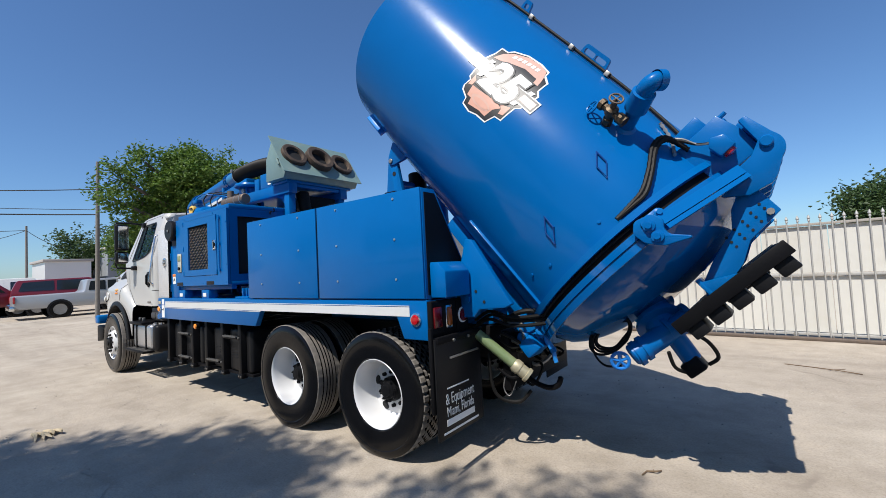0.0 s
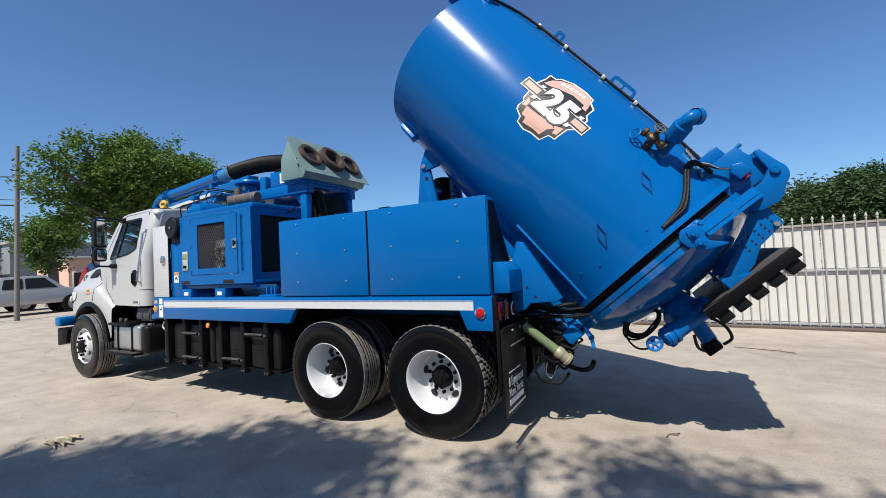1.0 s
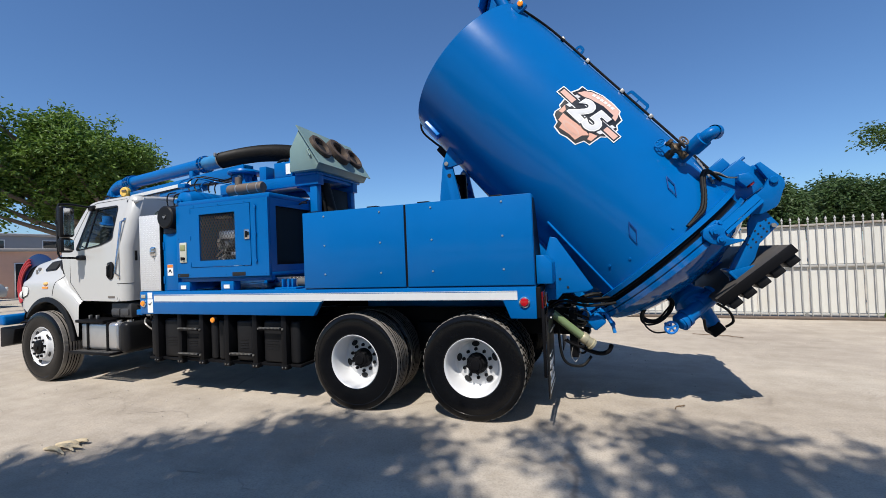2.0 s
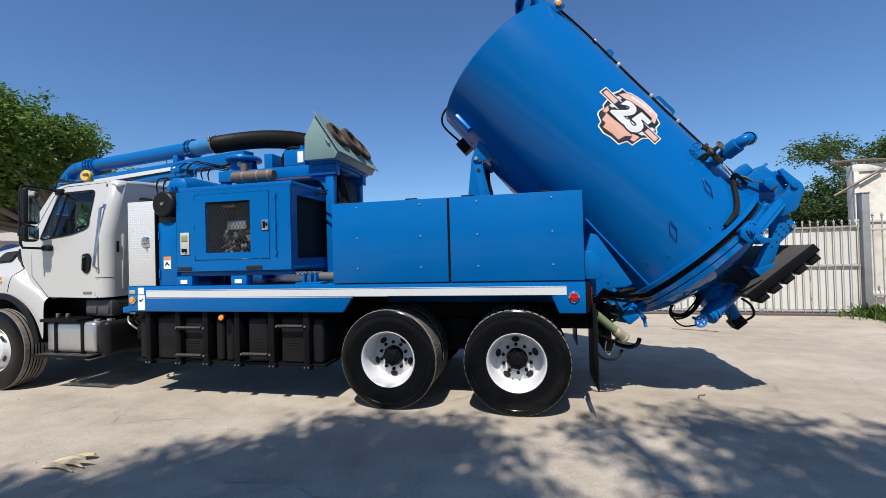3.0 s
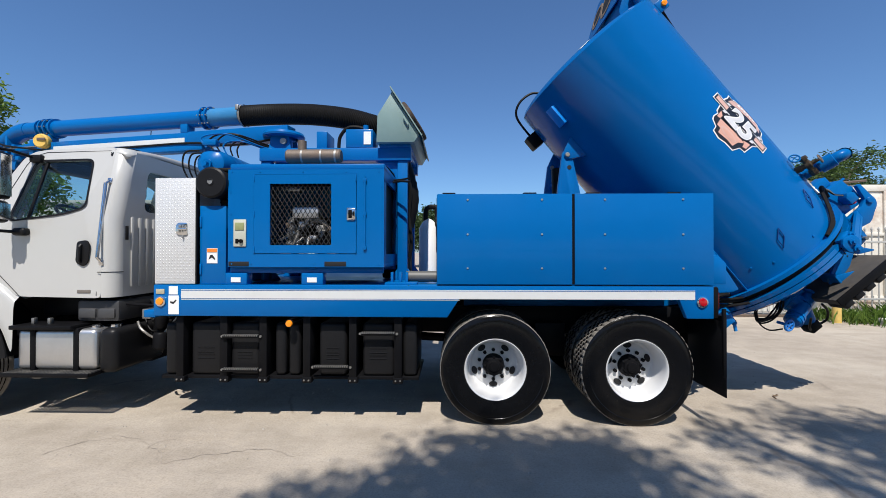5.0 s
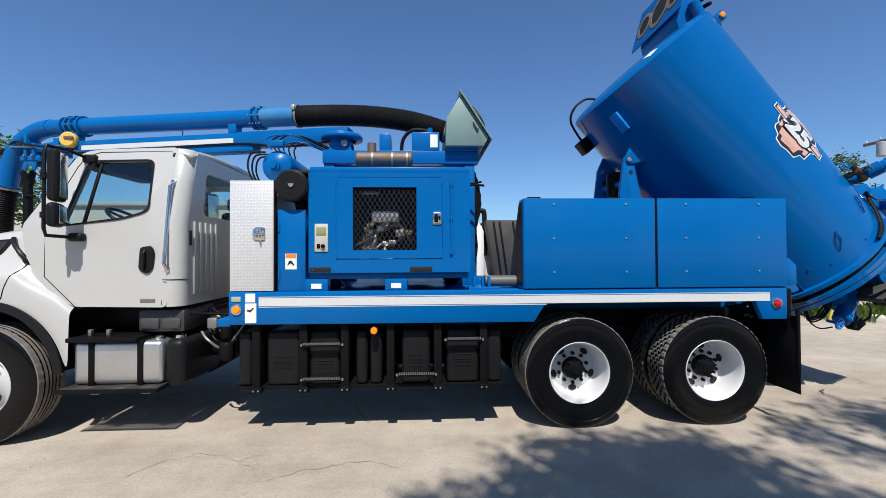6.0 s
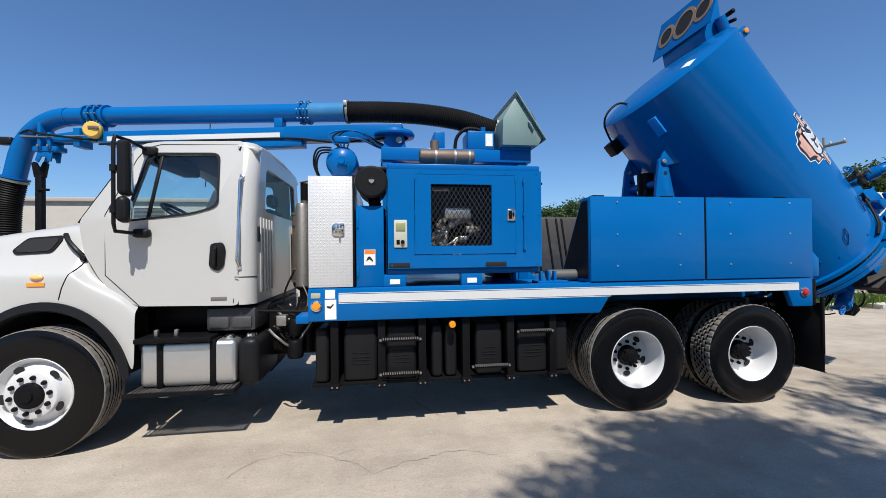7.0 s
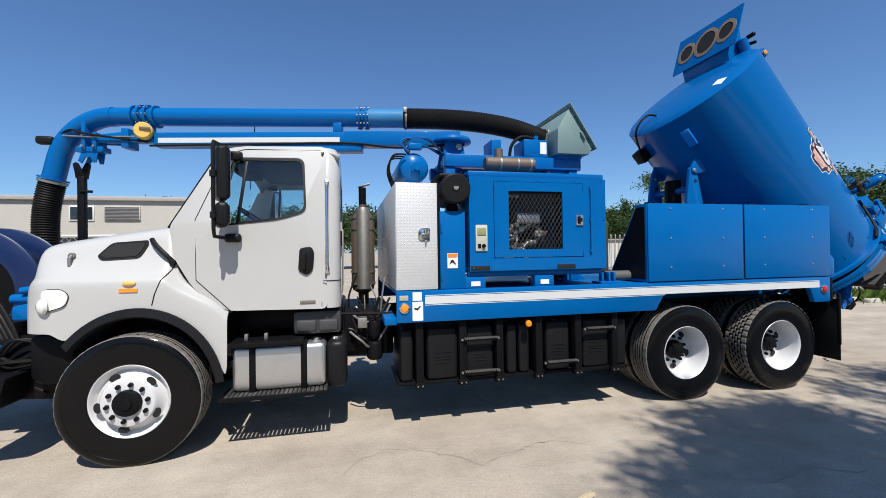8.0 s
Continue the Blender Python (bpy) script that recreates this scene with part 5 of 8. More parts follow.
part("hoist_cross_tube", rod((-1.04, 0.90, 2.44), (-1.04, 1.54, 2.44), 0.045, 16), BLUE, truck)
part("tank_cradle_rail", prism([(-2.2, 1.30), (0.3, 1.30), (0.3, 1.05), (0.0, 1.0), (-2.2, 1.0)], 0.86, 0.94, "y", 0.01), BLUE, truck)
for y in (0.38, 1.98):
    pv = part("pivot_stand", prism([(0.0, 1.12), (0.17, 1.13), (0.22, 1.19), (0.44, 1.205), (0.50, 1.235), (0.18, 1.73), (0.12, 1.745), (0.0, 1.30)], y, y + 0.06, "y", 0.01), BLUE, truck)
    part("stand_bolt", rod((0.12, y - 0.001, 1.27), (0.12, y - 0.02, 1.27), 0.03, 10), BLUE, pv)
    for x, z in ((0.20, 1.33), (0.27, 1.25)):
        part("stand_hole", rod((x, y - 0.001, z), (x, y - 0.004, z), 0.012, 10), DARK, pv)
part("rear_gusset", box(0.06, 0.20, 0.40, 0.66, 1.28, 1.52, 0.01), BLUE, truck)
for k, (dy, dz) in enumerate(((0, 0), (0.05, 0.03), (0.02, 0.06))):
    part("rear_hose", tube([(0.06, 0.55 + dy, 1.02 + dz), (0.22, 0.52 + dy, 1.10 + dz), (0.42, 0.50 + dy, 1.06 + dz), (0.66, 0.52 + dy, 1.08 + dz), (0.80, 0.55 + dy, 1.12 + dz)], 0.014, 8, smooth=6), HOSE, truck)
part("rear_crossmember", box(0.25, 0.33, 0.62, 1.82, 0.52, 1.0, 0.015), BLACK, truck)
for y in (0.80, 1.0, 1.22, 1.44, 1.64):
    for z in (0.62, 0.82):
        part("bolt", rod((0.33, y, z), (0.345, y, z), 0.02, 8), BLACK, truck)
for y in (0.74, 0.92, 1.10):
    part("slot", box(0.331, 0.334, y, y + 0.03, 0.72, 0.90, 0.001), DARK, truck)
part("tow_hook", tube([(0.30, 0.85, 0.62), (0.42, 0.85, 0.55), (0.54, 0.85, 0.52), (0.62, 0.85, 0.55), (0.65, 0.85, 0.62)], [0.022] * 24 + [0.012], 10, smooth=6), BLACK, truck)
rng = random.Random(14)
for k in range(14):
    y, z = rng.uniform(0.62, 1.5), rng.uniform(0.62, 1.08)
    part("tail_hose", tube([(0.20, y, z), (0.36, y + rng.uniform(-0.1, 0.1), z - rng.uniform(0.02, 0.14)), (0.44, y + rng.uniform(-0.12, 0.12), z - rng.uniform(-0.06, 0.12)), (0.30, y + rng.uniform(-0.1, 0.2), z + rng.uniform(-0.05, 0.12))], rng.choice((0.008, 0.012, 0.016)), 7, smooth=6), rng.choice((HOSE, HOSE, BLACK, STEEL)), truck)
for y in (0.70, 0.98, 1.30):
    vb_ = part("valve_body", box(0.33, 0.42, y, y + 0.13, 0.84, 0.98, 0.012), BLACK, truck)
    part("valve_cap", rod((0.42, y + 0.065, 0.91), (0.45, y + 0.065, 0.91), 0.028, 10), STEEL, vb_)
gh = part("drain_hose", rod((0.10, 0.52, 0.98), (0.42, 0.64, 0.69), 0.042, 16), GREENHOSE, truck, "faded green drain hose")
part("hose_coupling", lathe([(0, 0.044), (0.02, 0.056), (0.06, 0.056), (0.065, 0.05), (0.12, 0.05), (0.125, 0.06), (0.15, 0.058), (0.15, 0.0)], (0.36, 0.615, 0.745), (0.48, 0.665, 0.635), 16), mat("pale_brass", (0.42, 0.38, 0.26), 0.5, 0.4, 0.2, 30), gh)
part("tail_loop", tube([(0.14, 0.62, 0.95), (0.16, 0.6, 0.60), (0.22, 0.62, 0.46), (0.36, 0.68, 0.43), (0.45, 0.72, 0.52)], 0.014, 8, smooth=6), HOSE, truck)
part("safety_wire", tube([(0.30, 0.63, 0.70), (0.26, 0.62, 0.55), (0.30, 0.64, 0.48), (0.36, 0.65, 0.60)], 0.005, 6, smooth=6), STEEL, truck)

# ---- cab ----
def lean(z):
    return 0.25 * max(0.0, z - 1.92) ** 1.0


def mirror(bm):
    for v in bm.verts:
        v.co.y = 2 * YC - v.co.y
    return bm


def shear(bm):
    for v in bm.verts:
        v.co.y += lean(v.co.z)
    return bm


SIDE = [(-5.70, 1.155), (-6.50, 1.17), (-6.66, 1.24), (-6.80, 1.40), (-6.92, 1.62), (-6.96, 1.88), (-6.62, 2.54), (-6.54, 2.605), (-6.40, 2.63), (-5.72, 2.655), (-5.70, 2.60)]
WIN = rounded([(-6.475, 2.50), (-5.915, 2.515), (-5.89, 2.04), (-6.08, 1.975), (-6.60, 1.905)], 0.07)
cab = None
for far in (False, True):
    bm = shear(plate_with_holes(rounded(SIDE, 0.05, 3), [WIN], 0.13, 0.17))
    if far:
        mirror(bm)
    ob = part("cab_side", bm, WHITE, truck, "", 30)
    cab = cab or ob
    bm = bmesh.new()
    ins, outw = rounded([(-6.495, 2.52), (-5.895, 2.535), (-5.87, 2.025), (-6.08, 1.955), (-6.63, 1.885)], 0.075), WIN
    a, b = [bm.verts.new((x, 0.1265, z)) for x, z in ins], [bm.verts.new((x, 0.1265, z)) for x, z in outw]
    c = [bm.verts.new((x, 0.145, z)) for x, z in outw]
    for i in range(len(a)):
        j = (i + 1) % len(a)
        bm.faces.new((a[i], a[j], b[j], b[i]))
        bm.faces.new((b[i], b[j], c[j], c[i]))
    shear(bm)
    part("window_seal", mirror(bm) if far else bm, PLASTIC, ob)
    bm = shear(prism(WIN, 0.146, 0.150))
    pane = part("door_window", mirror(bm) if far else bm, GLASS, ob, "clear tinted glass")
    pane.visible_shadow = False
    bm = shear(prism([(-6.455, 1.90), (-6.43, 1.90), (-6.375, 2.50), (-6.40, 2.50)], 0.138, 0.16, "y", 0.003))
    part("window_divider", mirror(bm) if far else bm, PLASTIC, ob)
# rounded rear corners, rear wall with its window, roof, windscreen
for far in (False, True):
    bm = bmesh.new()
    arc = [(-5.70 + 0.12 * math.sin(t), 0.25 - 0.12 * math.cos(t)) for t in [math.pi / 2 * i / 8 for i in range(9)]]
    rows = []
    for z in (1.16, 1.92, 2.3, 2.60):
        rows.append([bm.verts.new((x, y + lean(z), z)) for x, y in arc])
    top = [bm.verts.new((x - 0.03, y + lean(2.6) + 0.03, 2.65)) for x, y in arc]
    rows.append(top)
    for r0, r1 in zip(rows, rows[1:]):
        for i in range(8):
            bm.faces.new((r0[i], r0[i + 1], r1[i + 1], r1[i]))
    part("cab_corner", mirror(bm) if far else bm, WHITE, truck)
for far in (False, True):
    bm = tube([(-5.735, 0.1285, 1.405)] + [(-5.70 + 0.121 * math.sin(t), 0.25 - 0.1215 * math.cos(t), 1.405) for t in [math.pi / 2 * i / 6 for i in range(7)]], 0.004, 6)
    part("corner_seam", mirror(bm) if far else bm, PLASTIC, truck)
RW = [(0.25, 1.16), (2.19, 1.16), (2.19, 1.92), (2.02, 2.62), (0.42, 2.62), (0.25, 1.92)]
RWIN = rounded([(0.52, 2.02), (1.92, 2.02), (1.86, 2.46), (0.58, 2.46)], 0.08)
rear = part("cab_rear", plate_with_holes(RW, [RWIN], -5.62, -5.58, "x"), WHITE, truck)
part("rear_window", prism(RWIN, -5.605, -5.600, "x"), GLASS, rear).visible_shadow = False
for y in (0.36, 0.46, 0.56, 0.66, 0.76, 1.6, 1.7, 1.8, 1.9):
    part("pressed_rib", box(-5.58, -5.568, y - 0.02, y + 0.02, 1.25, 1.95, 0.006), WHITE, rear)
part("rear_vent", box(-5.579, -5.565, 0.27, 0.30, 1.72, 1.86, 0.004), PLASTIC, rear)
bm = bmesh.new()
xs = [-6.64, -6.58, -6.48, -6.30, -6.0, -5.75, -5.62, -5.58]
zs = [2.52, 2.58, 2.615, 2.64, 2.655, 2.66, 2.645, 2.60]
grid = []
for x, z in zip(xs, zs):
    row = []
    for i in range(17):
        t = -1 + 2 * i / 16
        half = YC - 0.13 - lean(2.60) + 0.004
        drop = 0.10 * abs(t) ** 8
        crown = 0.05 * (1 - t * t)
        row.append(bm.verts.new((x, YC + t * half, z + crown - drop * 0.5)))
    grid.append(row)
for r0, r1 in zip(grid, grid[1:]):
    for i in range(16):
        bm.faces.new((r0[i], r0[i + 1], r1[i + 1], r1[i]))
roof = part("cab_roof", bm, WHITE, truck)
roof.modifiers.new("thickness", "SOLIDIFY").thickness = 0.03
part("roof_strip", shear(tube([(-5.735, 0.135, 2.56), (-5.72, 0.15, 2.62), (-5.70, 0.24, 2.66), (-5.68, 0.40, 2.675)], 0.012, 6, smooth=4)), PLASTIC, roof)
bm = bmesh.new()
q = [(-6.955, 0.16, 1.89), (-6.955, 2.28, 1.89), (-6.62, 2.12, 2.53), (-6.62, 0.32, 2.53)]
mid = [(-7.05, YC, 1.90), (-6.70, YC, 2.55)]
vs = [bm.verts.new(p) for p in q]
m0, m1 = bm.verts.new(mid[0]), bm.verts.new(mid[1])
bm.faces.new((vs[0], m0, m1, vs[3]))
bm.faces.new((m0, vs[1], vs[2], m1))
part("windscreen", bm, GLASS, truck, "clear curved windscreen").visible_shadow = False
part("windscreen_seal", tube([(-6.965, 0.145, 1.88), (-6.63, 0.30, 2.535)], 0.014, 6), PLASTIC, truck)
part("wiper", tube([(-6.98, 0.5, 1.93), (-6.90, 0.3, 2.02), (-6.80, 0.26, 2.16)], 0.008, 6), PLASTIC, truck)
# inside of the cab
part("cab_floor", box(-6.9, -5.62, 0.18, 2.26, 1.17, 1.20), INTERIOR, truck)
part("dashboard", prism([(-6.93, 1.2), (-6.62, 1.2), (-6.52, 1.70), (-6.60, 1.90), (-6.92, 1.92)], 0.18, 2.26, "y", 0.03), INTERIOR, truck)
for y in (0.45, 1.45):
    st = part("cab_seat", box(-6.25, -5.80, y, y + 0.5, 1.45, 1.62, 0.05), INTERIOR, truck)
    part("backrest", box(-5.88, -5.74, y + 0.02, y + 0.48, 1.58, 2.15, 0.05), INTERIOR, st)
    part("headrest", box(-5.86, -5.76, y + 0.13, y + 0.37, 2.18, 2.34, 0.04), INTERIOR, st)
c = Vector((-6.36, 0.62, 1.98))
q = basis(c, c + Vector((0.55, 0, 0.8)))
bm = tube([q @ Vector((0.21 * math.cos(2 * math.pi * i / 28), 0.21 * math.sin(2 * math.pi * i / 28), 0)) for i in range(29)], 0.016, 8)
for a in (0.3, 2.2, 4.2):
    rod(c, q @ Vector((0.21 * math.cos(a), 0.21 * math.sin(a), 0)), 0.014, 6, bm)
rod(c, c - Vector((0.2, 0, 0.28)), 0.03, 8, bm)
part("steering_wheel", bm, PLASTIC, truck)
part("sun_visor", box(-6.58, -6.40, 0.4, 1.1, 2.44, 2.56, 0.02), INTERIOR, truck)
part("headliner", box(-6.5, -5.64, 0.36, 2.08, 2.57, 2.60, 0.01), INTERIOR, truck)
# door seams, handles, labels
seam = [(-5.745, 0.1283, 2.60), (-5.745, 0.1283, 1.18)]
for pts in (seam, [(-6.50, 0.1283, 1.175), (-6.76, 0.1283, 1.44), (-6.765, 0.1283, 1.95), (-6.58, 0.1283, 2.46), (-6.52, 0.1283, 2.56), (-6.40, 0.1283, 2.60), (-5.75, 0.1283, 2.615)]):
    part("door_seam", shear(tube(pts, 0.0032, 6)), PLASTIC, cab)
hb = part("door_handle", shear(prism(rounded([(-5.945, 1.50), (-5.93, 1.70), (-5.83, 1.715), (-5.805, 1.66), (-5.82, 1.50), (-5.87, 1.455)], 0.03), 0.118, 0.135, "y", 0.005)), PLASTIC, cab, "black recessed door handle")
part("handle_grip", shear(tube([(-5.885, 0.118, 1.67), (-5.885, 0.10, 1.65), (-5.89, 0.10, 1.52), (-5.89, 0.118, 1.50)], 0.014, 8)), PLASTIC, hb)
part("door_plate", box(-5.93, -5.80, 0.124, 0.131, 1.205, 1.235, 0.003), mat("dull_nameplate", (0.16, 0.14, 0.12), 0.5), cab)
bm = shear(tube([(-5.695, 0.13, 2.30), (-5.695, 0.085, 2.27), (-5.695, 0.08, 1.55), (-5.695, 0.13, 1.50)], 0.016, 12))
gr = part("grab_rail", bm, CHROME, truck, "long chrome grab rail")
for z in (2.30, 1.50):
    part("rail_foot", shear(box(-5.716, -5.674, 0.118, 0.133, z - 0.03, z + 0.03, 0.006)), CHROME, gr)
# mirrors
for far in (False, True):
    f = mirror if far else (lambda b: b)
    arm = part("mirror_arm", f(tube([(-6.50, 0.30, 2.535), (-6.53, 0.06, 2.565), (-6.55, -0.10, 2.56), (-6.55, -0.12, 2.50), (-6.55, -0.12, 1.86), (-6.55, -0.10, 1.80), (-6.50, 0.10, 1.79)], 0.015, 8)), PLASTIC, truck)
    part("arm_foot", f(box(-6.53, -6.40, 0.07, 0.145, 1.755, 1.83, 0.025, seg=3)), PLASTIC, arm)
    part("arm_foot", f(box(-6.54, -6.42, 0.24, 0.33, 2.49, 2.57, 0.02)), PLASTIC, arm)
    for zc in (2.30, 1.97):
        part("arm_clamp", f(lathe([(-0.025, 0.0), (-0.025, 0.026), (0.025, 0.026), (0.025, 0.0)], (-6.55, -0.12, zc), (-6.55, -0.12, zc + 1), 14)), PLASTIC, arm)
    def turned(x0, x1, y0, y1, z0, z1, bevel):
        bm = box(x0, x1, y0, y1, z0, z1, bevel, seg=4)
        m = Matrix.Translation((-6.50, -0.05, 0)) @ Matrix.Rotation(radians(24), 4, "Z")
        for v in bm.verts:
            if v.co.x < 0:
                v.co.y *= 0.86
        bm.transform(m)
        return f(bm)
    mh = part("mirror_housing", turned(-0.05, 0.04, -0.11, 0.11, 2.09, 2.53, 0.035), PLASTIC, arm)
    part("mirror_glass", turned(0.0405, 0.045, -0.09, 0.09, 2.12, 2.50, 0.002), CHROME, mh)
    mh = part("mirror_housing", turned(-0.06, 0.035, -0.11, 0.11, 1.87, 2.08, 0.045), PLASTIC, arm)
    part("mirror_glass", turned(0.0355, 0.04, -0.085, 0.085, 1.90, 2.05, 0.002), CHROME, mh)

# ---- bonnet and wings ----
AX, AR, AV = -7.17, 0.635, 0.72


def wing_edge(x):
    d = abs(x - AX)
    if x < AX and d > 0.55:
        return 1.06 - 0.02 * (d - 0.55)
    if x > AX and d > AR - 0.015:
        return 0.64
    return 0.50 + AV * math.sqrt(max(1 - d * d / (AR * AR), 0.0)) + 0.01


def wing_section(x):
    """Half of the bonnet's cross-section at x: distance from the middle and height, from the crown down to the wing's edge."""
    t = (x + 8.0) / 1.08
    nose = max(0.0, min(1.0, (x + 8.0) / 0.08))
    sn = math.sqrt(max(0.0, 1 - (1 - nose) ** 2))
    crown = 1.60 + 0.175 * sn + 0.21 * max(0.0, t) - 0.03 * max(0.0, t) ** 2
    sh = 0.80 + 0.14 * sn
    wf = 0.98 + 0.185 * math.sqrt(max(0.0, min(1.0, (x + 8.0) / 0.20)))
    if x > -6.97:
        f = (x + 6.97) / 0.47
        crown = 1.62 - 0.44 * f
        sh = 1.03
        zf = min(1.46 - 0.26 * f, crown - 0.03)
        wf = 1.165 - 0.03 * f
    else:
        zf = 1.30 + 0.20 * sn
    lo = wing_edge(x)
    zf = max(zf, lo + 0.05)
    crown = max(crown, zf + 0.02)
    return [(0.0, crown), (sh * 0.55, crown - 0.012), (sh * 0.88, crown - 0.025), (sh, crown - 0.07), (sh + 0.05, crown - 0.22 if crown - 0.22 > zf + 0.04 else zf + 0.03),
            (wf - 0.07, zf), (wf - 0.02, zf - 0.03), (wf, zf - 0.08 if zf - 0.08 > lo else lo + 0.01), (wf, lo)]


bm = bmesh.new()
stations = [-8.0, -7.995, -7.98, -7.95, -7.90, -7.82, -7.74, -7.66, -7.55, -7.42, -7.28, -7.14, -7.02, -6.98, -6.90, -6.80, -6.72, -6.64, -6.585, -6.54, -6.515]
rings = []
for x in stations:
    half = wing_section(x)
    row = [bm.verts.new((x, YC + o, z)) for o, z in reversed(half)] + [bm.verts.new((x, YC - o, z)) for o, z in half[1:]]
    rings.append(row)
for r0, r1 in zip(rings, rings[1:]):
    for i in range(len(r0) - 1):
        bm.faces.new((r0[i], r0[i + 1], r1[i + 1], r1[i]))
bm.faces.new(rings[0])
bmesh.ops.recalc_face_normals(bm, faces=bm.faces)
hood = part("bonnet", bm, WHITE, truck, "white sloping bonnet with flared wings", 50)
md = hood.modifiers.new("round", "SUBSURF")
md.levels = md.render_levels = 2
bpy.context.view_layer.update()
HOOD = BVHTree.FromObject(hood, bpy.context.evaluated_depsgraph_get())


def on_hood(x, z):
    """How far across the bonnet's near flank lies at x and height z."""
    hit = HOOD.ray_cast(Vector((x, -2.0, z)), Vector((0, 1, 0)))
    return hit[0].y if hit[0] is not None and hit[0].y < 1.0 else 0.25


def decal(points, lift):
    """A thin shell that follows the bonnet's flank inside the outline."""
    tmp = bmesh.new()
    tmp.faces.new([tmp.verts.new((x, 0, z)) for x, z in points])
    bmesh.ops.triangulate(tmp, faces=tmp.faces)
    for _ in range(4):
        long = [e for e in tmp.edges if e.calc_length() > 0.05]
        if long:
            bmesh.ops.subdivide_edges(tmp, edges=long, cuts=1)
            bmesh.ops.triangulate(tmp, faces=tmp.faces)
    for v in tmp.verts:
        v.co.y = on_hood(v.co.x, v.co.z) - lift
    edge = bmesh.ops.extrude_face_region(tmp, geom=tmp.faces[:])
    for v in edge["geom"]:
        if isinstance(v, bmesh.types.BMVert):
            v.co.y += lift + 0.012
    bmesh.ops.recalc_face_normals(tmp, faces=tmp.faces)
    return tmp


def decal_line(points, r):
    fine = []
    for (x0, z0), (x1, z1) in zip(points, points[1:]):
        k = max(1, int(math.hypot(x1 - x0, z1 - z0) / 0.03))
        fine += [(x0 + (x1 - x0) * i / k, z0 + (z1 - z0) * i / k) for i in range(k)]
    fine.append(points[-1])
    return tube([(x, on_hood(x, z), z) for x, z in fine], r, 5)


for far in (False, True):
    f = mirror if far else (lambda b: b)
    bm = bmesh.new()
    n = 24
    ring = []
    for i in range(n + 1):
        a = radians(141 - i * (141 - 8) / n)
        c, s = math.cos(a), math.sin(a)
        ring.append([bm.verts.new((AX + AR * r * c, y, 0.50 + AV * r * s)) for r, y in ((1.02, 0.050), (1.02, 0.035), (0.93, 0.02), (0.91, 0.04), (0.91, 0.5))])
    for r0, r1 in zip(ring, ring[1:]):
        for i in range(4):
            bm.faces.new((r0[i], r0[i + 1], r1[i + 1], r1[i]))
    part("wheel_arch_trim", f(bm), PLASTIC, hood, "black rubber wheel arch trim")
    lens = rounded([(-7.815, 1.40), (-7.68, 1.40), (-7.625, 1.35), (-7.65, 1.27), (-7.80, 1.225)], 0.05)
    hl = part("head_lamp", f(decal(lens, 0.016)), CLEAR, hood, "clear wrap-round headlamp")
    part("lamp_seal", f(decal_line(lens + lens[:1], 0.005)), PLASTIC, hl)
    part("lamp_bulb", f(lathe([(0, 0.062), (0.02, 0.055), (0.035, 0.03), (0.038, 0.0)], (-7.80, on_hood(-7.80, 1.27) - 0.005, 1.27), (-8.5, -0.9, 1.27), 20)), CLEAR, hl)
    vent = rounded([(-7.52, 1.655), (-7.43, 1.765), (-7.16, 1.785), (-7.15, 1.75), (-7.20, 1.635), (-7.48, 1.62)], 0.035)
    ai = part("air_intake", f(decal(vent, 0.012)), PLASTIC, hood, "black side air intake grille")
    small = [(-7.34 + (x + 7.34) * 0.86, 1.70 + (z - 1.70) * 0.76) for x, z in vent]
    part("intake_mesh", f(decal(small, 0.018)), DARK, ai)
    bm = lathe([(-0.01, 0.05), (0.012, 0.047), (0.022, 0.03), (0.026, 0.0)], (0, 0, 0), (0, -1, 0), 20)
    bm.transform(Matrix.Translation((-7.22, on_hood(-7.22, 1.432), 1.432)) @ Matrix.Diagonal((1, 1, 0.52, 1)))
    part("side_lamp", f(bm), mat("pale_amber_lens", (0.80, 0.48, 0.16), 0.2, 0, 0.05, 40, coat=0.5), hood, "amber side lamp")
    part("side_reflector", f(decal([(-7.29, 1.362), (-7.16, 1.362), (-7.16, 1.39), (-7.29, 1.39)], 0.008)), AMBER, hood)
    la = [(-7.13, 1.79), (-7.08, 1.735), (-7.0, 1.66), (-6.94, 1.59)]
    lt = part("bonnet_latch", f(tube([(x, on_hood(x, z) - 0.02 - 0.02 * (k in (1, 2)), z) for k, (x, z) in enumerate(la)], 0.02, 8, smooth=4)), PLASTIC, hood, "black rubber bonnet latch")
    part("latch_knob", f(rod((-6.945, on_hood(-6.945, 1.59) - 0.04, 1.59), (-6.945, on_hood(-6.945, 1.59) + 0.01, 1.59), 0.026, 12, edge=0.006)), PLASTIC, lt)
    part("bonnet_seam", f(decal_line([(-6.96, 1.84), (-6.93, 1.70), (-6.93, 1.59), (-6.95, 1.53), (-7.0, 1.45), (-7.04, 1.34), (-7.06, 1.25)], 0.005)), PLASTIC, hood)
hk = on_hood(-7.70, 1.62)
part("bonnet_hook", tube([(-7.70, hk, 1.66), (-7.70, hk - 0.03, 1.64), (-7.70, hk - 0.03, 1.58)], 0.013, 8), STEEL, hood)
part("hook_base", rod((-7.70, hk - 0.008, 1.66), (-7.70, hk + 0.02, 1.66), 0.024, 12), STEEL, hood)
part("engine_block", box(-7.75, -6.75, 0.75, 1.70, 0.70, 1.25, 0.03), BLACK, truck)

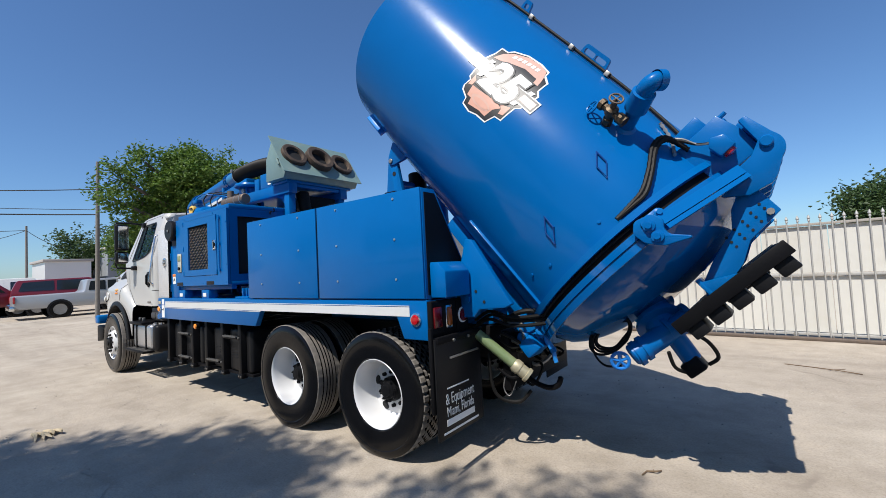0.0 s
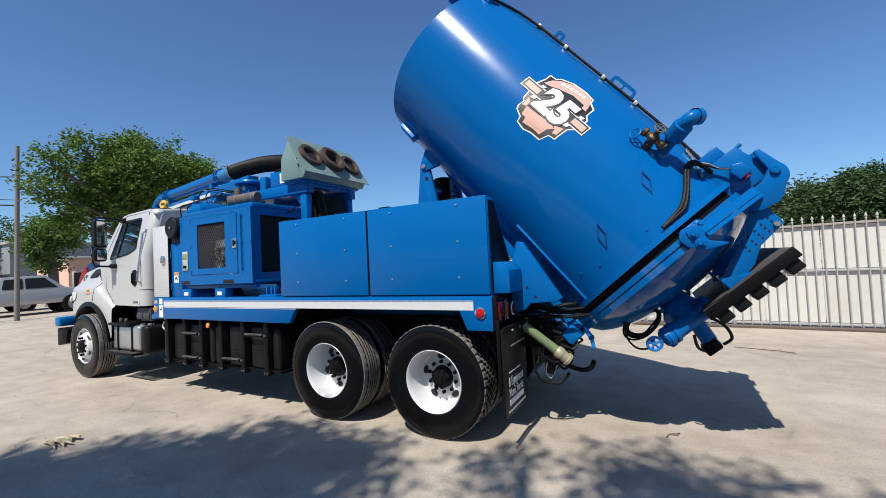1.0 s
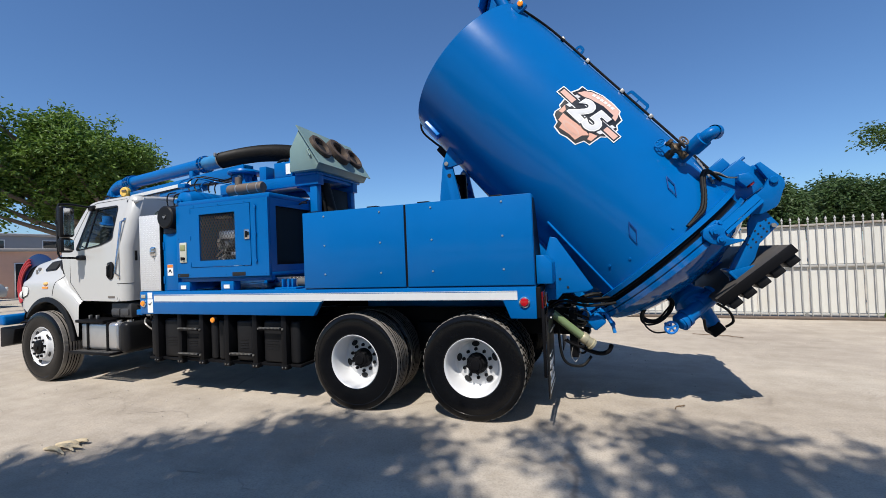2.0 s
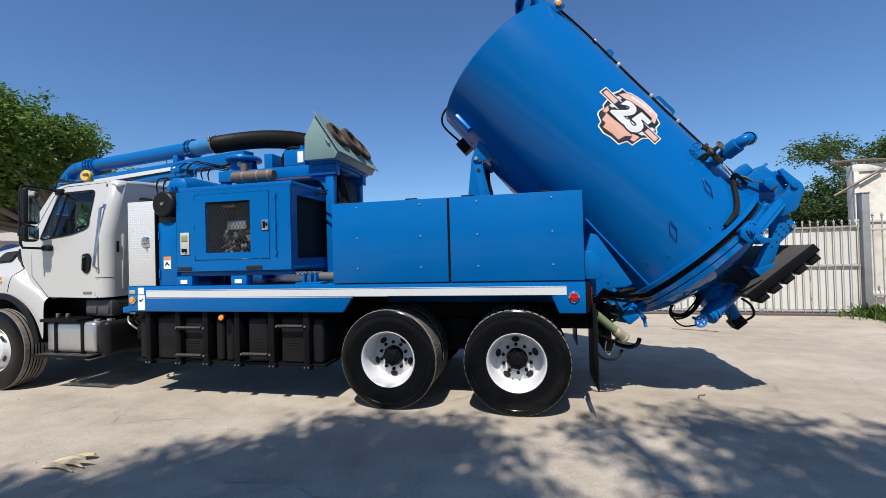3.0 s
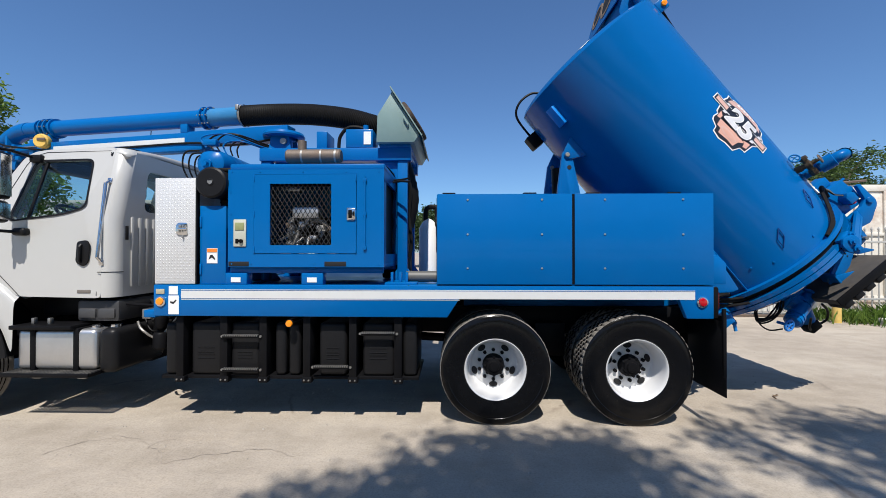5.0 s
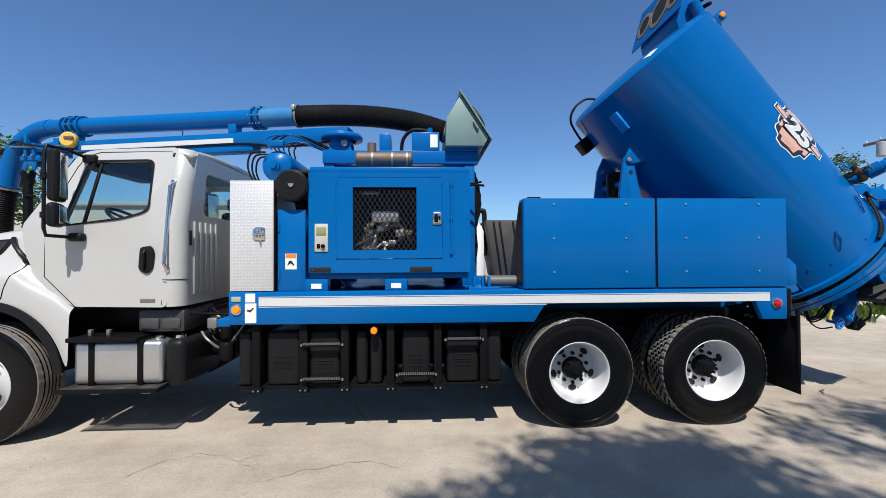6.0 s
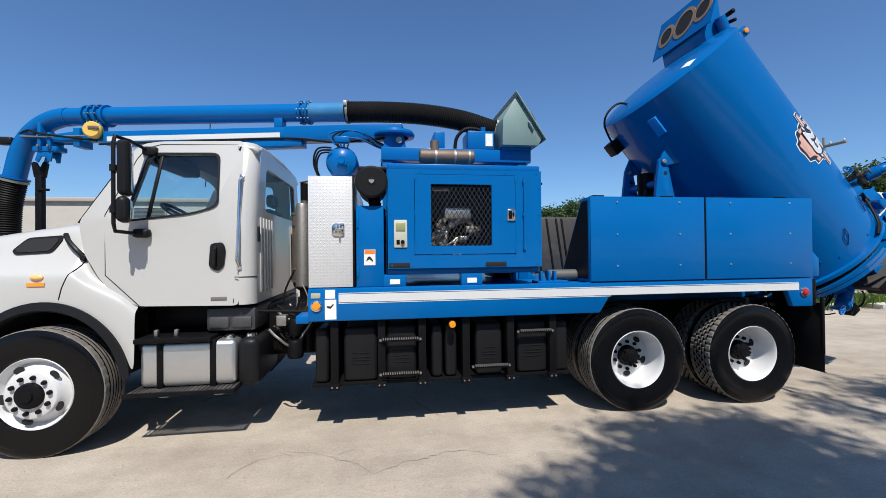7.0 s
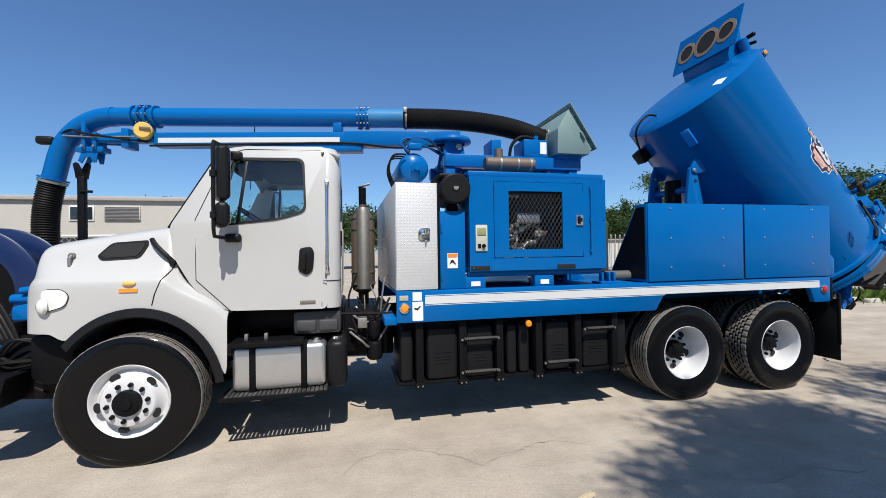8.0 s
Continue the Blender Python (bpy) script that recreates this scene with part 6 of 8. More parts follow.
# cab steps, fuel tank
ft = part("fuel_tank", box(-6.485, -5.715, 0.09, 0.62, 0.478, 0.862, 0.045, seg=4), ALU, truck, "polished aluminium fuel tank")
for x in (-6.32, -5.90):
    part("tank_strap", box(x - 0.03, x + 0.03, 0.078, 0.64, 0.455, 0.875, 0.02), BLACK, ft)
part("filler_cap", lathe([(0, 0.045), (0.03, 0.045), (0.04, 0.03), (0.04, 0)], (-5.80, 0.20, 0.855), (-5.80, 0.16, 1.9), 18), CHROME, ft)
cs = part("cab_step", box(-6.50, -5.90, 0.03, 0.36, 0.865, 0.905, 0.008), BLACK, truck)
part("step_web", box(-6.49, -5.91, 0.10, 0.34, 0.80, 0.864, 0.004), BLACK, cs)
TREADSTRIP = mat("worn_step_tread", (0.022, 0.021, 0.020), 0.7, 0, 0.4, 40, 0.4, 60, dirt=0.6, dirt_colour=(0.13, 0.12, 0.10), dirt_scale=8)
cs = part("cab_step", box(-6.56, -5.69, -0.02, 0.0, 0.435, 0.472, 0.006), BLACK, truck, "black steel grating step")
for y0, y1 in ((0.27, 0.29), (0.125, 0.14)):
    part("step_rail", box(-6.56, -5.69, y0, y1, 0.435, 0.468, 0.004), BLACK, cs)
for x in (-6.56, -5.71):
    part("step_rail", box(x, x + 0.02, 0.0, 0.27, 0.435, 0.468, 0.004), BLACK, cs)
for i in range(23):
    x = -6.525 + 0.036 * i
    part("tread_bar", box(x, x + 0.029, 0.0, 0.27, 0.455, 0.474, 0.003), TREADSTRIP, cs)
for x in (-6.30, -5.86):
    part("step_bracket", box(x - 0.04, x + 0.04, 0.1, 0.3, 0.39, 0.434, 0.006), STEEL, cs)
dt2 = part("fluid_tank", box(-5.71, -5.53, 0.10, 0.80, 0.44, 0.87, 0.065, seg=4), PLASTIC, truck)
part("filler_cap", lathe([(0, 0.045), (0.03, 0.045), (0.035, 0)], (-5.62, 0.22, 0.865), (-5.62, 0.20, 2), 16), CHROME, dt2)
bt = part("battery_box", box(-6.0, -5.58, 0.20, 0.75, 0.92, 1.13, 0.03), mat("grey_box_plastic", (0.035, 0.035, 0.037), 0.5, 0, 0.1, 20), truck)
for x in (-5.97, -5.78):
    part("box_lid", box(x, x + 0.17, 0.18, 0.30, 0.95, 1.05, 0.02), mat("grey_lid_plastic", (0.05, 0.05, 0.052), 0.5, 0, 0.1, 20), bt)
for x in (-6.38, -6.22):
    part("step_clip", box(x - 0.015, x + 0.015, 0.14, 0.18, 0.905, 0.96, 0.006), STEEL, truck)
part("under_cab_frame", box(-6.5, -5.6, 0.35, 2.1, 0.95, 1.16, 0.03), BLACK, truck)
# between cab and locker: exhaust, hoses
ex = part("exhaust_silencer", lathe([(0, 0.06), (0.04, 0.12), (0.10, 0.135), (0.86, 0.135), (0.93, 0.10), (0.98, 0.065), (1.0, 0.042), (1.22, 0.040), (1.22, 0.034), (1.0, 0.03)], (-5.34, 1.25, 1.18), (-5.34, 1.25, 2.18), 24), RUST, truck)
part("heat_shield", lathe([(0.0, 0.06), (0.02, 0.075), (0.9, 0.075), (0.95, 0.06)], (-5.34, 1.12, 1.22), (-5.34, 1.12, 2.22), 20), STEEL, ex)
for z in (1.28, 1.42, 1.92, 2.05):
    part("exhaust_clamp", lathe([(0, 0.136), (0, 0.142), (0.025, 0.142), (0.025, 0.136)], (-5.34, 1.25, z), (-5.34, 1.25, z + 1), 24), STEEL, ex)
part("stack_tip", lathe([(0.0, 0.043), (0.20, 0.043), (0.20, 0.036), (0.1, 0.036)], (-5.34, 1.25, 2.22), (-5.34, 1.25, 3.2), 18), BLACK, ex)
part("rain_flap", prism([(-5.39, 2.43), (-5.26, 2.47), (-5.25, 2.46), (-5.38, 2.42)], 1.20, 1.30, "y", 0.002), STEEL, ex)
part("exhaust_elbow", tube([(-5.34, 1.25, 1.20), (-5.34, 1.25, 1.08), (-5.36, 1.20, 1.0), (-5.48, 1.10, 0.96)], 0.06, 14, smooth=5), RUST, ex)
rng = random.Random(5)
for k in range(16):
    y, z, x = rng.uniform(0.28, 0.9), rng.uniform(0.72, 1.12), rng.uniform(-5.52, -5.40)
    part("air_line", tube([(x, y, z), (x + 0.1, y - rng.uniform(0, 0.08), z - rng.uniform(0.02, 0.2)), (x + 0.22, y - rng.uniform(-0.05, 0.06), z - rng.uniform(-0.05, 0.15)), (-5.10, y + rng.uniform(-0.1, 0.1), z + rng.uniform(-0.1, 0.1))], rng.choice((0.008, 0.012, 0.016)), 7, smooth=6), rng.choice((HOSE, HOSE, BLACK, STEEL)), truck)
for k in range(9):
    y, x = rng.uniform(0.32, 1.0), rng.uniform(-5.54, -5.14)
    z = rng.uniform(1.05, 1.45)
    part("riser_line", tube([(x, y, 0.9), (x + rng.uniform(-0.05, 0.05), y, 0.5 * (z + 0.9)), (x + rng.uniform(-0.06, 0.06), y + 0.03, z)], rng.choice((0.007, 0.011)), 7, smooth=6), rng.choice((HOSE, BLACK, STEEL)), truck)
for x, y, z, r, h in ((-5.27, 0.36, 0.62, 0.075, 0.18), (-5.27, 0.36, 0.83, 0.06, 0.17), (-5.16, 0.44, 0.66, 0.05, 0.3)):
    part("air_dryer", lathe([(0, 0), (0, r * 0.8), (0.02, r), (h - 0.03, r), (h - 0.01, r * 0.85), (h, 0)], (x, y, z), (x, y, z + 1), 18), BLACK, truck)
part("valve_block", box(-5.43, -5.34, 0.30, 0.40, 0.93, 1.03, 0.01), STEEL, truck)
part("chain_bar", rod((-5.58, 0.3, 1.08), (-5.1, 0.3, 1.06), 0.014, 8), BLACK, truck)
part("frame_crossmember", box(-5.56, -5.06, 0.60, 1.85, 0.60, 1.05, 0.02), BLACK, truck)
part("under_box", box(-6.5, -5.55, 0.62, 1.9, 0.42, 1.10, 0.03), BLACK, truck)

# ---- boom, suction pipe and top frame ----
PA, PB = Vector((-4.85, 1.14, 3.235)), Vector((-8.12, 1.769, 3.264))
pd = (PB - PA).normalized()
pipe = part("suction_pipe", rod(PA, PB, 0.103, 32), BLUE, truck, "long blue suction pipe over the cab")
part("pipe_sleeve", lathe([(0.0, 0.1), (0.0, 0.108), (0.44, 0.108), (0.44, 0.1)], PA, PA + pd, 32), FADED, pipe, "faded pale blue pipe sleeve")
flanges = [(0.42, 0.135), (0.50, 0.135), (2.84, 0.128), (2.92, 0.135), (3.0, 0.135), (3.08, 0.128)]
for d, r in flanges:
    c = PA + pd * d
    part("pipe_flange", lathe([(0, 0.1), (0, r), (0.022, r), (0.022, 0.1)], c, c + pd, 28), BLUE, pipe)
    if r > 0.13:
        for a in range(8):
            o = pd.orthogonal().normalized()
            o.rotate(Matrix.Rotation(a * math.pi / 4, 3, pd))
            part("flange_bolt", rod(c - pd * 0.015 + o * (r - 0.012), c + pd * 0.04 + o * (r - 0.012), 0.009, 6), STEEL, pipe)
BR = 0.66
arc = []
out = Vector((pd.x, pd.y, 0)).normalized()
for i in range(15):
    t = radians(78) * i / 14
    arc.append(PB + out * BR * math.sin(t) - Vector((0, 0, 1)) * BR * (1 - math.cos(t)))
arc.append(arc[-1] + (arc[-1] - arc[-2]).normalized() * 0.20)
part("elbow", tube(arc, 0.108, 28), BLUE, pipe)
endp = arc[-1]
endd = (arc[-1] - arc[-2]).normalized()
part("elbow_flange", lathe([(0, 0.1), (0, 0.145), (0.02, 0.145), (0.02, 0.1)], endp - endd * 0.01, endp + endd, 28), BLUE, pipe)
hs = [endp + endd * 0.02 * i for i in range(3)]
pts = [endp + endd * 0.02, endp + endd * 0.3 + Vector((0.0, 0, -0.05)), endp + Vector((-0.08, 0, -0.70)), endp + Vector((-0.06, 0, -1.1)), endp + Vector((0.05, -0.05, -1.45))]
part("suction_hose", tube(pts, 0.130, 24, smooth=26, ridges=0.012), HOSE, truck, "black corrugated suction hose hanging at the front")
part("hose_clamp", lathe([(0.02, 0.138), (0.05, 0.138)], endp, endp + endd, 28), STEEL, pipe)
mid = [PA + Vector((0.0, 0, 0)), Vector((-4.4, 1.09, 3.235)), Vector((-3.95, 1.06, 3.215)), Vector((-3.5, 1.04, 3.15)), Vector((-3.10, 1.03, 3.03))]
part("suction_hose", tube(mid, 0.122, 24, smooth=44, ridges=0.008), HOSE, truck, "black corrugated hose between pipe and hood")
for p, q in ((mid[0], mid[1]), (mid[4], mid[3])):
    d = (q - p).normalized()
    part("hose_clamp", lathe([(0.01, 0.131), (0.035, 0.131)], p, p + d, 28), STEEL, pipe)
    part("clamp_screw", box(p.x - 0.02, p.x + 0.02, p.y - 0.145, p.y - 0.12, p.z + 0.03, p.z + 0.09, 0.004), STEEL, pipe)
# boom beam
B0, B1 = Vector((-4.35, 1.03, 0)), Vector((-7.55, 1.64, 0))
bd = (B1 - B0).normalized()
bn = Vector((-bd.y, bd.x, 0))


def along(d0, d1, w, z0, z1, bevel=0.006):
    bm = box(d0, d1, -w, w, z0, z1, bevel)
    m = Matrix.Translation(B0) @ Matrix(((bd.x, bn.x, 0, 0), (bd.y, bn.y, 0, 0), (0, 0, 1, 0), (0, 0, 0, 1)))
    bm.transform(m)
    return bm


boom = part("boom", along(-0.15, 3.35, 0.075, 2.90, 3.055), BLUE, truck, "blue telescopic boom beam")
part("boom_extension", along(3.35, 4.05, 0.05, 2.95, 3.04), BLUE, boom)
part("boom_root", along(-0.15, 1.2, 0.085, 2.895, 3.06), BLUE, boom)
part("white_stripe", along(1.25, 3.30, 0.078, 2.935, 2.992, 0.0), STRIPE, boom)
hp = part("hole_strip", along(1.0, 2.25, 0.082, 2.835, 2.905, 0.004), BLUE, boom)
for i in range(12):
    c = B0 + bd * (1.07 + 0.095 * i) - bn * 0.083 + Vector((0, 0, 2.87))
    part("hole", rod(c, c - bn * 0.003, 0.014, 10), DARK, hp)
for d in (1.28, 3.45):
    part("pipe_saddle", along(d - 0.05, d + 0.05, 0.06, 3.06, 3.17), BLUE, boom)
tip = B0 + bd * 4.05 + Vector((0, 0, 3.0))
part("tip_plate", along(3.62, 3.70, 0.09, 2.88, 3.10, 0.006), BLUE, boom)
for w0 in (-0.07, 0.05):
    bm = prism([(3.66, 2.93), (3.66, 3.07), (3.92, 3.04), (4.05, 3.0), (4.05, 2.95)], w0, w0 + 0.02, "y", 0.003)
    bm.transform(Matrix.Translation(B0) @ Matrix(((bd.x, bn.x, 0, 0), (bd.y, bn.y, 0, 0), (0, 0, 1, 0), (0, 0, 0, 1))))
    part("tip_web", bm, BLUE, boom)
for d in (3.98, 4.10):
    yk = part("tip_yoke", along(d, d + 0.045, 0.085, 2.86, 3.06 + (0.16 if d > 4.0 else 0), 0.006), BLUE, boom)
    for z in (2.90, 3.02):
        c = B0 + bd * (d + 0.02) + bn * 0.085 + Vector((0, 0, z))
        part("yoke_bolt", rod(c, c + bn * 0.02, 0.014, 6), STEEL, yk)
part("yoke_base", along(3.92, 4.22, 0.07, 2.84, 2.90, 0.008), BLUE, boom)
for w0 in (-0.06, 0.045):
    bm = prism([(3.98, 2.85), (4.16, 2.85), (4.20, 2.74), (4.16, 2.71), (4.12, 2.78), (4.06, 2.78), (4.04, 2.72), (4.0, 2.72)], w0, w0 + 0.015, "y", 0.003)
    bm.transform(Matrix.Translation(B0) @ Matrix(((bd.x, bn.x, 0, 0), (bd.y, bn.y, 0, 0), (0, 0, 1, 0), (0, 0, 0, 1))))
    part("rest_hook", bm, BLUE, boom)
part("tip_stay", tube([B0 + bd * 3.5 + bn * 0.10 + Vector((0, 0, 3.0)), tip + bn * 0.10, tip + bd * 0.30 + bn * 0.08 + Vector((0, 0, 0.02))], 0.009, 8), STEEL, boom)
part("tip_hose", tube([B0 + bd * 3.4 + bn * 0.1 + Vector((0, 0, 2.94)), tip + bn * 0.11 + Vector((0, 0, 0.03)), tip + bd * 0.2 + bn * 0.1 + Vector((0, 0, 0.08)), tip + bd * 0.4 + bn * 0.05 + Vector((0, 0, 0.0))], 0.012, 8, smooth=6), HOSE, boom)
lm = tip + bd * 0.50 + bn * 0.05
part("work_lamp", box(lm.x - 0.09, lm.x + 0.08, lm.y - 0.05, lm.y + 0.05, lm.z - 0.075, lm.z + 0.02, 0.03, seg=3), PLASTIC, boom)
part("boom_cable", tube([B0 + Vector((0, -0.1, 2.9)), B0 + bd * 0.6 + Vector((0, -0.1, 2.86)), B0 + bd * 1.2 + Vector((0, -0.09, 2.92)), B0 + bd * 2.4 + Vector((0, -0.09, 2.91)), B0 + bd * 3.4 + Vector((0, -0.09, 2.90))], 0.012, 6, smooth=6), HOSE, boom)
bx = B0 + bd * 3.46 + Vector((0, -0.12, 3.06))
# plain yellow drum on the boom, no lamp in it
bc = part("yellow_drum", lathe([(0, 0.0), (0, 0.085), (0.02, 0.095), (0.07, 0.095), (0.09, 0.08), (0.09, 0)], bx + Vector((0, 0.05, 0)), bx + Vector((0.1, -1, 0)), 24), YELLOW, boom, "round yellow cable drum")
part("drum_slot", box(bx.x - 0.02, bx.x + 0.09, bx.y - 0.052, bx.y - 0.04, bx.z + 0.0, bx.z + 0.035, 0.004), RUST, bc)
# pedestal and turntable
ped = part("pedestal", rod((-4.30, 1.03, 2.55), (-4.30, 1.03, 2.92), 0.10, 24), BLUE, truck)
part("turntable", lathe([(0, 0.16), (0.01, 0.23), (0.03, 0.235), (0.06, 0.22), (0.065, 0.0)], (-4.30, 1.03, 2.92), (-4.30, 1.03, 4), 32), BLUE, ped)
bm = bmesh.new()
for y in (0.90, 1.14):
    part("pedestal_web", prism([(-4.46, 2.62), (-4.14, 2.62), (-4.20, 2.93), (-4.40, 2.93)], y, y + 0.02, "y", 0.004), BLUE, ped)
part("pivot_bolt", rod((-4.25, 0.87, 2.86), (-4.25, 0.90, 2.86), 0.035, 12), STEEL, ped)
# air receiver with a tangle of hoses
part("air_receiver", lathe([(0, 0.0), (0.01, 0.08), (0.05, 0.14), (0.10, 0.158), (0.9, 0.158), (0.95, 0.135), (1.0, 0.0)], (-4.84, 0.42, 2.52), (-4.84, 1.42, 2.52), 28), BLUE, truck)
part("receiver_lug", box(-4.90, -4.76, 0.42, 0.50, 2.70, 2.76, 0.008), BLUE, truck)
part("receiver_port", lathe([(0, 0.05), (0.03, 0.05), (0.03, 0.03), (0.07, 0.03), (0.07, 0)], (-4.83, 0.40, 2.50), (-4.83, -1, 2.46), 12), BLUE, truck)
for k in range(6):
    y, z = 0.50 + 0.09 * k, 2.76 + 0.025 * (k % 3)
    part("control_hose", tube([(-4.90 + 0.02 * k, y, 2.69), (-4.97 + 0.03 * k, y + 0.01, 2.79), (-4.86 + 0.02 * k, y + 0.03, z + 0.08), (-4.66, y + 0.03, z + 0.07), (-4.46, 0.86 + 0.03 * k, z + 0.02), (-4.36, 0.92 + 0.02 * k, 2.80)], 0.009, 6, smooth=6), HOSE if k % 3 else BLUE, truck)
for k in range(3):
    part("drop_hose", tube([(-4.93, 0.42 + 0.1 * k, 2.64), (-5.06, 0.40 + 0.1 * k, 2.62), (-5.10, 0.42 + 0.1 * k, 2.48), (-5.04, 0.45 + 0.1 * k, 2.32), (-5.0, 0.46 + 0.1 * k, 2.28)], 0.009, 6, smooth=6), HOSE, truck)
# top frame over the power pack
fr = part("top_beam", box(-4.45, -2.78, 0.72, 0.84, 2.60, 2.74, 0.008), BLUE, truck)
part("top_beam", box(-4.45, -2.78, 1.55, 1.67, 2.60, 2.74, 0.008), BLUE, truck)
part("top_plate", box(-4.42, -2.80, 0.845, 1.545, 2.69, 2.73, 0.004), BLUE, truck)
for y in (0.74, 1.55):
    for x in (-2.93, -4.44):
        part("frame_post", box(x, x + 0.11, y, y + 0.10, 1.292, 2.60, 0.008), BLUE, truck)
        part("post_gusset", prism([(x - 0.10, 1.292), (x + 0.21, 1.292), (x + 0.11, 1.42), (x, 1.42)], y + 0.03, y + 0.06, "y", 0.003), BLUE, truck)
mf = part("muffler", lathe([(0, 0.0), (0, 0.06), (0.015, 0.072), (0.56, 0.072), (0.575, 0.06), (0.575, 0.0)], (-4.06, 0.52, 2.60), (-3.4, 0.52, 2.60), 24), RUST, truck)
for x in (-3.90, -3.70, -3.55):
    part("muffler_band", lathe([(0, 0.074), (0.02, 0.074)], (x, 0.52, 2.60), (x + 1, 0.52, 2.60), 24), STEEL, mf)
part("tail_pipe", rod((-3.90, 0.52, 2.62), (-3.90, 0.52, 2.76), 0.045, 16), RUST, mf)
part("oil_tank", box(-3.86, -3.74, 0.85, 1.15, 2.73, 2.96, 0.01), BLUE, truck)
ct = part("control_box", box(-3.50, -3.20, 0.74, 1.05, 2.745, 2.95, 0.01), BLUE, truck)
part("box_label", box(-3.30, -3.22, 0.734, 0.74, 2.78, 2.92), LABEL, ct)
part("box_knob", rod((-3.30, 0.85, 2.95), (-3.30, 0.85, 3.02), 0.03, 12), BLUE, ct)
part("hydraulic_hose", tube([(-3.62, 0.9, 2.74), (-3.60, 0.88, 2.90), (-3.50, 0.86, 3.0), (-3.36, 0.86, 3.0), (-3.24, 0.86, 2.95)], 0.02, 8, smooth=6), HOSE, truck)
# filter hood
hd = part("filter_hood", prism([(-3.14, 2.77), (-3.13, 3.06), (-2.975, 3.315), (-2.68, 2.86), (-2.735, 2.77)], 0.62, 1.80, "y", 0.006), SAGE, truck, "sage green filter hood with three round ports")
hn = Vector((0.455, 0, 0.295)).normalized()
hc = Vector((-2.8275, 1.21, 3.0875))
ht = Vector((0.295, 0, -0.455)).normalized()
bm = bmesh.new()
cs = [hc + Vector((0, y, 0)) + ht * z + hn * 0.004 for y, z in ((-0.63, -0.31), (0.63, -0.31), (0.63, 0.31), (-0.63, 0.31))]
lo, hi = [bm.verts.new(c) for c in cs], [bm.verts.new(c + hn * 0.012) for c in cs]
bm.faces.new(lo), bm.faces.new(hi[::-1])
for i in range(4):
    bm.faces.new((lo[i], lo[(i + 1) % 4], hi[(i + 1) % 4], hi[i]))
part("hood_plate", bm, SAGE, hd)
SEAL = mat("worn_rubber_seal", (0.045, 0.03, 0.022), 0.8, 0, 0.3, 20, dirt=0.6, dirt_colour=(0.22, 0.15, 0.10), dirt_scale=6)
for y, r, h in ((-0.385, 0.175, 0.05), (0.0, 0.20, 0.085), (0.385, 0.175, 0.05)):
    c = hc + Vector((0, y, 0)) + hn * 0.016
    pt = part("port_ring", lathe([(0, r), (h - 0.01, r), (h, r - 0.012), (h, r * 0.70), (h - 0.012, r * 0.66), (0.01, r * 0.62)], c, c + hn, 36), SEAL, hd)
    part("port", rod(c, c + hn * 0.008, r * 0.66, 28), DARK, pt)
part("hood_handle", tube([(-2.80, 0.615, 2.93), (-2.80, 0.60, 2.95), (-2.84, 0.60, 3.02), (-2.84, 0.615, 3.03)], 0.012, 8), SAGE, hd)
part("hood_stand", box(-3.12, -2.78, 0.70, 1.74, 2.735, 2.775, 0.006), BLUE, truck)
part("filter_housing", box(-3.14, -2.84, 1.00, 1.50, 1.30, 2.60, 0.02), BLACK, truck)
part("filter_duct", tube([(-2.90, 1.0, 2.62), (-2.84, 0.98, 2.45), (-2.80, 1.0, 2.2), (-2.86, 1.02, 1.9)], 0.09, 14, smooth=6, ridges=0.006), HOSE, truck)
for y in (0.84, 1.545):
    part("frame_gusset", prism([(-2.93, 2.60), (-2.93, 2.34), (-2.97, 2.46), (-3.05, 2.55), (-3.18, 2.60)], y - 0.06, y - 0.03, "y", 0.003), BLUE, truck)
part("blower", rod((-4.1, 1.35, 1.75), (-3.3, 1.35, 1.75), 0.34, 28, edge=0.03), BLUE, truck)
part("cable", tube([(-2.95, 0.55, 2.33), (-2.86, 0.5, 2.335), (-2.76, 0.45, 2.32)], 0.012, 6), PLASTIC, truck)
part("cable", tube([(-2.95, 0.60, 2.36), (-2.86, 0.56, 2.36), (-2.78, 0.5, 2.365)], 0.010, 6), PLASTIC, truck)
part("rubber_hose", tube([(-2.84, 0.86, 2.5), (-2.80, 0.88, 2.3), (-2.82, 0.90, 2.0), (-2.79, 0.88, 1.7), (-2.84, 0.9, 1.4)], 0.02, 8, smooth=6), HOSE, truck)
# water tanks and clutter on the deck behind the power pack
wt = part("water_tank", prism([(-2.44, 1.31), (-1.7, 1.31), (-1.7, 2.08), (-2.56, 2.08)], 1.75, 2.36, "y", 0.03), mat("faded_black_poly", (0.05, 0.048, 0.045), 0.6, 0, 0.15, 15, dirt=0.5, dirt_colour=(0.12, 0.11, 0.095), dirt_scale=4), truck, "faded black plastic water tank")
for x in (-2.36, -2.28, -2.10, -1.96, -1.88):
    part("tank_rib", prism([(x, 1.33), (x + 0.025, 1.33), (x - 0.075, 2.06), (x - 0.10, 2.06)], 1.735, 1.752, "y", 0.004), PLASTIC, wt)
part("white_tank", lathe([(0, 0.0), (0, 0.12), (0.02, 0.135), (0.62, 0.135), (0.70, 0.09), (0.74, 0.05), (0.76, 0.0)], (-2.66, 2.0, 1.31), (-2.66, 2.0, 3), 28), LABEL, truck, "white plastic fluid tank")
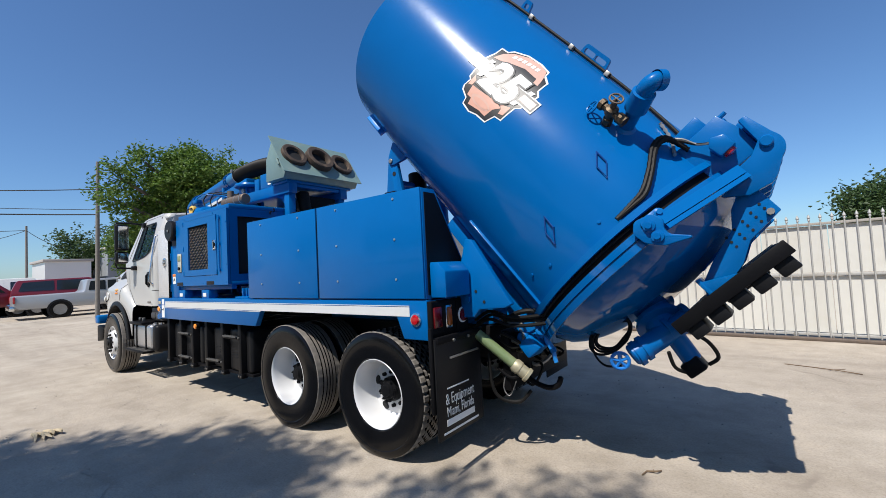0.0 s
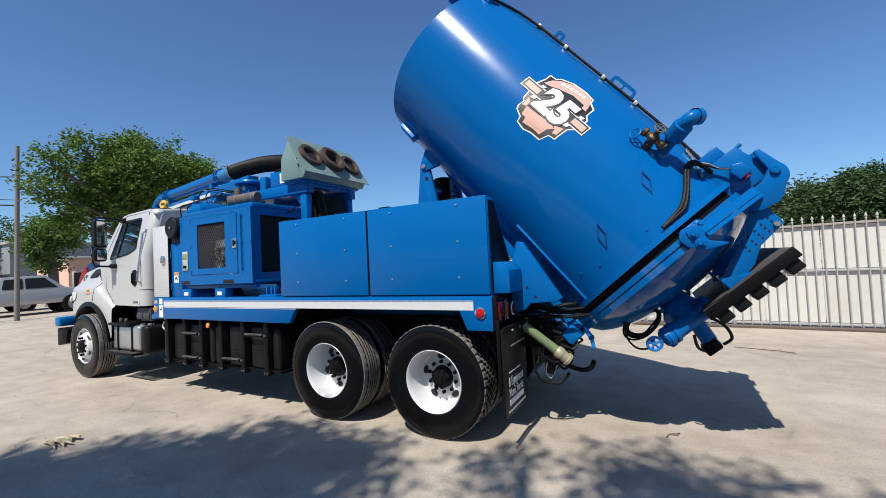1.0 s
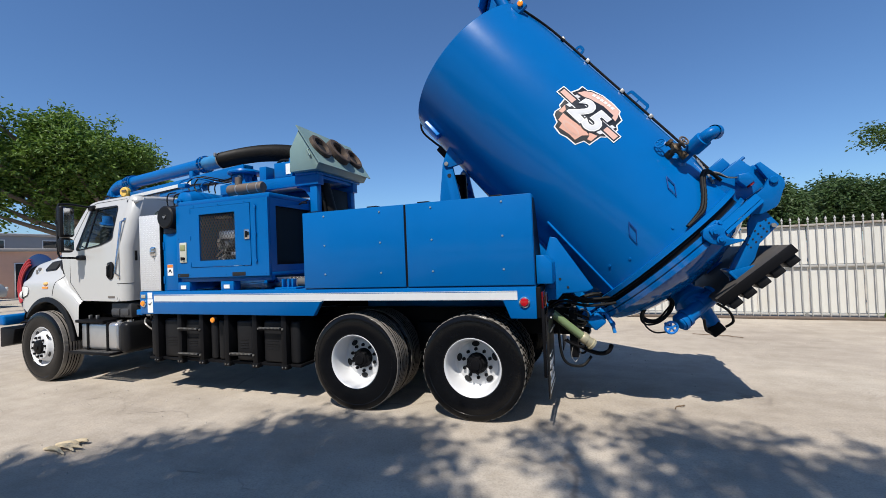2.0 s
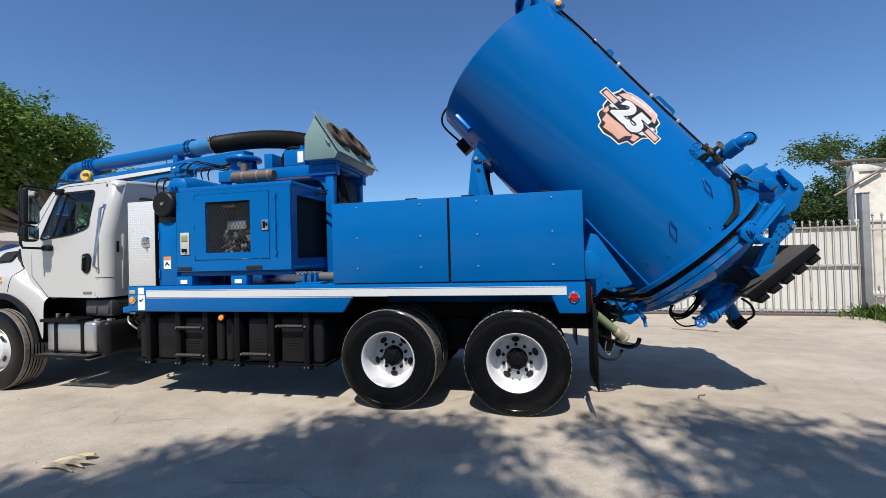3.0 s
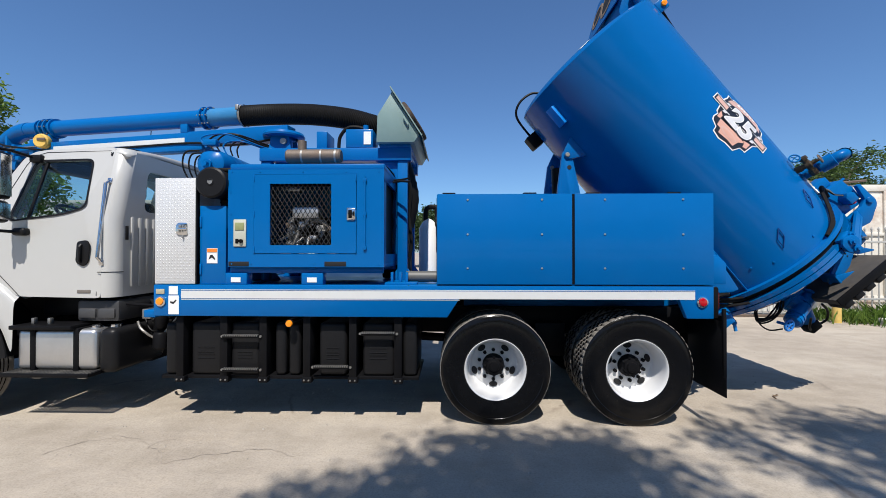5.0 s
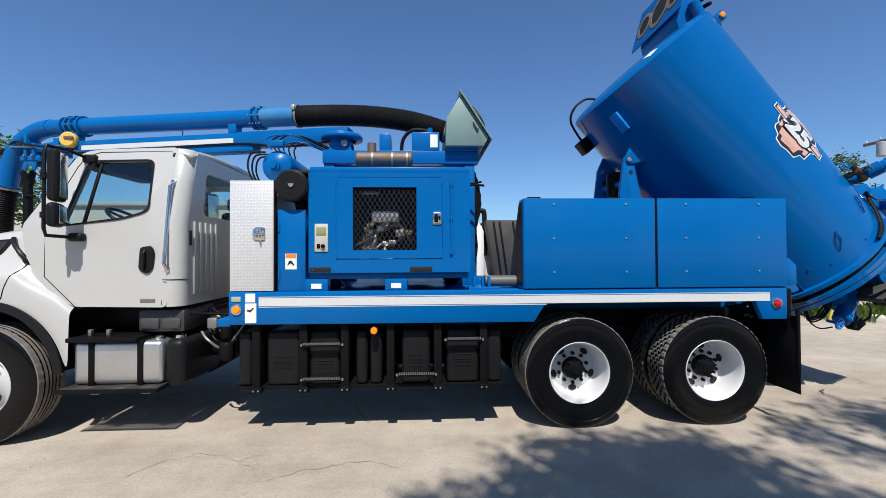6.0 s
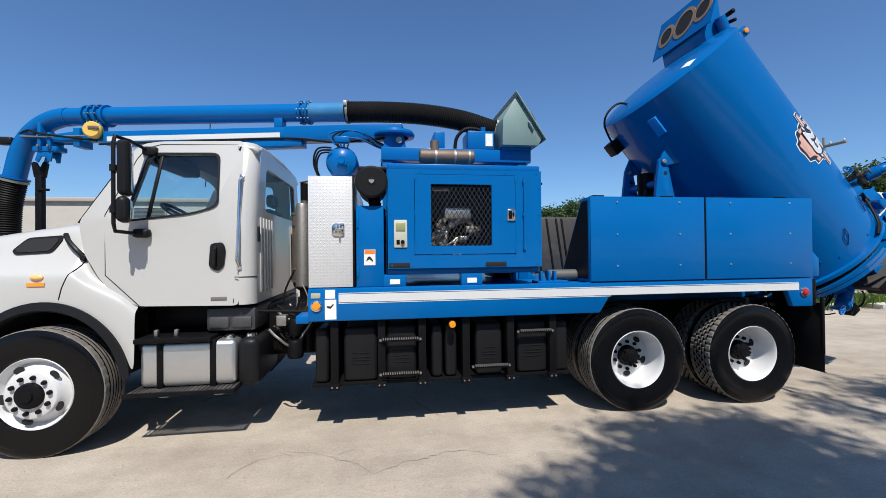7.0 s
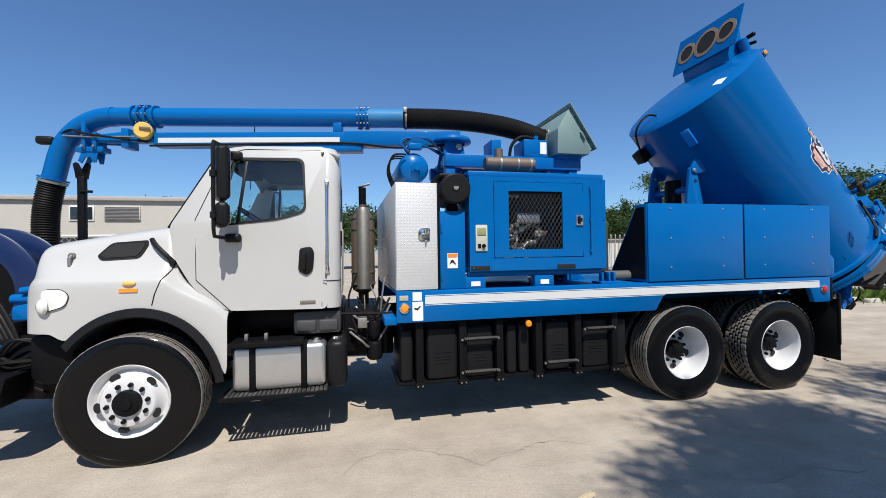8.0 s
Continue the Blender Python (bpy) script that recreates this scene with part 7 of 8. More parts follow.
part("tank_pipe", tube([(-2.70, 2.0, 1.9), (-2.70, 2.0, 2.16), (-2.66, 1.98, 2.22), (-2.58, 1.96, 2.22), (-2.54, 1.95, 2.16), (-2.54, 1.95, 1.6)], 0.035, 10, smooth=5), HOSE, truck)
part("deck_pipe", rod((-2.78, 0.30, 1.36), (-2.47, 0.30, 1.36), 0.055, 18), mat("grey_pipe", (0.10, 0.10, 0.095), 0.5), truck)
for x in (-2.90, -2.82, -2.76):
    part("deck_fitting", box(x - 0.012, x + 0.012, 0.14, 0.2, 1.292, 1.41, 0.004), BLUE, truck)
part("fitting_base", box(-2.96, -2.66, 0.08, 0.26, 1.292, 1.315, 0.004), BLUE, truck)

# ---- front of the truck: bumper, hose reel, rest post ----
for y0, y1 in ((0.03, 0.50), (1.94, 2.41)):
    part("front_bumper", box(-8.46, -8.26, y0, y1, 0.79, 0.95, 0.03, seg=3), BLUE, truck, "blue front bumper end")
for y0, y1 in ((0.06, 0.48), (1.96, 2.38)):
    part("bumper_skirt", prism([(-8.44, 0.44), (-8.10, 0.50), (-8.04, 0.74), (-8.44, 0.755)], y0, y1, "y", 0.02), BLACK, truck)
part("bumper_beam", box(-8.42, -8.30, 0.50, 1.94, 0.70, 0.92, 0.02), BLACK, truck)
part("front_valance", prism([(-7.98, 0.68), (-7.86, 0.62), (-7.70, 0.66), (-7.66, 1.04), (-7.80, 1.05), (-7.98, 1.02)], 0.20, 2.24, "y", 0.03), BLACK, truck)
part("reel_stand", box(-9.40, -8.40, 0.85, 1.65, 0.62, 0.72, 0.02), NAVY, truck)
RX, RZ = -8.82, 1.33
reel = part("hose_reel", rod((RX, 0.78, RZ), (RX, 1.16, RZ), 0.30, 32), NAVY, truck, "navy hose reel on the front bumper")
for y in (0.74, 1.16):
    part("reel_flange", lathe([(0.0, 0.40), (0, 0.59), (0.012, 0.61), (0.028, 0.61), (0.04, 0.59), (0.04, 0.40)], (RX, y, RZ), (RX, y + 1, RZ), 56, closed=True), NAVY, reel)
    part("reel_disc", lathe([(0.0, 0.08), (0.0, 0.40), (0.012, 0.40), (0.012, 0.08)], (RX, y + 0.014, RZ), (RX, y + 1, RZ), 40, closed=True), BLACK, reel)
for i in range(4):
    y = 0.83 + 0.095 * i
    part("wound_hose", tube([(RX + 0.40 * math.cos(2 * math.pi * k / 40), y + 0.001 * k, RZ + 0.40 * math.sin(2 * math.pi * k / 40)) for k in range(41)], 0.046, 8), HOSE, reel)
for i in range(3):
    r = 0.56 - 0.05 * i
    part("red_hose", tube([(RX + r * math.cos(radians(a)), 0.725 - 0.004 * i, RZ + r * math.sin(radians(a))) for a in range(112, 216, 8)], 0.017, 8), mat("red_hose", (0.48, 0.05, 0.06), 0.45), reel)
for y in (0.66, 1.27):
    part("reel_bracket", prism([(-9.1, 0.68), (-8.55, 0.68), (-8.74, 1.40), (-8.90, 1.40)], y - 0.02, y + 0.02, "y", 0.006), NAVY, reel)
rm = part("reel_motor", rod((-8.30, 0.52, 1.30), (-8.12, 0.50, 1.30), 0.04, 16, edge=0.01), BLUE, reel)
part("motor_plate", prism(rounded([(-8.27, 1.12), (-8.08, 1.12), (-8.06, 1.24), (-8.16, 1.26), (-8.27, 1.24)], 0.03), 0.47, 0.51, "y", 0.006), BLUE, rm)
part("motor_port", rod((-8.20, 0.47, 1.37), (-8.09, 0.47, 1.385), 0.03, 12), BLUE, rm)
for k in range(5):
    part("reel_hose", tube([(-8.52, 0.60, 1.15 - 0.05 * k), (-8.38, 0.48, 1.28 - 0.08 * k), (-8.24, 0.42, 1.10 - 0.09 * k), (-8.12, 0.38, 0.86 - 0.06 * k), (-7.95, 0.36, 0.80 - 0.07 * k)], 0.016, 8, smooth=6), HOSE, reel)
rng = random.Random(21)
for k in range(12):
    z, y = rng.uniform(0.62, 1.0), rng.uniform(0.25, 0.6)
    part("front_hose", tube([(-8.46, y + 0.1, z + 0.05), (-8.30, y, z - rng.uniform(0.0, 0.15)), (-8.12, y - 0.04, z + rng.uniform(-0.12, 0.06)), (-7.90, y + 0.05, z + rng.uniform(-0.05, 0.05))], rng.choice((0.012, 0.018, 0.024)), 7, smooth=6), rng.choice((HOSE, BLACK)), truck)
part("front_winch", lathe([(0, 0.0), (0, 0.12), (0.03, 0.13), (0.05, 0.10), (0.35, 0.10), (0.37, 0.13), (0.40, 0.12), (0.40, 0.0)], (-8.14, 0.40, 0.84), (-8.14, 1.4, 0.84), 20), BLACK, truck)
# solid block standing in for black clutter, added to darken under the nose
part("front_tray", prism([(-8.44, 0.50), (-7.80, 0.46), (-7.66, 0.62), (-7.70, 1.0), (-8.30, 0.98), (-8.44, 0.76)], 0.36, 2.08, "y", 0.02), BLACK, truck)
part("frame_horn", box(-8.6, -7.9, 0.70, 0.80, 0.55, 0.78, 0.01), BLACK, truck)
part("reel_base_box", box(-8.62, -8.30, 0.52, 0.80, 0.70, 1.10, 0.03), BLACK, truck)
RP = Vector((-8.50, 1.86, 0))
rp = part("rest_post", box(RP.x - 0.036, RP.x + 0.036, RP.y - 0.036, RP.y + 0.036, 0.75, 2.58, 0.008), BLACK, truck)
part("post_fork", prism([(RP.x - 0.05, 2.55), (RP.x + 0.05, 2.55), (RP.x + 0.08, 2.72), (RP.x + 0.05, 2.74), (RP.x, 2.64), (RP.x - 0.05, 2.74), (RP.x - 0.08, 2.72)], RP.y - 0.03, RP.y + 0.03, "y", 0.005), BLACK, rp)
part("post_peg", rod((RP.x, RP.y - 0.04, 2.40), (RP.x + 0.12, RP.y - 0.04, 2.40), 0.015, 8), BLACK, rp)
part("antenna", rod((-6.75, 2.1, 2.5), (-6.68, 2.1, 3.4), 0.006, 6), BLACK, truck)

# ---- trees ----
def leaf_material(name, dark, light):
    m = bpy.data.materials.new(name)
    m.use_nodes = True
    n, l = m.node_tree.nodes, m.node_tree.links
    p = n["Principled BSDF"]
    p.inputs["Roughness"].default_value = 0.55
    geo = n.new("ShaderNodeNewGeometry")
    r = n.new("ShaderNodeValToRGB")
    e = r.color_ramp.elements
    e[0].color, e[1].color = (*dark, 1), (*light, 1)
    l.new(geo.outputs["Random Per Island"], r.inputs[0])
    l.new(r.outputs[0], p.inputs["Base Color"])
    tr = n.new("ShaderNodeBsdfTranslucent")
    l.new(r.outputs[0], tr.inputs["Color"])
    mx = n.new("ShaderNodeMixShader")
    mx.inputs[0].default_value = 0.35
    out = n["Material Output"]
    l.new(p.outputs[0], mx.inputs[1]), l.new(tr.outputs[0], mx.inputs[2]), l.new(mx.outputs[0], out.inputs[0])
    return m


LEAF = leaf_material("fresh_leaves", (0.056, 0.122, 0.017), (0.155, 0.245, 0.036))
LEAF_DARK = leaf_material("dark_leaves", (0.036, 0.072, 0.02), (0.075, 0.125, 0.034))
LEAF_MID = leaf_material("feathery_leaves", (0.03, 0.07, 0.016), (0.12, 0.19, 0.04))
BARK = mat("grey_bark", (0.16, 0.13, 0.10), 0.9, 0, 0.25, 12, 0.6, 25, dirt=0.5, dirt_colour=(0.07, 0.06, 0.05), dirt_scale=3)


def tree(label, base, trunk, clumps, leaves, size, material, seed, group="", trunk_r=0.18):
    """A tree: tapered trunk to height trunk, a limb to each clump (x, y, z, radius, flatness) and leaves on twigs in every clump."""
    rng = random.Random(seed)
    top = root("tree", label, "tree", base, group)
    b = Vector(base)
    fork = b + Vector((rng.uniform(-0.2, 0.2), rng.uniform(-0.2, 0.2), trunk))
    part("trunk", tube([b - Vector((0, 0, 0.1)), b + (fork - b) * 0.5 + Vector((0.08, 0.05, 0)), fork], [trunk_r * 1.3] + [trunk_r * (1.15 - 0.4 * i / 12) for i in range(12)], 12, smooth=6), BARK, top)
    verts, faces = [], []
    tot = sum(c[3] ** 2 for c in clumps)
    for x, y, z, r, flat in clumps:
        c = Vector((x, y, z))
        bend = (fork + c) / 2 + Vector((rng.uniform(-0.3, 0.3), rng.uniform(-0.3, 0.3), -0.2))
        part("limb", tube([fork, bend, c], [trunk_r * 0.5 * (1 - i / 11) + 0.02 for i in range(9)], 7, smooth=4), BARK, top)
        count = int(leaves * r * r / tot)
        twigs = max(6, count // 26)
        for _ in range(twigs):
            d = Vector((rng.gauss(0, 1), rng.gauss(0, 1), rng.gauss(0, 1))).normalized()
            rr = r * rng.uniform(0.45, 1.0) ** 0.5 * (0.72 + 0.5 * noise.noise((d.x * 1.8 + x, d.y * 1.8 + y, d.z * 1.8 + seed)))
            t0 = c + Vector((d.x * rr, d.y * rr, d.z * rr * flat))
            way = (d + Vector((rng.uniform(-0.5, 0.5), rng.uniform(-0.5, 0.5), rng.uniform(-0.2, 0.5)))).normalized()
            for k in range(26):
                s = k / 26
                p = t0 + way * size * 3.2 * s + Vector((rng.gauss(0, 1), rng.gauss(0, 1), rng.gauss(0, 1))) * size * 0.7
                a = Vector((rng.gauss(0, 1), rng.gauss(0, 1), rng.gauss(0, 0.5) - 0.3)).normalized()
                n = a.cross(Vector((rng.gauss(0, 1), rng.gauss(0, 1), rng.gauss(0, 1)))).normalized()
                w = size * rng.uniform(0.7, 1.25)
                i = len(verts)
                lift = a.cross(n) * w * 0.12
                verts += [p, p + a * w * 0.5 + n * w * 0.24 + lift, p + a * w, p + a * w * 0.5 - n * w * 0.24 + lift]
                faces.append((i, i + 1, i + 2, i + 3))
    me = bpy.data.meshes.new("crown")
    me.from_pydata([tuple(v) for v in verts], [], faces)
    part("crown", me, material, top)
    return top


def spread(cx, cy, cz, rx, ry, rz, n, r, seed):
    rng = random.Random(seed)
    out = []
    for i in range(n):
        a, k = 2 * math.pi * (i + rng.random() * 0.6) / n, math.sqrt(rng.uniform(0.1, 1.0))
        out.append((cx + rx * k * math.cos(a), cy + ry * k * math.sin(a), cz + rz * rng.uniform(-1, 1), r * rng.uniform(0.75, 1.25), rng.uniform(0.6, 0.85)))
    return out


rng = random.Random(4)
big = []
while len(big) < 62:
    a, b, c = rng.uniform(-1, 1), rng.uniform(-1, 1), rng.uniform(-1, 1)
    if a * a + b * b + c * c < 1 and not (c < -0.35 and b > 0.5):
        big.append((-15.4 + 1.3 * a, 4.9 + 2.55 * b, 4.95 + 1.4 * c, 0.22 + 0.36 * rng.random() ** 1.5, rng.uniform(0.6, 1.0)))
big += [(-15.3, 2.3, 5.2, 0.4, 0.8), (-15.4, 2.0, 4.5, 0.35, 1.1), (-15.4, 2.5, 3.8, 0.35, 1.2), (-15.3, 2.9, 3.3, 0.28, 1.2), (-15.2, 3.0, 5.85, 0.35, 0.8), (-15.3, 4.5, 6.25, 0.35, 0.8), (-15.4, 5.95, 6.45, 0.18, 2.2), (-15.3, 5.0, 6.45, 0.14, 1.8), (-14.8, 6.7, 5.6, 0.5, 0.8), (-15.2, 7.3, 4.6, 0.45, 0.8), (-15.3, 7.3, 5.6, 0.3, 1.0)]
tree("leafy green yard tree with a wide spreading crown", (-15.9, 7.0, 0), 2.6, big, 54000, 0.14, LEAF, 11, trunk_r=0.2)
tree("light green tree behind the parked pickup truck", (-29, 6.6, 0), 2.6, [(-29.2, 6.6, 4.5, 0.75, 0.8), (-29, 7.3, 4.3, 0.7, 0.8), (-29, 6.5, 2.9, 0.6, 0.9), (-28.8, 6.0, 3.8, 0.65, 0.8)], 7000, 0.2, LEAF, 17, trunk_r=0.25)
tree("leafy green tree standing at the yard edge", (-19.5, 11.5, 0), 2.4, spread(-19.5, 11.5, 4.2, 1.6, 2.2, 1.0, 9, 1.2, 7), 9000, 0.2, LEAF, 12, trunk_r=0.2)
tree("dusty dark tree beyond the parked cars", (-46, 8.2, 0), 3, spread(-46, 8.2, 5.2, 1.2, 1.6, 1.2, 7, 1.1, 9), 5000, 0.28, LEAF_DARK, 13)
for i, (x, y, h, w) in enumerate(((7.6, 27, 3.2, 2.0), (9.9, 27.6, 3.7, 2.4), (10.9, 26.5, 3.6, 1.2), (16.0, 28, 3.8, 2.2), (19.5, 27, 4.0, 3.0), (23, 22, 4.6, 3.2), (27, 17, 5.0, 3.4))):
    tree("dark green tree behind the white fence", (x, y, 0), 2.2, spread(x, y, h, w * 0.7, w * 0.5, 0.7, 9, 1.1, 20 + i), 17000, 0.24, LEAF_DARK, 30 + i, "trees behind the fence")
tree("feathery green tree behind the container", (12.9, 14.6, 0), 3.4, [(x, y, z, r, 0.38) for x, y, z, r, _ in spread(12.9, 14.6, 5.0, 2.7, 1.6, 0.55, 14, 0.7, 41)], 11000, 0.13, LEAF_MID, 42)
for i, (x, y) in enumerate(((-8.0, 40), (-3.0, 42), (12.2, 40), (18.0, 38), (-15, 42), (-22, 40))):
    tree("dark green tree on the far side of the lot", (x, y, 0), 2.4, spread(x, y, 4.0 + 0.4 * (i % 2), 3.0, 2.0, 1.0, 8, 1.7, 50 + i), 11000, 0.34, LEAF_DARK, 60 + i, "trees across the lot")
# the two trees that shade the foreground
def shade_clumps(z, spots):
    """Clumps whose shadows fall at the given spots (x, y, radius) of the ground."""
    return [(x + 0.01 * (z + 0.3 * (i % 3)), y - 0.66 * (z + 0.3 * (i % 3)), z + 0.3 * (i % 3), r, 0.6) for i, (x, y, r) in enumerate(spots)]


def shade_fill(x0, x1, y0, y1, seed):
    """Added spots over the unseen ground nearer the trunks, to cut bounce light."""
    rng = random.Random(seed)
    out, y = [], y0
    while y > y1:
        x = x0
        while x < x1:
            out.append((x + rng.uniform(-0.3, 0.3), y + rng.uniform(-0.3, 0.3), rng.uniform(0.45, 0.65)))
            x += 1.15
        y -= 1.15
    return out


EDGE_A = [(-4.05, -2.0, 0.25), (-3.6, -1.75, 0.25), (-3.1, -1.4, 0.28), (-2.75, -1.1, 0.25), (-2.45, -0.7, 0.28), (-2.0, -0.5, 0.28), (-1.5, -0.42, 0.28), (-1.1, -0.48, 0.25), (-0.85, -0.62, 0.2), (-2.3, -1.1, 0.4), (-1.7, -1.0, 0.4), (-1.1, -1.1, 0.36)]
MASS_A = [(-3.2 + 0.68 * i, -1.75, 0.42) for i in range(5)] + [(-3.8 + 0.68 * i, -2.35, 0.45) for i in range(6)]
EDGE_B = [(0.24, -0.06, 0.09), (0.92, 0.16, 0.15), (1.25, 0.16, 0.17), (1.6, 0.0, 0.17), (2.2, -0.08, 0.16), (2.6, -0.15, 0.22), (3.1, -0.3, 0.25), (3.6, -0.5, 0.25), (0.45, -0.75, 0.16), (1.05, -0.3, 0.24), (1.0, -0.9, 0.34), (1.5, -0.35, 0.28), (1.7, -0.95, 0.36), (2.2, -0.6, 0.3), (2.4, -1.2, 0.36), (3.0, -1.0, 0.36)]
MASS_B = [(0.5 + 0.72 * i, -1.7, 0.42) for i in range(5)]
tree("tall spreading shade tree at the yard side", (-2.4, -13.0, 0), 6.0, shade_clumps(9.0, EDGE_A + MASS_A + shade_fill(-3.8, 0.4, -3.1, -8.0, 3)), 50000, 0.14, LEAF, 72, "shade trees", 0.2)
tree("tall spreading shade tree at the yard side", (3.1, -12.5, 0), 6.0, shade_clumps(9.0, EDGE_B + MASS_B + shade_fill(0.9, 5.6, -2.4, -8.0, 5)), 50000, 0.14, LEAF, 74, "shade trees", 0.2)
# unseen trees behind the camera, added to dim sky light; windows mirror greenery
for i, (x, y) in enumerate(((-17, -19), (-10, -21), (-4, -22), (3, -21), (10, -19))):
    tree("unseen dark green tree in a row behind the camera", (x, y, 0), 2.4, spread(x, y, 4.4, 3.0, 2.0, 1.4, 9, 1.7, 80 + i), 9000, 0.36, LEAF_DARK, 90 + i, "trees along the yard side")

# ---- fence and sliding gate ----
FENCE_PAINT = mat("weathered_grey_bar", (0.42, 0.41, 0.38), 0.6, 0.2, 0.15, 20, dirt=0.4, dirt_colour=(0.30, 0.24, 0.17), dirt_scale=3)
SHEET = mat("white_sheet_metal", (0.60, 0.585, 0.535), 0.85, 0, 0.05, 6, dirt=0.35, dirt_colour=(0.52, 0.45, 0.34), dirt_scale=1.2, spec=0.1, obj_random=0.05)
FX0, FX1 = -0.6, 6.45


def fence_y(x):
    return 7.09 - 0.065 * x


gate = root("sliding_gate", "white sheet-backed sliding gate with grey spear-topped bars", "gate", ((FX0 + FX1) / 2, fence_y(3), 0))
bar = lathe([(0.06, 0.011), (1.98, 0.011), (1.985, 0.018), (2.0, 0.018), (2.015, 0.012), (2.035, 0.024), (2.06, 0.018), (2.10, 0.0)], (0, 0, 0), (0, 0, 1), 6)
BAR = finish(bar, "bar")
BAR.materials.append(FENCE_PAINT)
x = FX0
while x < FX1:
    ob = new("bar", BAR)
    ob.parent = gate
    ob.matrix_parent_inverse = gate.matrix_basis.inverted()
    ob.matrix_basis = Matrix.Translation((x, fence_y(x) - 0.03, 0))
    x += 0.143
for z in (0.10, 1.09, 1.93):
    bm = box(-(FX1 - FX0) / 2, (FX1 - FX0) / 2, -0.02, 0.02, z - 0.022, z + 0.022, 0.004)
    bm.transform(Matrix.Translation(((FX0 + FX1) / 2, fence_y((FX0 + FX1) / 2), 0)) @ Matrix.Rotation(math.atan(-0.065), 4, "Z"))
    part("rail", bm, FENCE_PAINT if z < 1.9 else mat("rusty_top_rail", (0.36, 0.33, 0.29), 0.7, 0.2, 0.2, 20, dirt=0.8, dirt_colour=(0.24, 0.13, 0.07), dirt_scale=4), gate)
x = FX0
while x < FX1 - 0.1:
    for z0, z1 in ((0.13, 1.06), (1.12, 1.90)):
        bm = box(-0.435, 0.435, -0.002, 0.002, z0, z1)
        bm.transform(Matrix.Translation((x + 0.435, fence_y(x + 0.435) + 0.034, 0)) @ Matrix.Rotation(math.atan(-0.065) + 0.004 * math.sin(x * 7), 4, "Z"))
        part("sheet_panel", bm, SHEET, gate)
    x += 0.88
bm = box(FX0 - 1.5, FX1 + 0.2, -0.06, 0.06, 0.0, 0.055, 0.01)
bm.transform(Matrix.Translation((0, 7.03, 0)) @ Matrix.Rotation(math.atan(-0.065), 4, "Z"))
tagged(part("gate_track", bm, RUST), "rusty steel gate track on the ground", "track")
for wx in (0.8, 2.4, 4.6, 6.1):
    part("gate_roller", rod((wx, fence_y(wx) - 0.03, 0.085), (wx, fence_y(wx) + 0.02, 0.085), 0.04, 12), STEEL, gate)
post = root("gate_post", "tall grey square steel gate post", "post", (6.52, 6.66, 0))
part("shaft", box(6.45, 6.59, 6.58, 6.74, -0.05, 2.62, 0.01), mat("grey_post_paint", (0.22, 0.23, 0.23), 0.6, 0, 0.15, 10, dirt=0.5, dirt_colour=(0.12, 0.10, 0.08), dirt_scale=3), post)
part("cap", box(6.44, 6.60, 6.57, 6.75, 2.62, 2.65, 0.006), STEEL, post)
bol = root("bollard", "chipped yellow painted steel bollard", "bollard", (6.43, 5.86, 0))
part("shaft", lathe([(-0.05, 0.085), (1.26, 0.085), (1.31, 0.07), (1.34, 0.03), (1.345, 0.0)], (6.43, 5.86, 0), (6.43, 5.86, 1), 24), mat("chipped_yellow", (0.62, 0.43, 0.12), 0.65, 0, 0.15, 15, dirt=0.7, dirt_colour=(0.40, 0.33, 0.22), dirt_scale=3), bol)
# open railing beyond the post
rail2 = root("railing", "open grey steel bar railing with pointed tops", "fence", (9.0, 6.4, 0))
x = 6.70
while x < 14:
    ob = new("bar", BAR)
    ob.parent = rail2
    ob.matrix_parent_inverse = rail2.matrix_basis.inverted()
    ob.matrix_basis = Matrix.Translation((x, 6.70 - 0.05 * (x - 6.5), 0)) @ Matrix.Diagonal((1.3, 1.3, 1.06, 1))
    x += 0.16
for z in (0.45, 1.85):
    bm = box(6.6, 14.0, -0.02, 0.02, z - 0.025, z + 0.025, 0.004)
    bm.transform(Matrix.Translation((0, 7.02, 0)) @ Matrix.Rotation(math.atan(-0.05), 4, "Z"))
    part("rail", bm, FENCE_PAINT, rail2)

# white container behind the railing
CONT = mat("rusting_white_paint", (0.68, 0.64, 0.56), 0.65, 0, 0.08, 5, dirt=0.75, dirt_colour=(0.30, 0.15, 0.07), dirt_scale=1.6)
cont = root("steel_wall", "rust-streaked white steel panel wall behind the railing", "wall", (10.2, 7.85, 0))
part("side_wall", box(7.05, 13.4, 7.75, 7.95, 0.0, 3.42, 0.01), CONT, cont)
for z0, z1 in ((0.25, 0.42), (2.05, 2.13), (3.26, 3.44)):
    part("side_rail", box(7.03, 13.42, 7.71, 7.75, z0, z1, 0.008), CONT, cont)
x = 7.05
while x < 13.4:
    part("side_post", box(x, x + 0.10, 7.70, 7.75, 0.42, 3.26, 0.008), CONT, cont)
    x += 0.78
part("roof_debris", tube([(6.5, 7.6, 3.48), (7.2, 7.7, 3.52), (8.0, 7.6, 3.47), (8.9, 7.7, 3.55)], 0.035, 6, smooth=5), RUST, cont)
part("brace", tube([(6.6, 7.65, 2.7), (7.6, 7.66, 3.30)], 0.03, 6), RUST, cont)

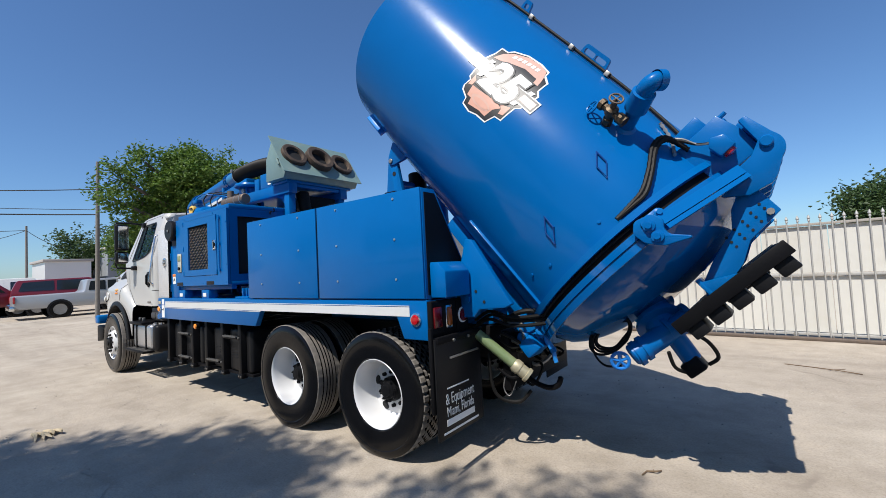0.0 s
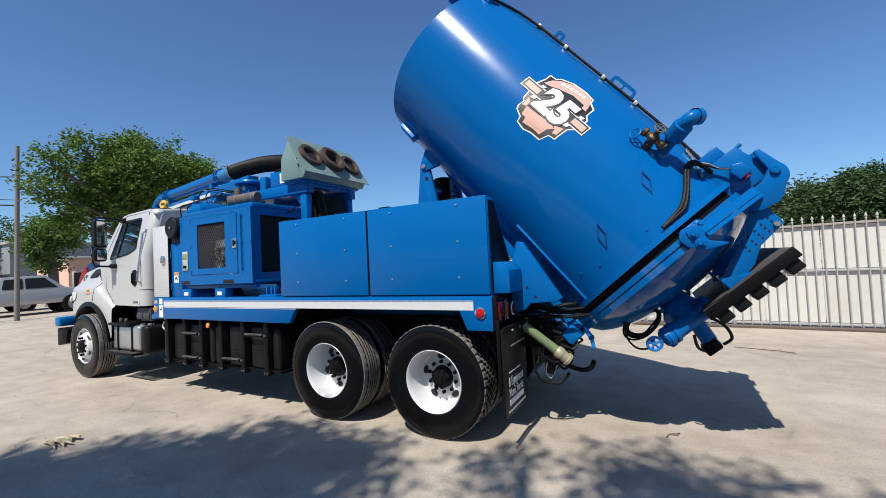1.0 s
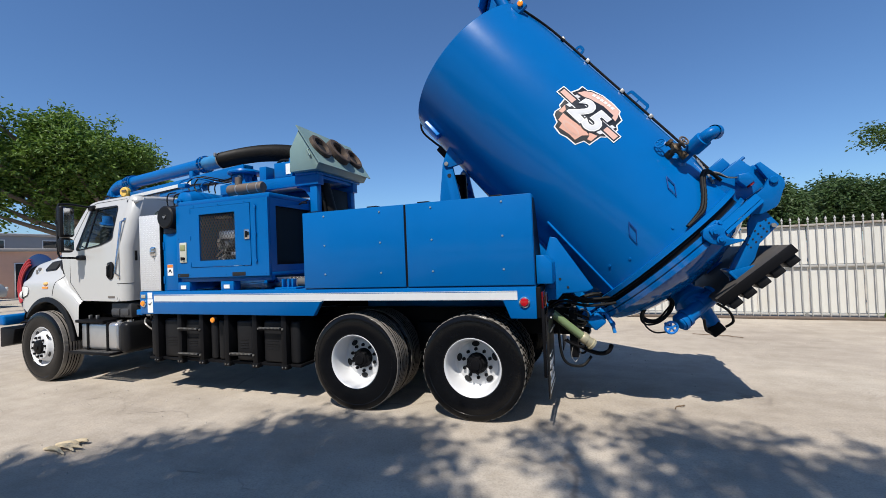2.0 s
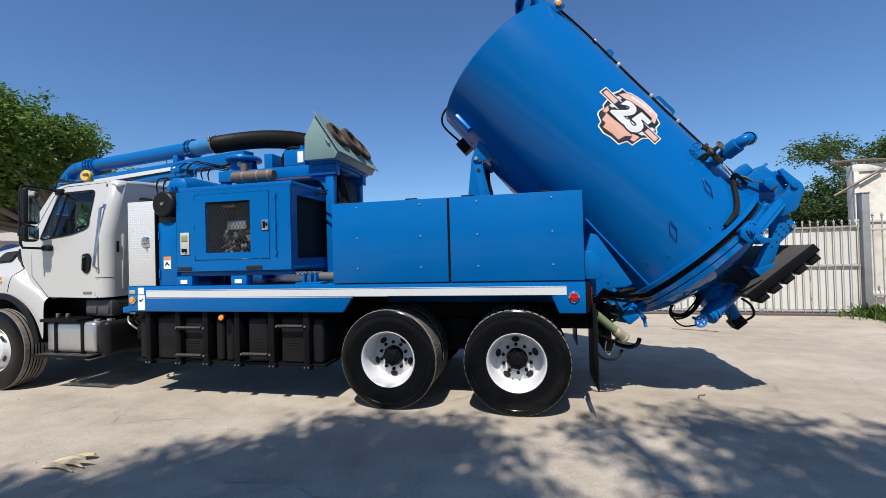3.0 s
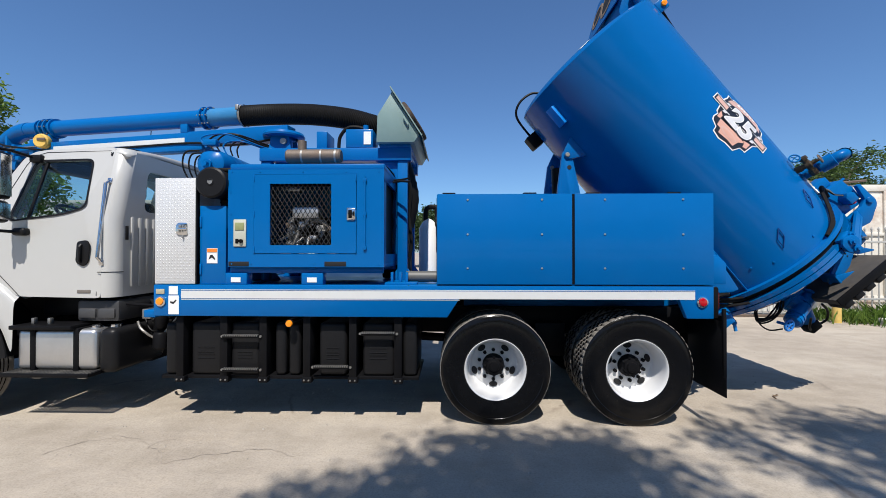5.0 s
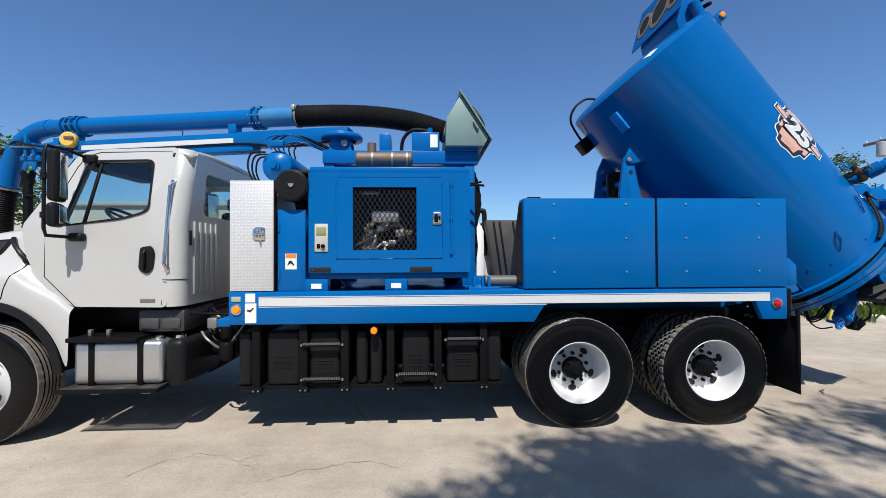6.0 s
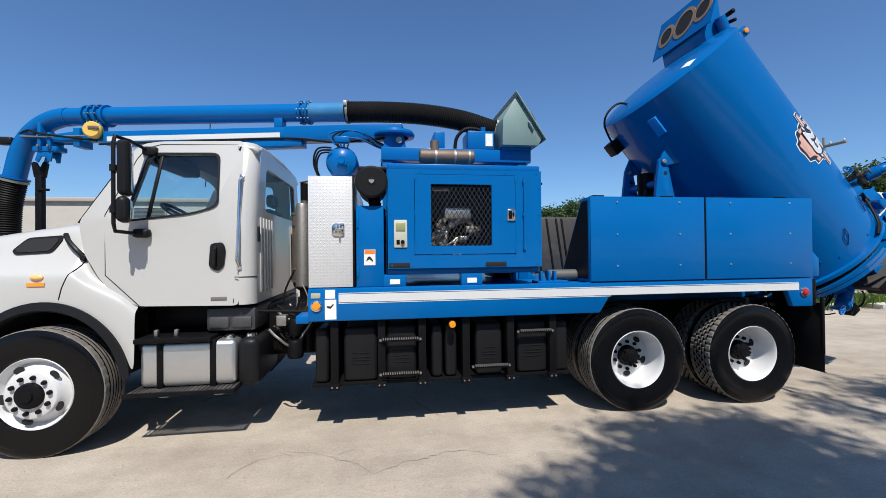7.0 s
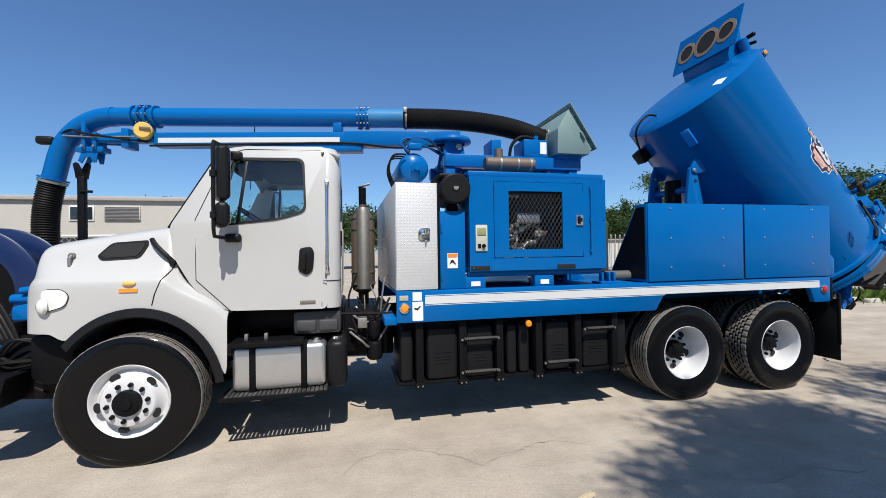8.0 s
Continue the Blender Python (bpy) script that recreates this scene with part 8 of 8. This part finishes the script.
# ---- distance: parked cars, buildings, poles and wires ----
def car(label, at, turn, paint, profile, glass, width, wheels, group):
    """A parked car: side profile (length, height), extruded and rounded; glass panes, wheels, lamps. Its nose points along its x."""
    top = new("parked_car")
    tagged(top, label, "car", group)
    top.matrix_basis = pose(*at, 0, 0, turn)

    def put(name, bm, m, parent=None):
        ob = part(name, bm, m)
        ob.parent = parent or top
        return ob
    w = width / 2
    bm = prism(rounded(profile, 0.09, 3), -w, w, "y", 0.05, seg=2)
    for v in bm.verts:
        if v.co.z > 0.95:
            v.co.y *= 1 - 0.22 * (v.co.z - 0.95)
    body = put("body", bm, paint)
    for k, pane in enumerate(glass):
        for side in (-1, 1):
            bm = prism(rounded(pane, 0.04, 3), -0.01, 0.01, "y")
            for v in bm.verts:
                v.co.y += side * (w * (1 - 0.22 * max(0, v.co.z - 0.95)) + 0.002)
            put("side_window", bm, CARGLASS, body)
    for x, r in wheels:
        for side in (-1, 1):
            # arch gap drawn as a dark disc, its shade in the colour
            put("wheel_arch", rod((x, side * (w - 0.02), r), (x, side * (w + 0.006), r), r + 0.06, 24), DARK, body)
            ty = put("wheel", lathe([(0, 0.0), (0, r * 0.62), (0.0, r * 0.95), (0.03, r), (0.2, r), (0.2, 0)], (x, side * (w + 0.012), r), (x, 0, r), 24), RUBBER)
            put("rim", lathe([(-0.006, 0.0), (-0.012, r * 0.2), (-0.004, r * 0.55), (-0.01, r * 0.62)], (x, side * (w + 0.012), r), (x, 0, r), 20), STEEL, ty)
    x0, x1 = min(p[0] for p in profile), max(p[0] for p in profile)
    for side in (-1, 1):
        put("tail_lamp", box(x0 - 0.01, x0 + 0.06, side * w - 0.07, side * w + 0.07, 0.72, 1.0, 0.02), RED, body)
        put("head_lamp", box(x1 - 0.10, x1 + 0.01, side * (w - 0.15) - 0.14, side * (w - 0.15) + 0.14, 0.70, 0.86, 0.02), CLEAR, body)
    put("bumper", box(x0 - 0.12, x0 + 0.05, -w, w, 0.42, 0.62, 0.03), CHROME, body)
    return top


SILVERPAINT = mat("silver_car_paint", (0.42, 0.43, 0.44), 0.35, 0.4, 0.04, 8, coat=0.4, dirt=0.15, dirt_colour=(0.38, 0.34, 0.28), dirt_scale=2)
MAROON = mat("maroon_car_paint", (0.16, 0.012, 0.02), 0.3, 0, 0.05, 8, coat=0.5)
OFFWHITE = mat("white_van_paint", (0.72, 0.72, 0.70), 0.35, 0, 0.03, 8, coat=0.3)
PICK = [(-2.95, 0.55), (-2.97, 1.02), (-0.75, 1.06), (-0.62, 1.62), (0.75, 1.66), (1.35, 1.12), (2.45, 0.98), (2.6, 0.70), (2.55, 0.45), (-2.85, 0.45)]
car("dusty silver pickup truck with an open bed", (-23.0, 3.55, 0.24), 87, SILVERPAINT, PICK, [[(-0.60, 1.12), (-0.52, 1.52), (0.02, 1.55), (0.02, 1.12)], [(0.10, 1.12), (0.10, 1.55), (0.70, 1.56), (1.12, 1.13)]], 1.8, ((-1.55, 0.37), (1.65, 0.37)), "parked cars")
SUV = [(-2.3, 0.5), (-2.32, 1.15), (-2.1, 1.72), (0.6, 1.78), (1.3, 1.15), (2.3, 1.0), (2.4, 0.5)]
car("dark maroon sport utility car", (-26.8, 3.3, 0.24), 84, MAROON, SUV, [[(-2.05, 1.2), (-1.9, 1.62), (-0.8, 1.68), (-0.8, 1.2)], [(-0.7, 1.2), (-0.7, 1.68), (0.5, 1.70), (1.0, 1.2)]], 1.85, ((-1.4, 0.37), (1.4, 0.37)), "parked cars")
car("dark maroon sport utility car", (-27.2, -0.3, 0.24), 96, MAROON, SUV, [[(-2.05, 1.2), (-1.9, 1.62), (-0.8, 1.68), (-0.8, 1.2)], [(-0.7, 1.2), (-0.7, 1.68), (0.5, 1.70), (1.0, 1.2)]], 1.85, ((-1.4, 0.37), (1.4, 0.37)), "parked cars")
VAN = [(-2.4, 0.5), (-2.42, 1.9), (1.2, 1.95), (1.9, 1.2), (2.5, 1.05), (2.5, 0.5)]
car("plain white delivery van", (-31.5, 1.2, 0.24), 85, OFFWHITE, VAN, [[(0.3, 1.2), (0.3, 1.75), (1.1, 1.75), (1.6, 1.2)]], 1.9, ((-1.5, 0.36), (1.5, 0.36)), "parked cars")


def building(label, x0, x1, y0, y1, h, wall, openings, parapet=0.2):
    """A flat-roofed house; openings: (side, from, to, sill, head) on the wall that looks to +x or -y."""
    top = root("building", label, "building", ((x0 + x1) / 2, (y0 + y1) / 2, 0))
    body = part("wall", box(x0, x1, y0, y1, 0, h), wall, top)
    part("roof", box(x0 - 0.15, x1 + 0.15, y0 - 0.15, y1 + 0.15, h, h + parapet, 0.02), mat("roof_edge", (0.40, 0.37, 0.34), 0.8, 0, 0.1, 5), top)
    for side, a, b, s, e in openings:
        if side == "x":
            fr = part("window", box(x1, x1 + 0.05, a, b, s, e, 0.01), OFFWHITE, top)
            part("pane", box(x1 + 0.05, x1 + 0.056, a + 0.06, b - 0.06, s + 0.06, e - 0.06), CARGLASS, fr)
        else:
            fr = part("window", box(a, b, y0 - 0.05, y0, s, e, 0.01), OFFWHITE, top)
            part("pane", box(a + 0.06, b - 0.06, y0 - 0.056, y0 - 0.05, s + 0.06, e - 0.06), CARGLASS, fr)
    return top


PEACH = mat("peach_render", (0.74, 0.46, 0.34), 0.85, 0, 0.06, 3, 0.1, 20, dirt=0.3, dirt_colour=(0.40, 0.28, 0.20), dirt_scale=0.6)
GREYWALL = mat("grey_render", (0.26, 0.28, 0.30), 0.85, 0, 0.06, 3, 0.1, 20, dirt=0.3, dirt_colour=(0.16, 0.16, 0.16), dirt_scale=0.6)
BEIGEWALL = mat("beige_render", (0.50, 0.47, 0.41), 0.85, 0, 0.05, 3, 0.1, 20, dirt=0.35, dirt_colour=(0.36, 0.33, 0.28), dirt_scale=0.5)
building("low peach-coloured flat-roofed house", -38, -33, 8.8, 17.0, 3.0, PEACH, [("x", 9.0, 10.0, 0.9, 2.2), ("x", 11.2, 12.2, 0.1, 2.3), ("x", 13.4, 14.6, 0.9, 2.2)])
building("plain grey two-storey house", -50, -42, 8.5, 24, 4.6, GREYWALL, [("x", 10, 11.2, 3.1, 4.3), ("x", 13.5, 14.7, 3.1, 4.3), ("x", 17, 18.2, 3.1, 4.3)])
bg = building("long beige warehouse with a dark roof edge", -42, -13.2, 18.6, 26, 4.25, BEIGEWALL, [("y", -18.0, -17.0, 3.3, 4.0), ("y", -24, -23, 3.3, 4.0)])
bm = box(-16.6, -15.1, 18.52, 18.6, 3.35, 4.0, 0.01)
vent = part("vent_grille", bm, BEIGEWALL, bg)
for i in range(9):
    z = 3.40 + 0.065 * i
    part("slat", box(-16.55, -15.15, 18.48, 18.52, z, z + 0.03, 0.004), mat("grey_slat", (0.22, 0.21, 0.20), 0.6), vent)
building("long low grey storage hall", -62, -52, -16.0, 1.0, 3.5, GREYWALL, [])
building("white corrugated metal storage shed", -47, -42, 4.6, 7.4, 3.6, OFFWHITE, [])
building("low grey industrial hall", -95, -85, -22, -2, 5.0, GREYWALL, [("x", -18, -16, 1, 3), ("x", -12, -10, 1, 3)])
bank = root("rubble_bank", "low brown bank of soil and timber behind the cars", "bank", (-44, -1, 0))
part("heap", lathe([(0, 0.0), (0.3, 0.8), (1.5, 1.1), (9, 1.2), (15, 0.9), (16, 0.0)], (-44, -11, 0.0), (-44, 10, 0.0), 14), mat("brown_soil", (0.24, 0.17, 0.10), 0.95, 0, 0.3, 3, 0.5, 6), bank)

WOOD = mat("weathered_pole_wood", (0.20, 0.185, 0.165), 0.9, 0, 0.25, 9, 0.5, 30)


def pole(x, y, h, arm, lx=0.0):
    top = root("utility_pole", "weathered wooden utility pole with a crossarm", "pole", (x, y, 0), "utility poles")
    part("shaft", rod((x, y, -0.1), (x + lx, y, h), 0.085, 12, r1=0.06), WOOD, top)
    if arm:
        ar = part("crossarm", box(x + lx - 0.06, x + lx + 0.06, y - arm, y + arm, h - 0.55, h - 0.42, 0.01), WOOD, top)
        for d in (-0.9, -0.3, 0.3, 0.9):
            part("insulator", lathe([(0, 0.03), (0.05, 0.05), (0.1, 0.05), (0.14, 0.02), (0.15, 0)], (x + lx, y + d * arm, h - 0.42), (x + lx, y + d * arm, h), 8), BEIGE, ar)
    return top


pole(-19.6, 2.62, 6.6, 0, 0.35)
pole(-38.0, 3.05, 5.9, 0.0)
pole(-52.0, -0.9, 6.2, 0.9)
pole(-48.0, 8.2, 5.6, 0.0)
p = pole(19.3, 15.4, 7.6, 1.1)
part("transformer", rod((19.0, 15.4, 6.3), (19.0, 15.4, 7.0), 0.22, 16, edge=0.03), mat("grey_can", (0.35, 0.36, 0.36), 0.5), p)
WIRE = mat("black_wire", (0.02, 0.02, 0.02), 0.6)


def wire(a, b, sag, r=0.02):
    a, b = Vector(a), Vector(b)
    pts = [a + (b - a) * (i / 12) - Vector((0, 0, 4 * sag * (i / 12) * (1 - i / 12))) for i in range(13)]
    return tagged(part("overhead_wire", tube(pts, r, 5), WIRE), "thin black overhead wire between poles", "wire", "overhead wires")


wire((-19.5, 2.62, 5.5), (-22.0, -12.0, 5.0), 0.35)
wire((-19.5, 2.62, 4.45), (-22.0, -12.0, 4.6), 0.25, 0.025)
wire((-19.5, 2.62, 4.65), (-22.0, -12.0, 4.75), 0.2, 0.012)
wire((-38.0, 3.05, 5.6), (-48.0, 8.2, 5.4), 0.6)
wire((-38.0, 3.05, 5.6), (-52.0, -0.9, 5.8), 0.5)
wire((-38.0, 3.05, 5.6), (-40.0, -16.0, 5.8), 0.5)

# chain-link fence in front of the warehouse
cl = root("chain_link_fence", "grey chain-link fence with a dark screen", "fence", (-18, 12.6, 0))
SCREEN = mat("dark_mesh_screen", (0.05, 0.05, 0.05), 0.8, 0, 0.2, 10)
part("screen", box(-33, -9.0, 12.66, 12.67, 0.05, 2.30), SCREEN, cl)
bm = bmesh.new()
x = -26.0
while x < -9.0:
    for s in (1, -1):
        x1 = x + s * 2.2
        if -26 < x1 < -9:
            rod((x, 12.62, 0.1), (x1, 12.62, 2.3), 0.008, 3, bm)
    x += 0.22
tagged(part("wire_mesh", bm, FENCE_PAINT, cl), kind="stuff")
for x in range(-33, -8, 3):
    part("post", rod((x, 12.6, -0.05), (x, 12.6, 2.42), 0.035, 10), FENCE_PAINT, cl)
part("top_rail", rod((-33, 12.6, 2.36), (-9.0, 12.6, 2.36), 0.028, 8), LABEL, cl)

# ---- litter on the yard ----
rng = random.Random(5)
STONE = mat("pale_grit", (0.34, 0.305, 0.255), 0.9, 0, 0.3, 20, 0.3, 60)
verts, faces = [], []
for _ in range(3000):
    x, y = rng.uniform(-9, 7), rng.uniform(-3.2, 6.2)
    r = 0.004 + 0.014 * rng.random() ** 3.0
    i = len(verts)
    z = ground_height(x, y)
    for k in range(5):
        a = 2 * math.pi * k / 5 + rng.random()
        verts.append((x + r * math.cos(a), y + r * math.sin(a), z - 0.002))
    verts.append((x + r * 0.2, y, z + r * rng.uniform(0.5, 0.9)))
    faces += [(i + k, i + (k + 1) % 5, i + 5) for k in range(5)]
me = bpy.data.meshes.new("grit")
me.from_pydata(verts, [], faces)
me.materials.append(STONE)
tagged(new("grit", me), "scattered pale stone chips on the yard", "gravel", kind="stuff")
TWIG = mat("dry_twig", (0.15, 0.10, 0.06), 0.9, 0, 0.3, 20)
for x, y, a, n in ((2.5, 4.7, -0.35, 0.75), (1.25, 0.9, 0.9, 0.16)):
    z = ground_height(x, y) + 0.008
    d = Vector((math.cos(a), math.sin(a), 0))
    s = Vector((-d.y, d.x, 0))
    c = Vector((x, y, z))
    bm = tube([c - d * n / 2, c - d * n * 0.1 + s * 0.03, c + d * n * 0.2 - s * 0.015 + Vector((0, 0, 0.01)), c + d * n / 2], 0.006, 5)
    tube([c + d * n * 0.1, c + d * n * 0.25 + s * n * 0.2], 0.004, 4, bm)
    tagged(part("twig", bm, TWIG), "dry brown twig lying on the ground", "twig", "twigs on the yard")
STRAW = mat("dry_straw", (0.50, 0.41, 0.27), 0.9, 0, 0.2, 20)
husk = root("palm_husk", "dry yellowed palm husk lying on the ground", "plant litter", (-4.03, -1.38, 0))
for k in range(6):
    c = Vector((-4.22 + 0.05 * (k % 3), -1.46 + 0.03 * k, 0.012 + 0.005 * (k % 3)))
    part("strip", tube([c, c + Vector((0.15, 0.01 + 0.02 * (k % 2), 0.02)), c + Vector((0.33 - 0.03 * k, -0.02 + 0.03 * (k % 3), 0.002))], [0.008, 0.018, 0.022, 0.02, 0.016, 0.01, 0.004], 5, smooth=3), STRAW, husk)
# weeds and rubble at the foot of the railing
verts, faces = [], []
for cx, cy, n, h in ((7.0, 5.9, 60, 0.35), (8.2, 6.0, 90, 0.45), (9.6, 5.7, 80, 0.4), (6.7, 6.5, 50, 0.3), (11, 5.4, 80, 0.5), (-24, 7.0, 60, 0.3), (-27.5, 0.4, 20, 0.2)):
    for _ in range(n * 5):
        x, y = cx + rng.gauss(0, 0.35), cy + rng.gauss(0, 0.25)
        a, t = rng.uniform(0, 6.28), rng.uniform(0.3, 0.9)
        hh = h * rng.uniform(0.4, 1.0)
        w = 0.012
        i = len(verts)
        dx, dy = math.cos(a), math.sin(a)
        verts += [(x - dy * w, y + dx * w, 0), (x + dy * w, y - dx * w, 0), (x + dx * hh * t * 0.4 + dy * w, y + dy * hh * t * 0.4 - dx * w, hh * 0.6), (x + dx * hh * t, y + dy * hh * t, hh), (x + dx * hh * t * 0.4 - dy * w, y + dy * hh * t * 0.4 + dx * w, hh * 0.6)]
        faces.append((i, i + 1, i + 2, i + 3, i + 4))
me = bpy.data.meshes.new("weeds")
me.from_pydata(verts, [], faces)
me.materials.append(LEAF)
tagged(new("weeds", me), "green weeds growing at the railing foot", "weeds", kind="stuff")
for x, y, s in ((7.3, 5.5, 0.22), (7.7, 5.75, 0.16), (8.6, 5.4, 0.25), (9.3, 5.2, 0.2), (10.2, 5.0, 0.3)):
    bm = box(x - s, x + s, y - s * 0.6, y + s * 0.6, -0.02, s * 0.55, 0.03)
    for v in bm.verts:
        v.co += Vector((noise.noise(v.co * 4), noise.noise(v.co * 4 + Vector((5, 0, 0))), noise.noise(v.co * 4 + Vector((0, 7, 0))))) * 0.07
    tagged(part("rubble_block", bm, mat("broken_concrete", (0.50, 0.47, 0.42), 0.9, 0, 0.2, 8, 0.5, 20)), "broken pale concrete block on the ground", "rubble", "rubble blocks")

# cracks in the yard's concrete
CRACK = mat("crack_shadow", (0.33, 0.285, 0.235), 0.95, 0, 0.3, 30)
for k, pts in enumerate((((-5.55, -0.55), (-5.42, -0.31), (-5.24, -0.21), (-5.0, -0.30), (-4.71, -0.45), (-4.53, -0.65), (-4.22, -0.53), (-3.84, -0.42), (-3.55, -0.58)), ((-4.80, -0.44), (-4.83, -0.35), (-4.70, -0.25)), ((-2.9, -1.25), (-2.6, -1.38), (-2.2, -1.30), (-1.9, -1.45), (-1.7, -1.40)), ((-5.26, -0.21), (-5.14, -0.36)))):
    fine = []
    for (xa, ya), (xb, yb) in zip(pts, pts[1:]):
        for i in range(8):
            t = i / 8
            x, y = xa + (xb - xa) * t, ya + (yb - ya) * t
            fine.append((x + 0.05 * noise.noise((x * 5, y * 5, k)) + 0.03 * noise.noise((x * 17, y * 17, k)), y + 0.05 * noise.noise((x * 5, y * 5, k + 4)) + 0.03 * noise.noise((x * 17, y * 17, k + 4))))
    bm = bmesh.new()
    row = []
    for i, (x, y) in enumerate(fine):
        w = 0.001 + 0.009 * abs(noise.noise((x * 4, y * 4, 9)))
        x2, y2 = fine[min(i + 1, len(fine) - 1)]
        x1, y1 = fine[max(i - 1, 0)]
        d = Vector((x2 - x1, y2 - y1, 0)).normalized()
        z = ground_height(x, y) + 0.0045
        row.append((bm.verts.new((x - d.y * w, y + d.x * w, z)), bm.verts.new((x + d.y * w, y - d.x * w, z))))
    for (a, b), (c, d) in zip(row, row[1:]):
        bm.faces.new((a, b, d, c))
    tagged(part("crack", bm, CRACK), "thin dark crack in the concrete", "crack", "cracks", "structure")
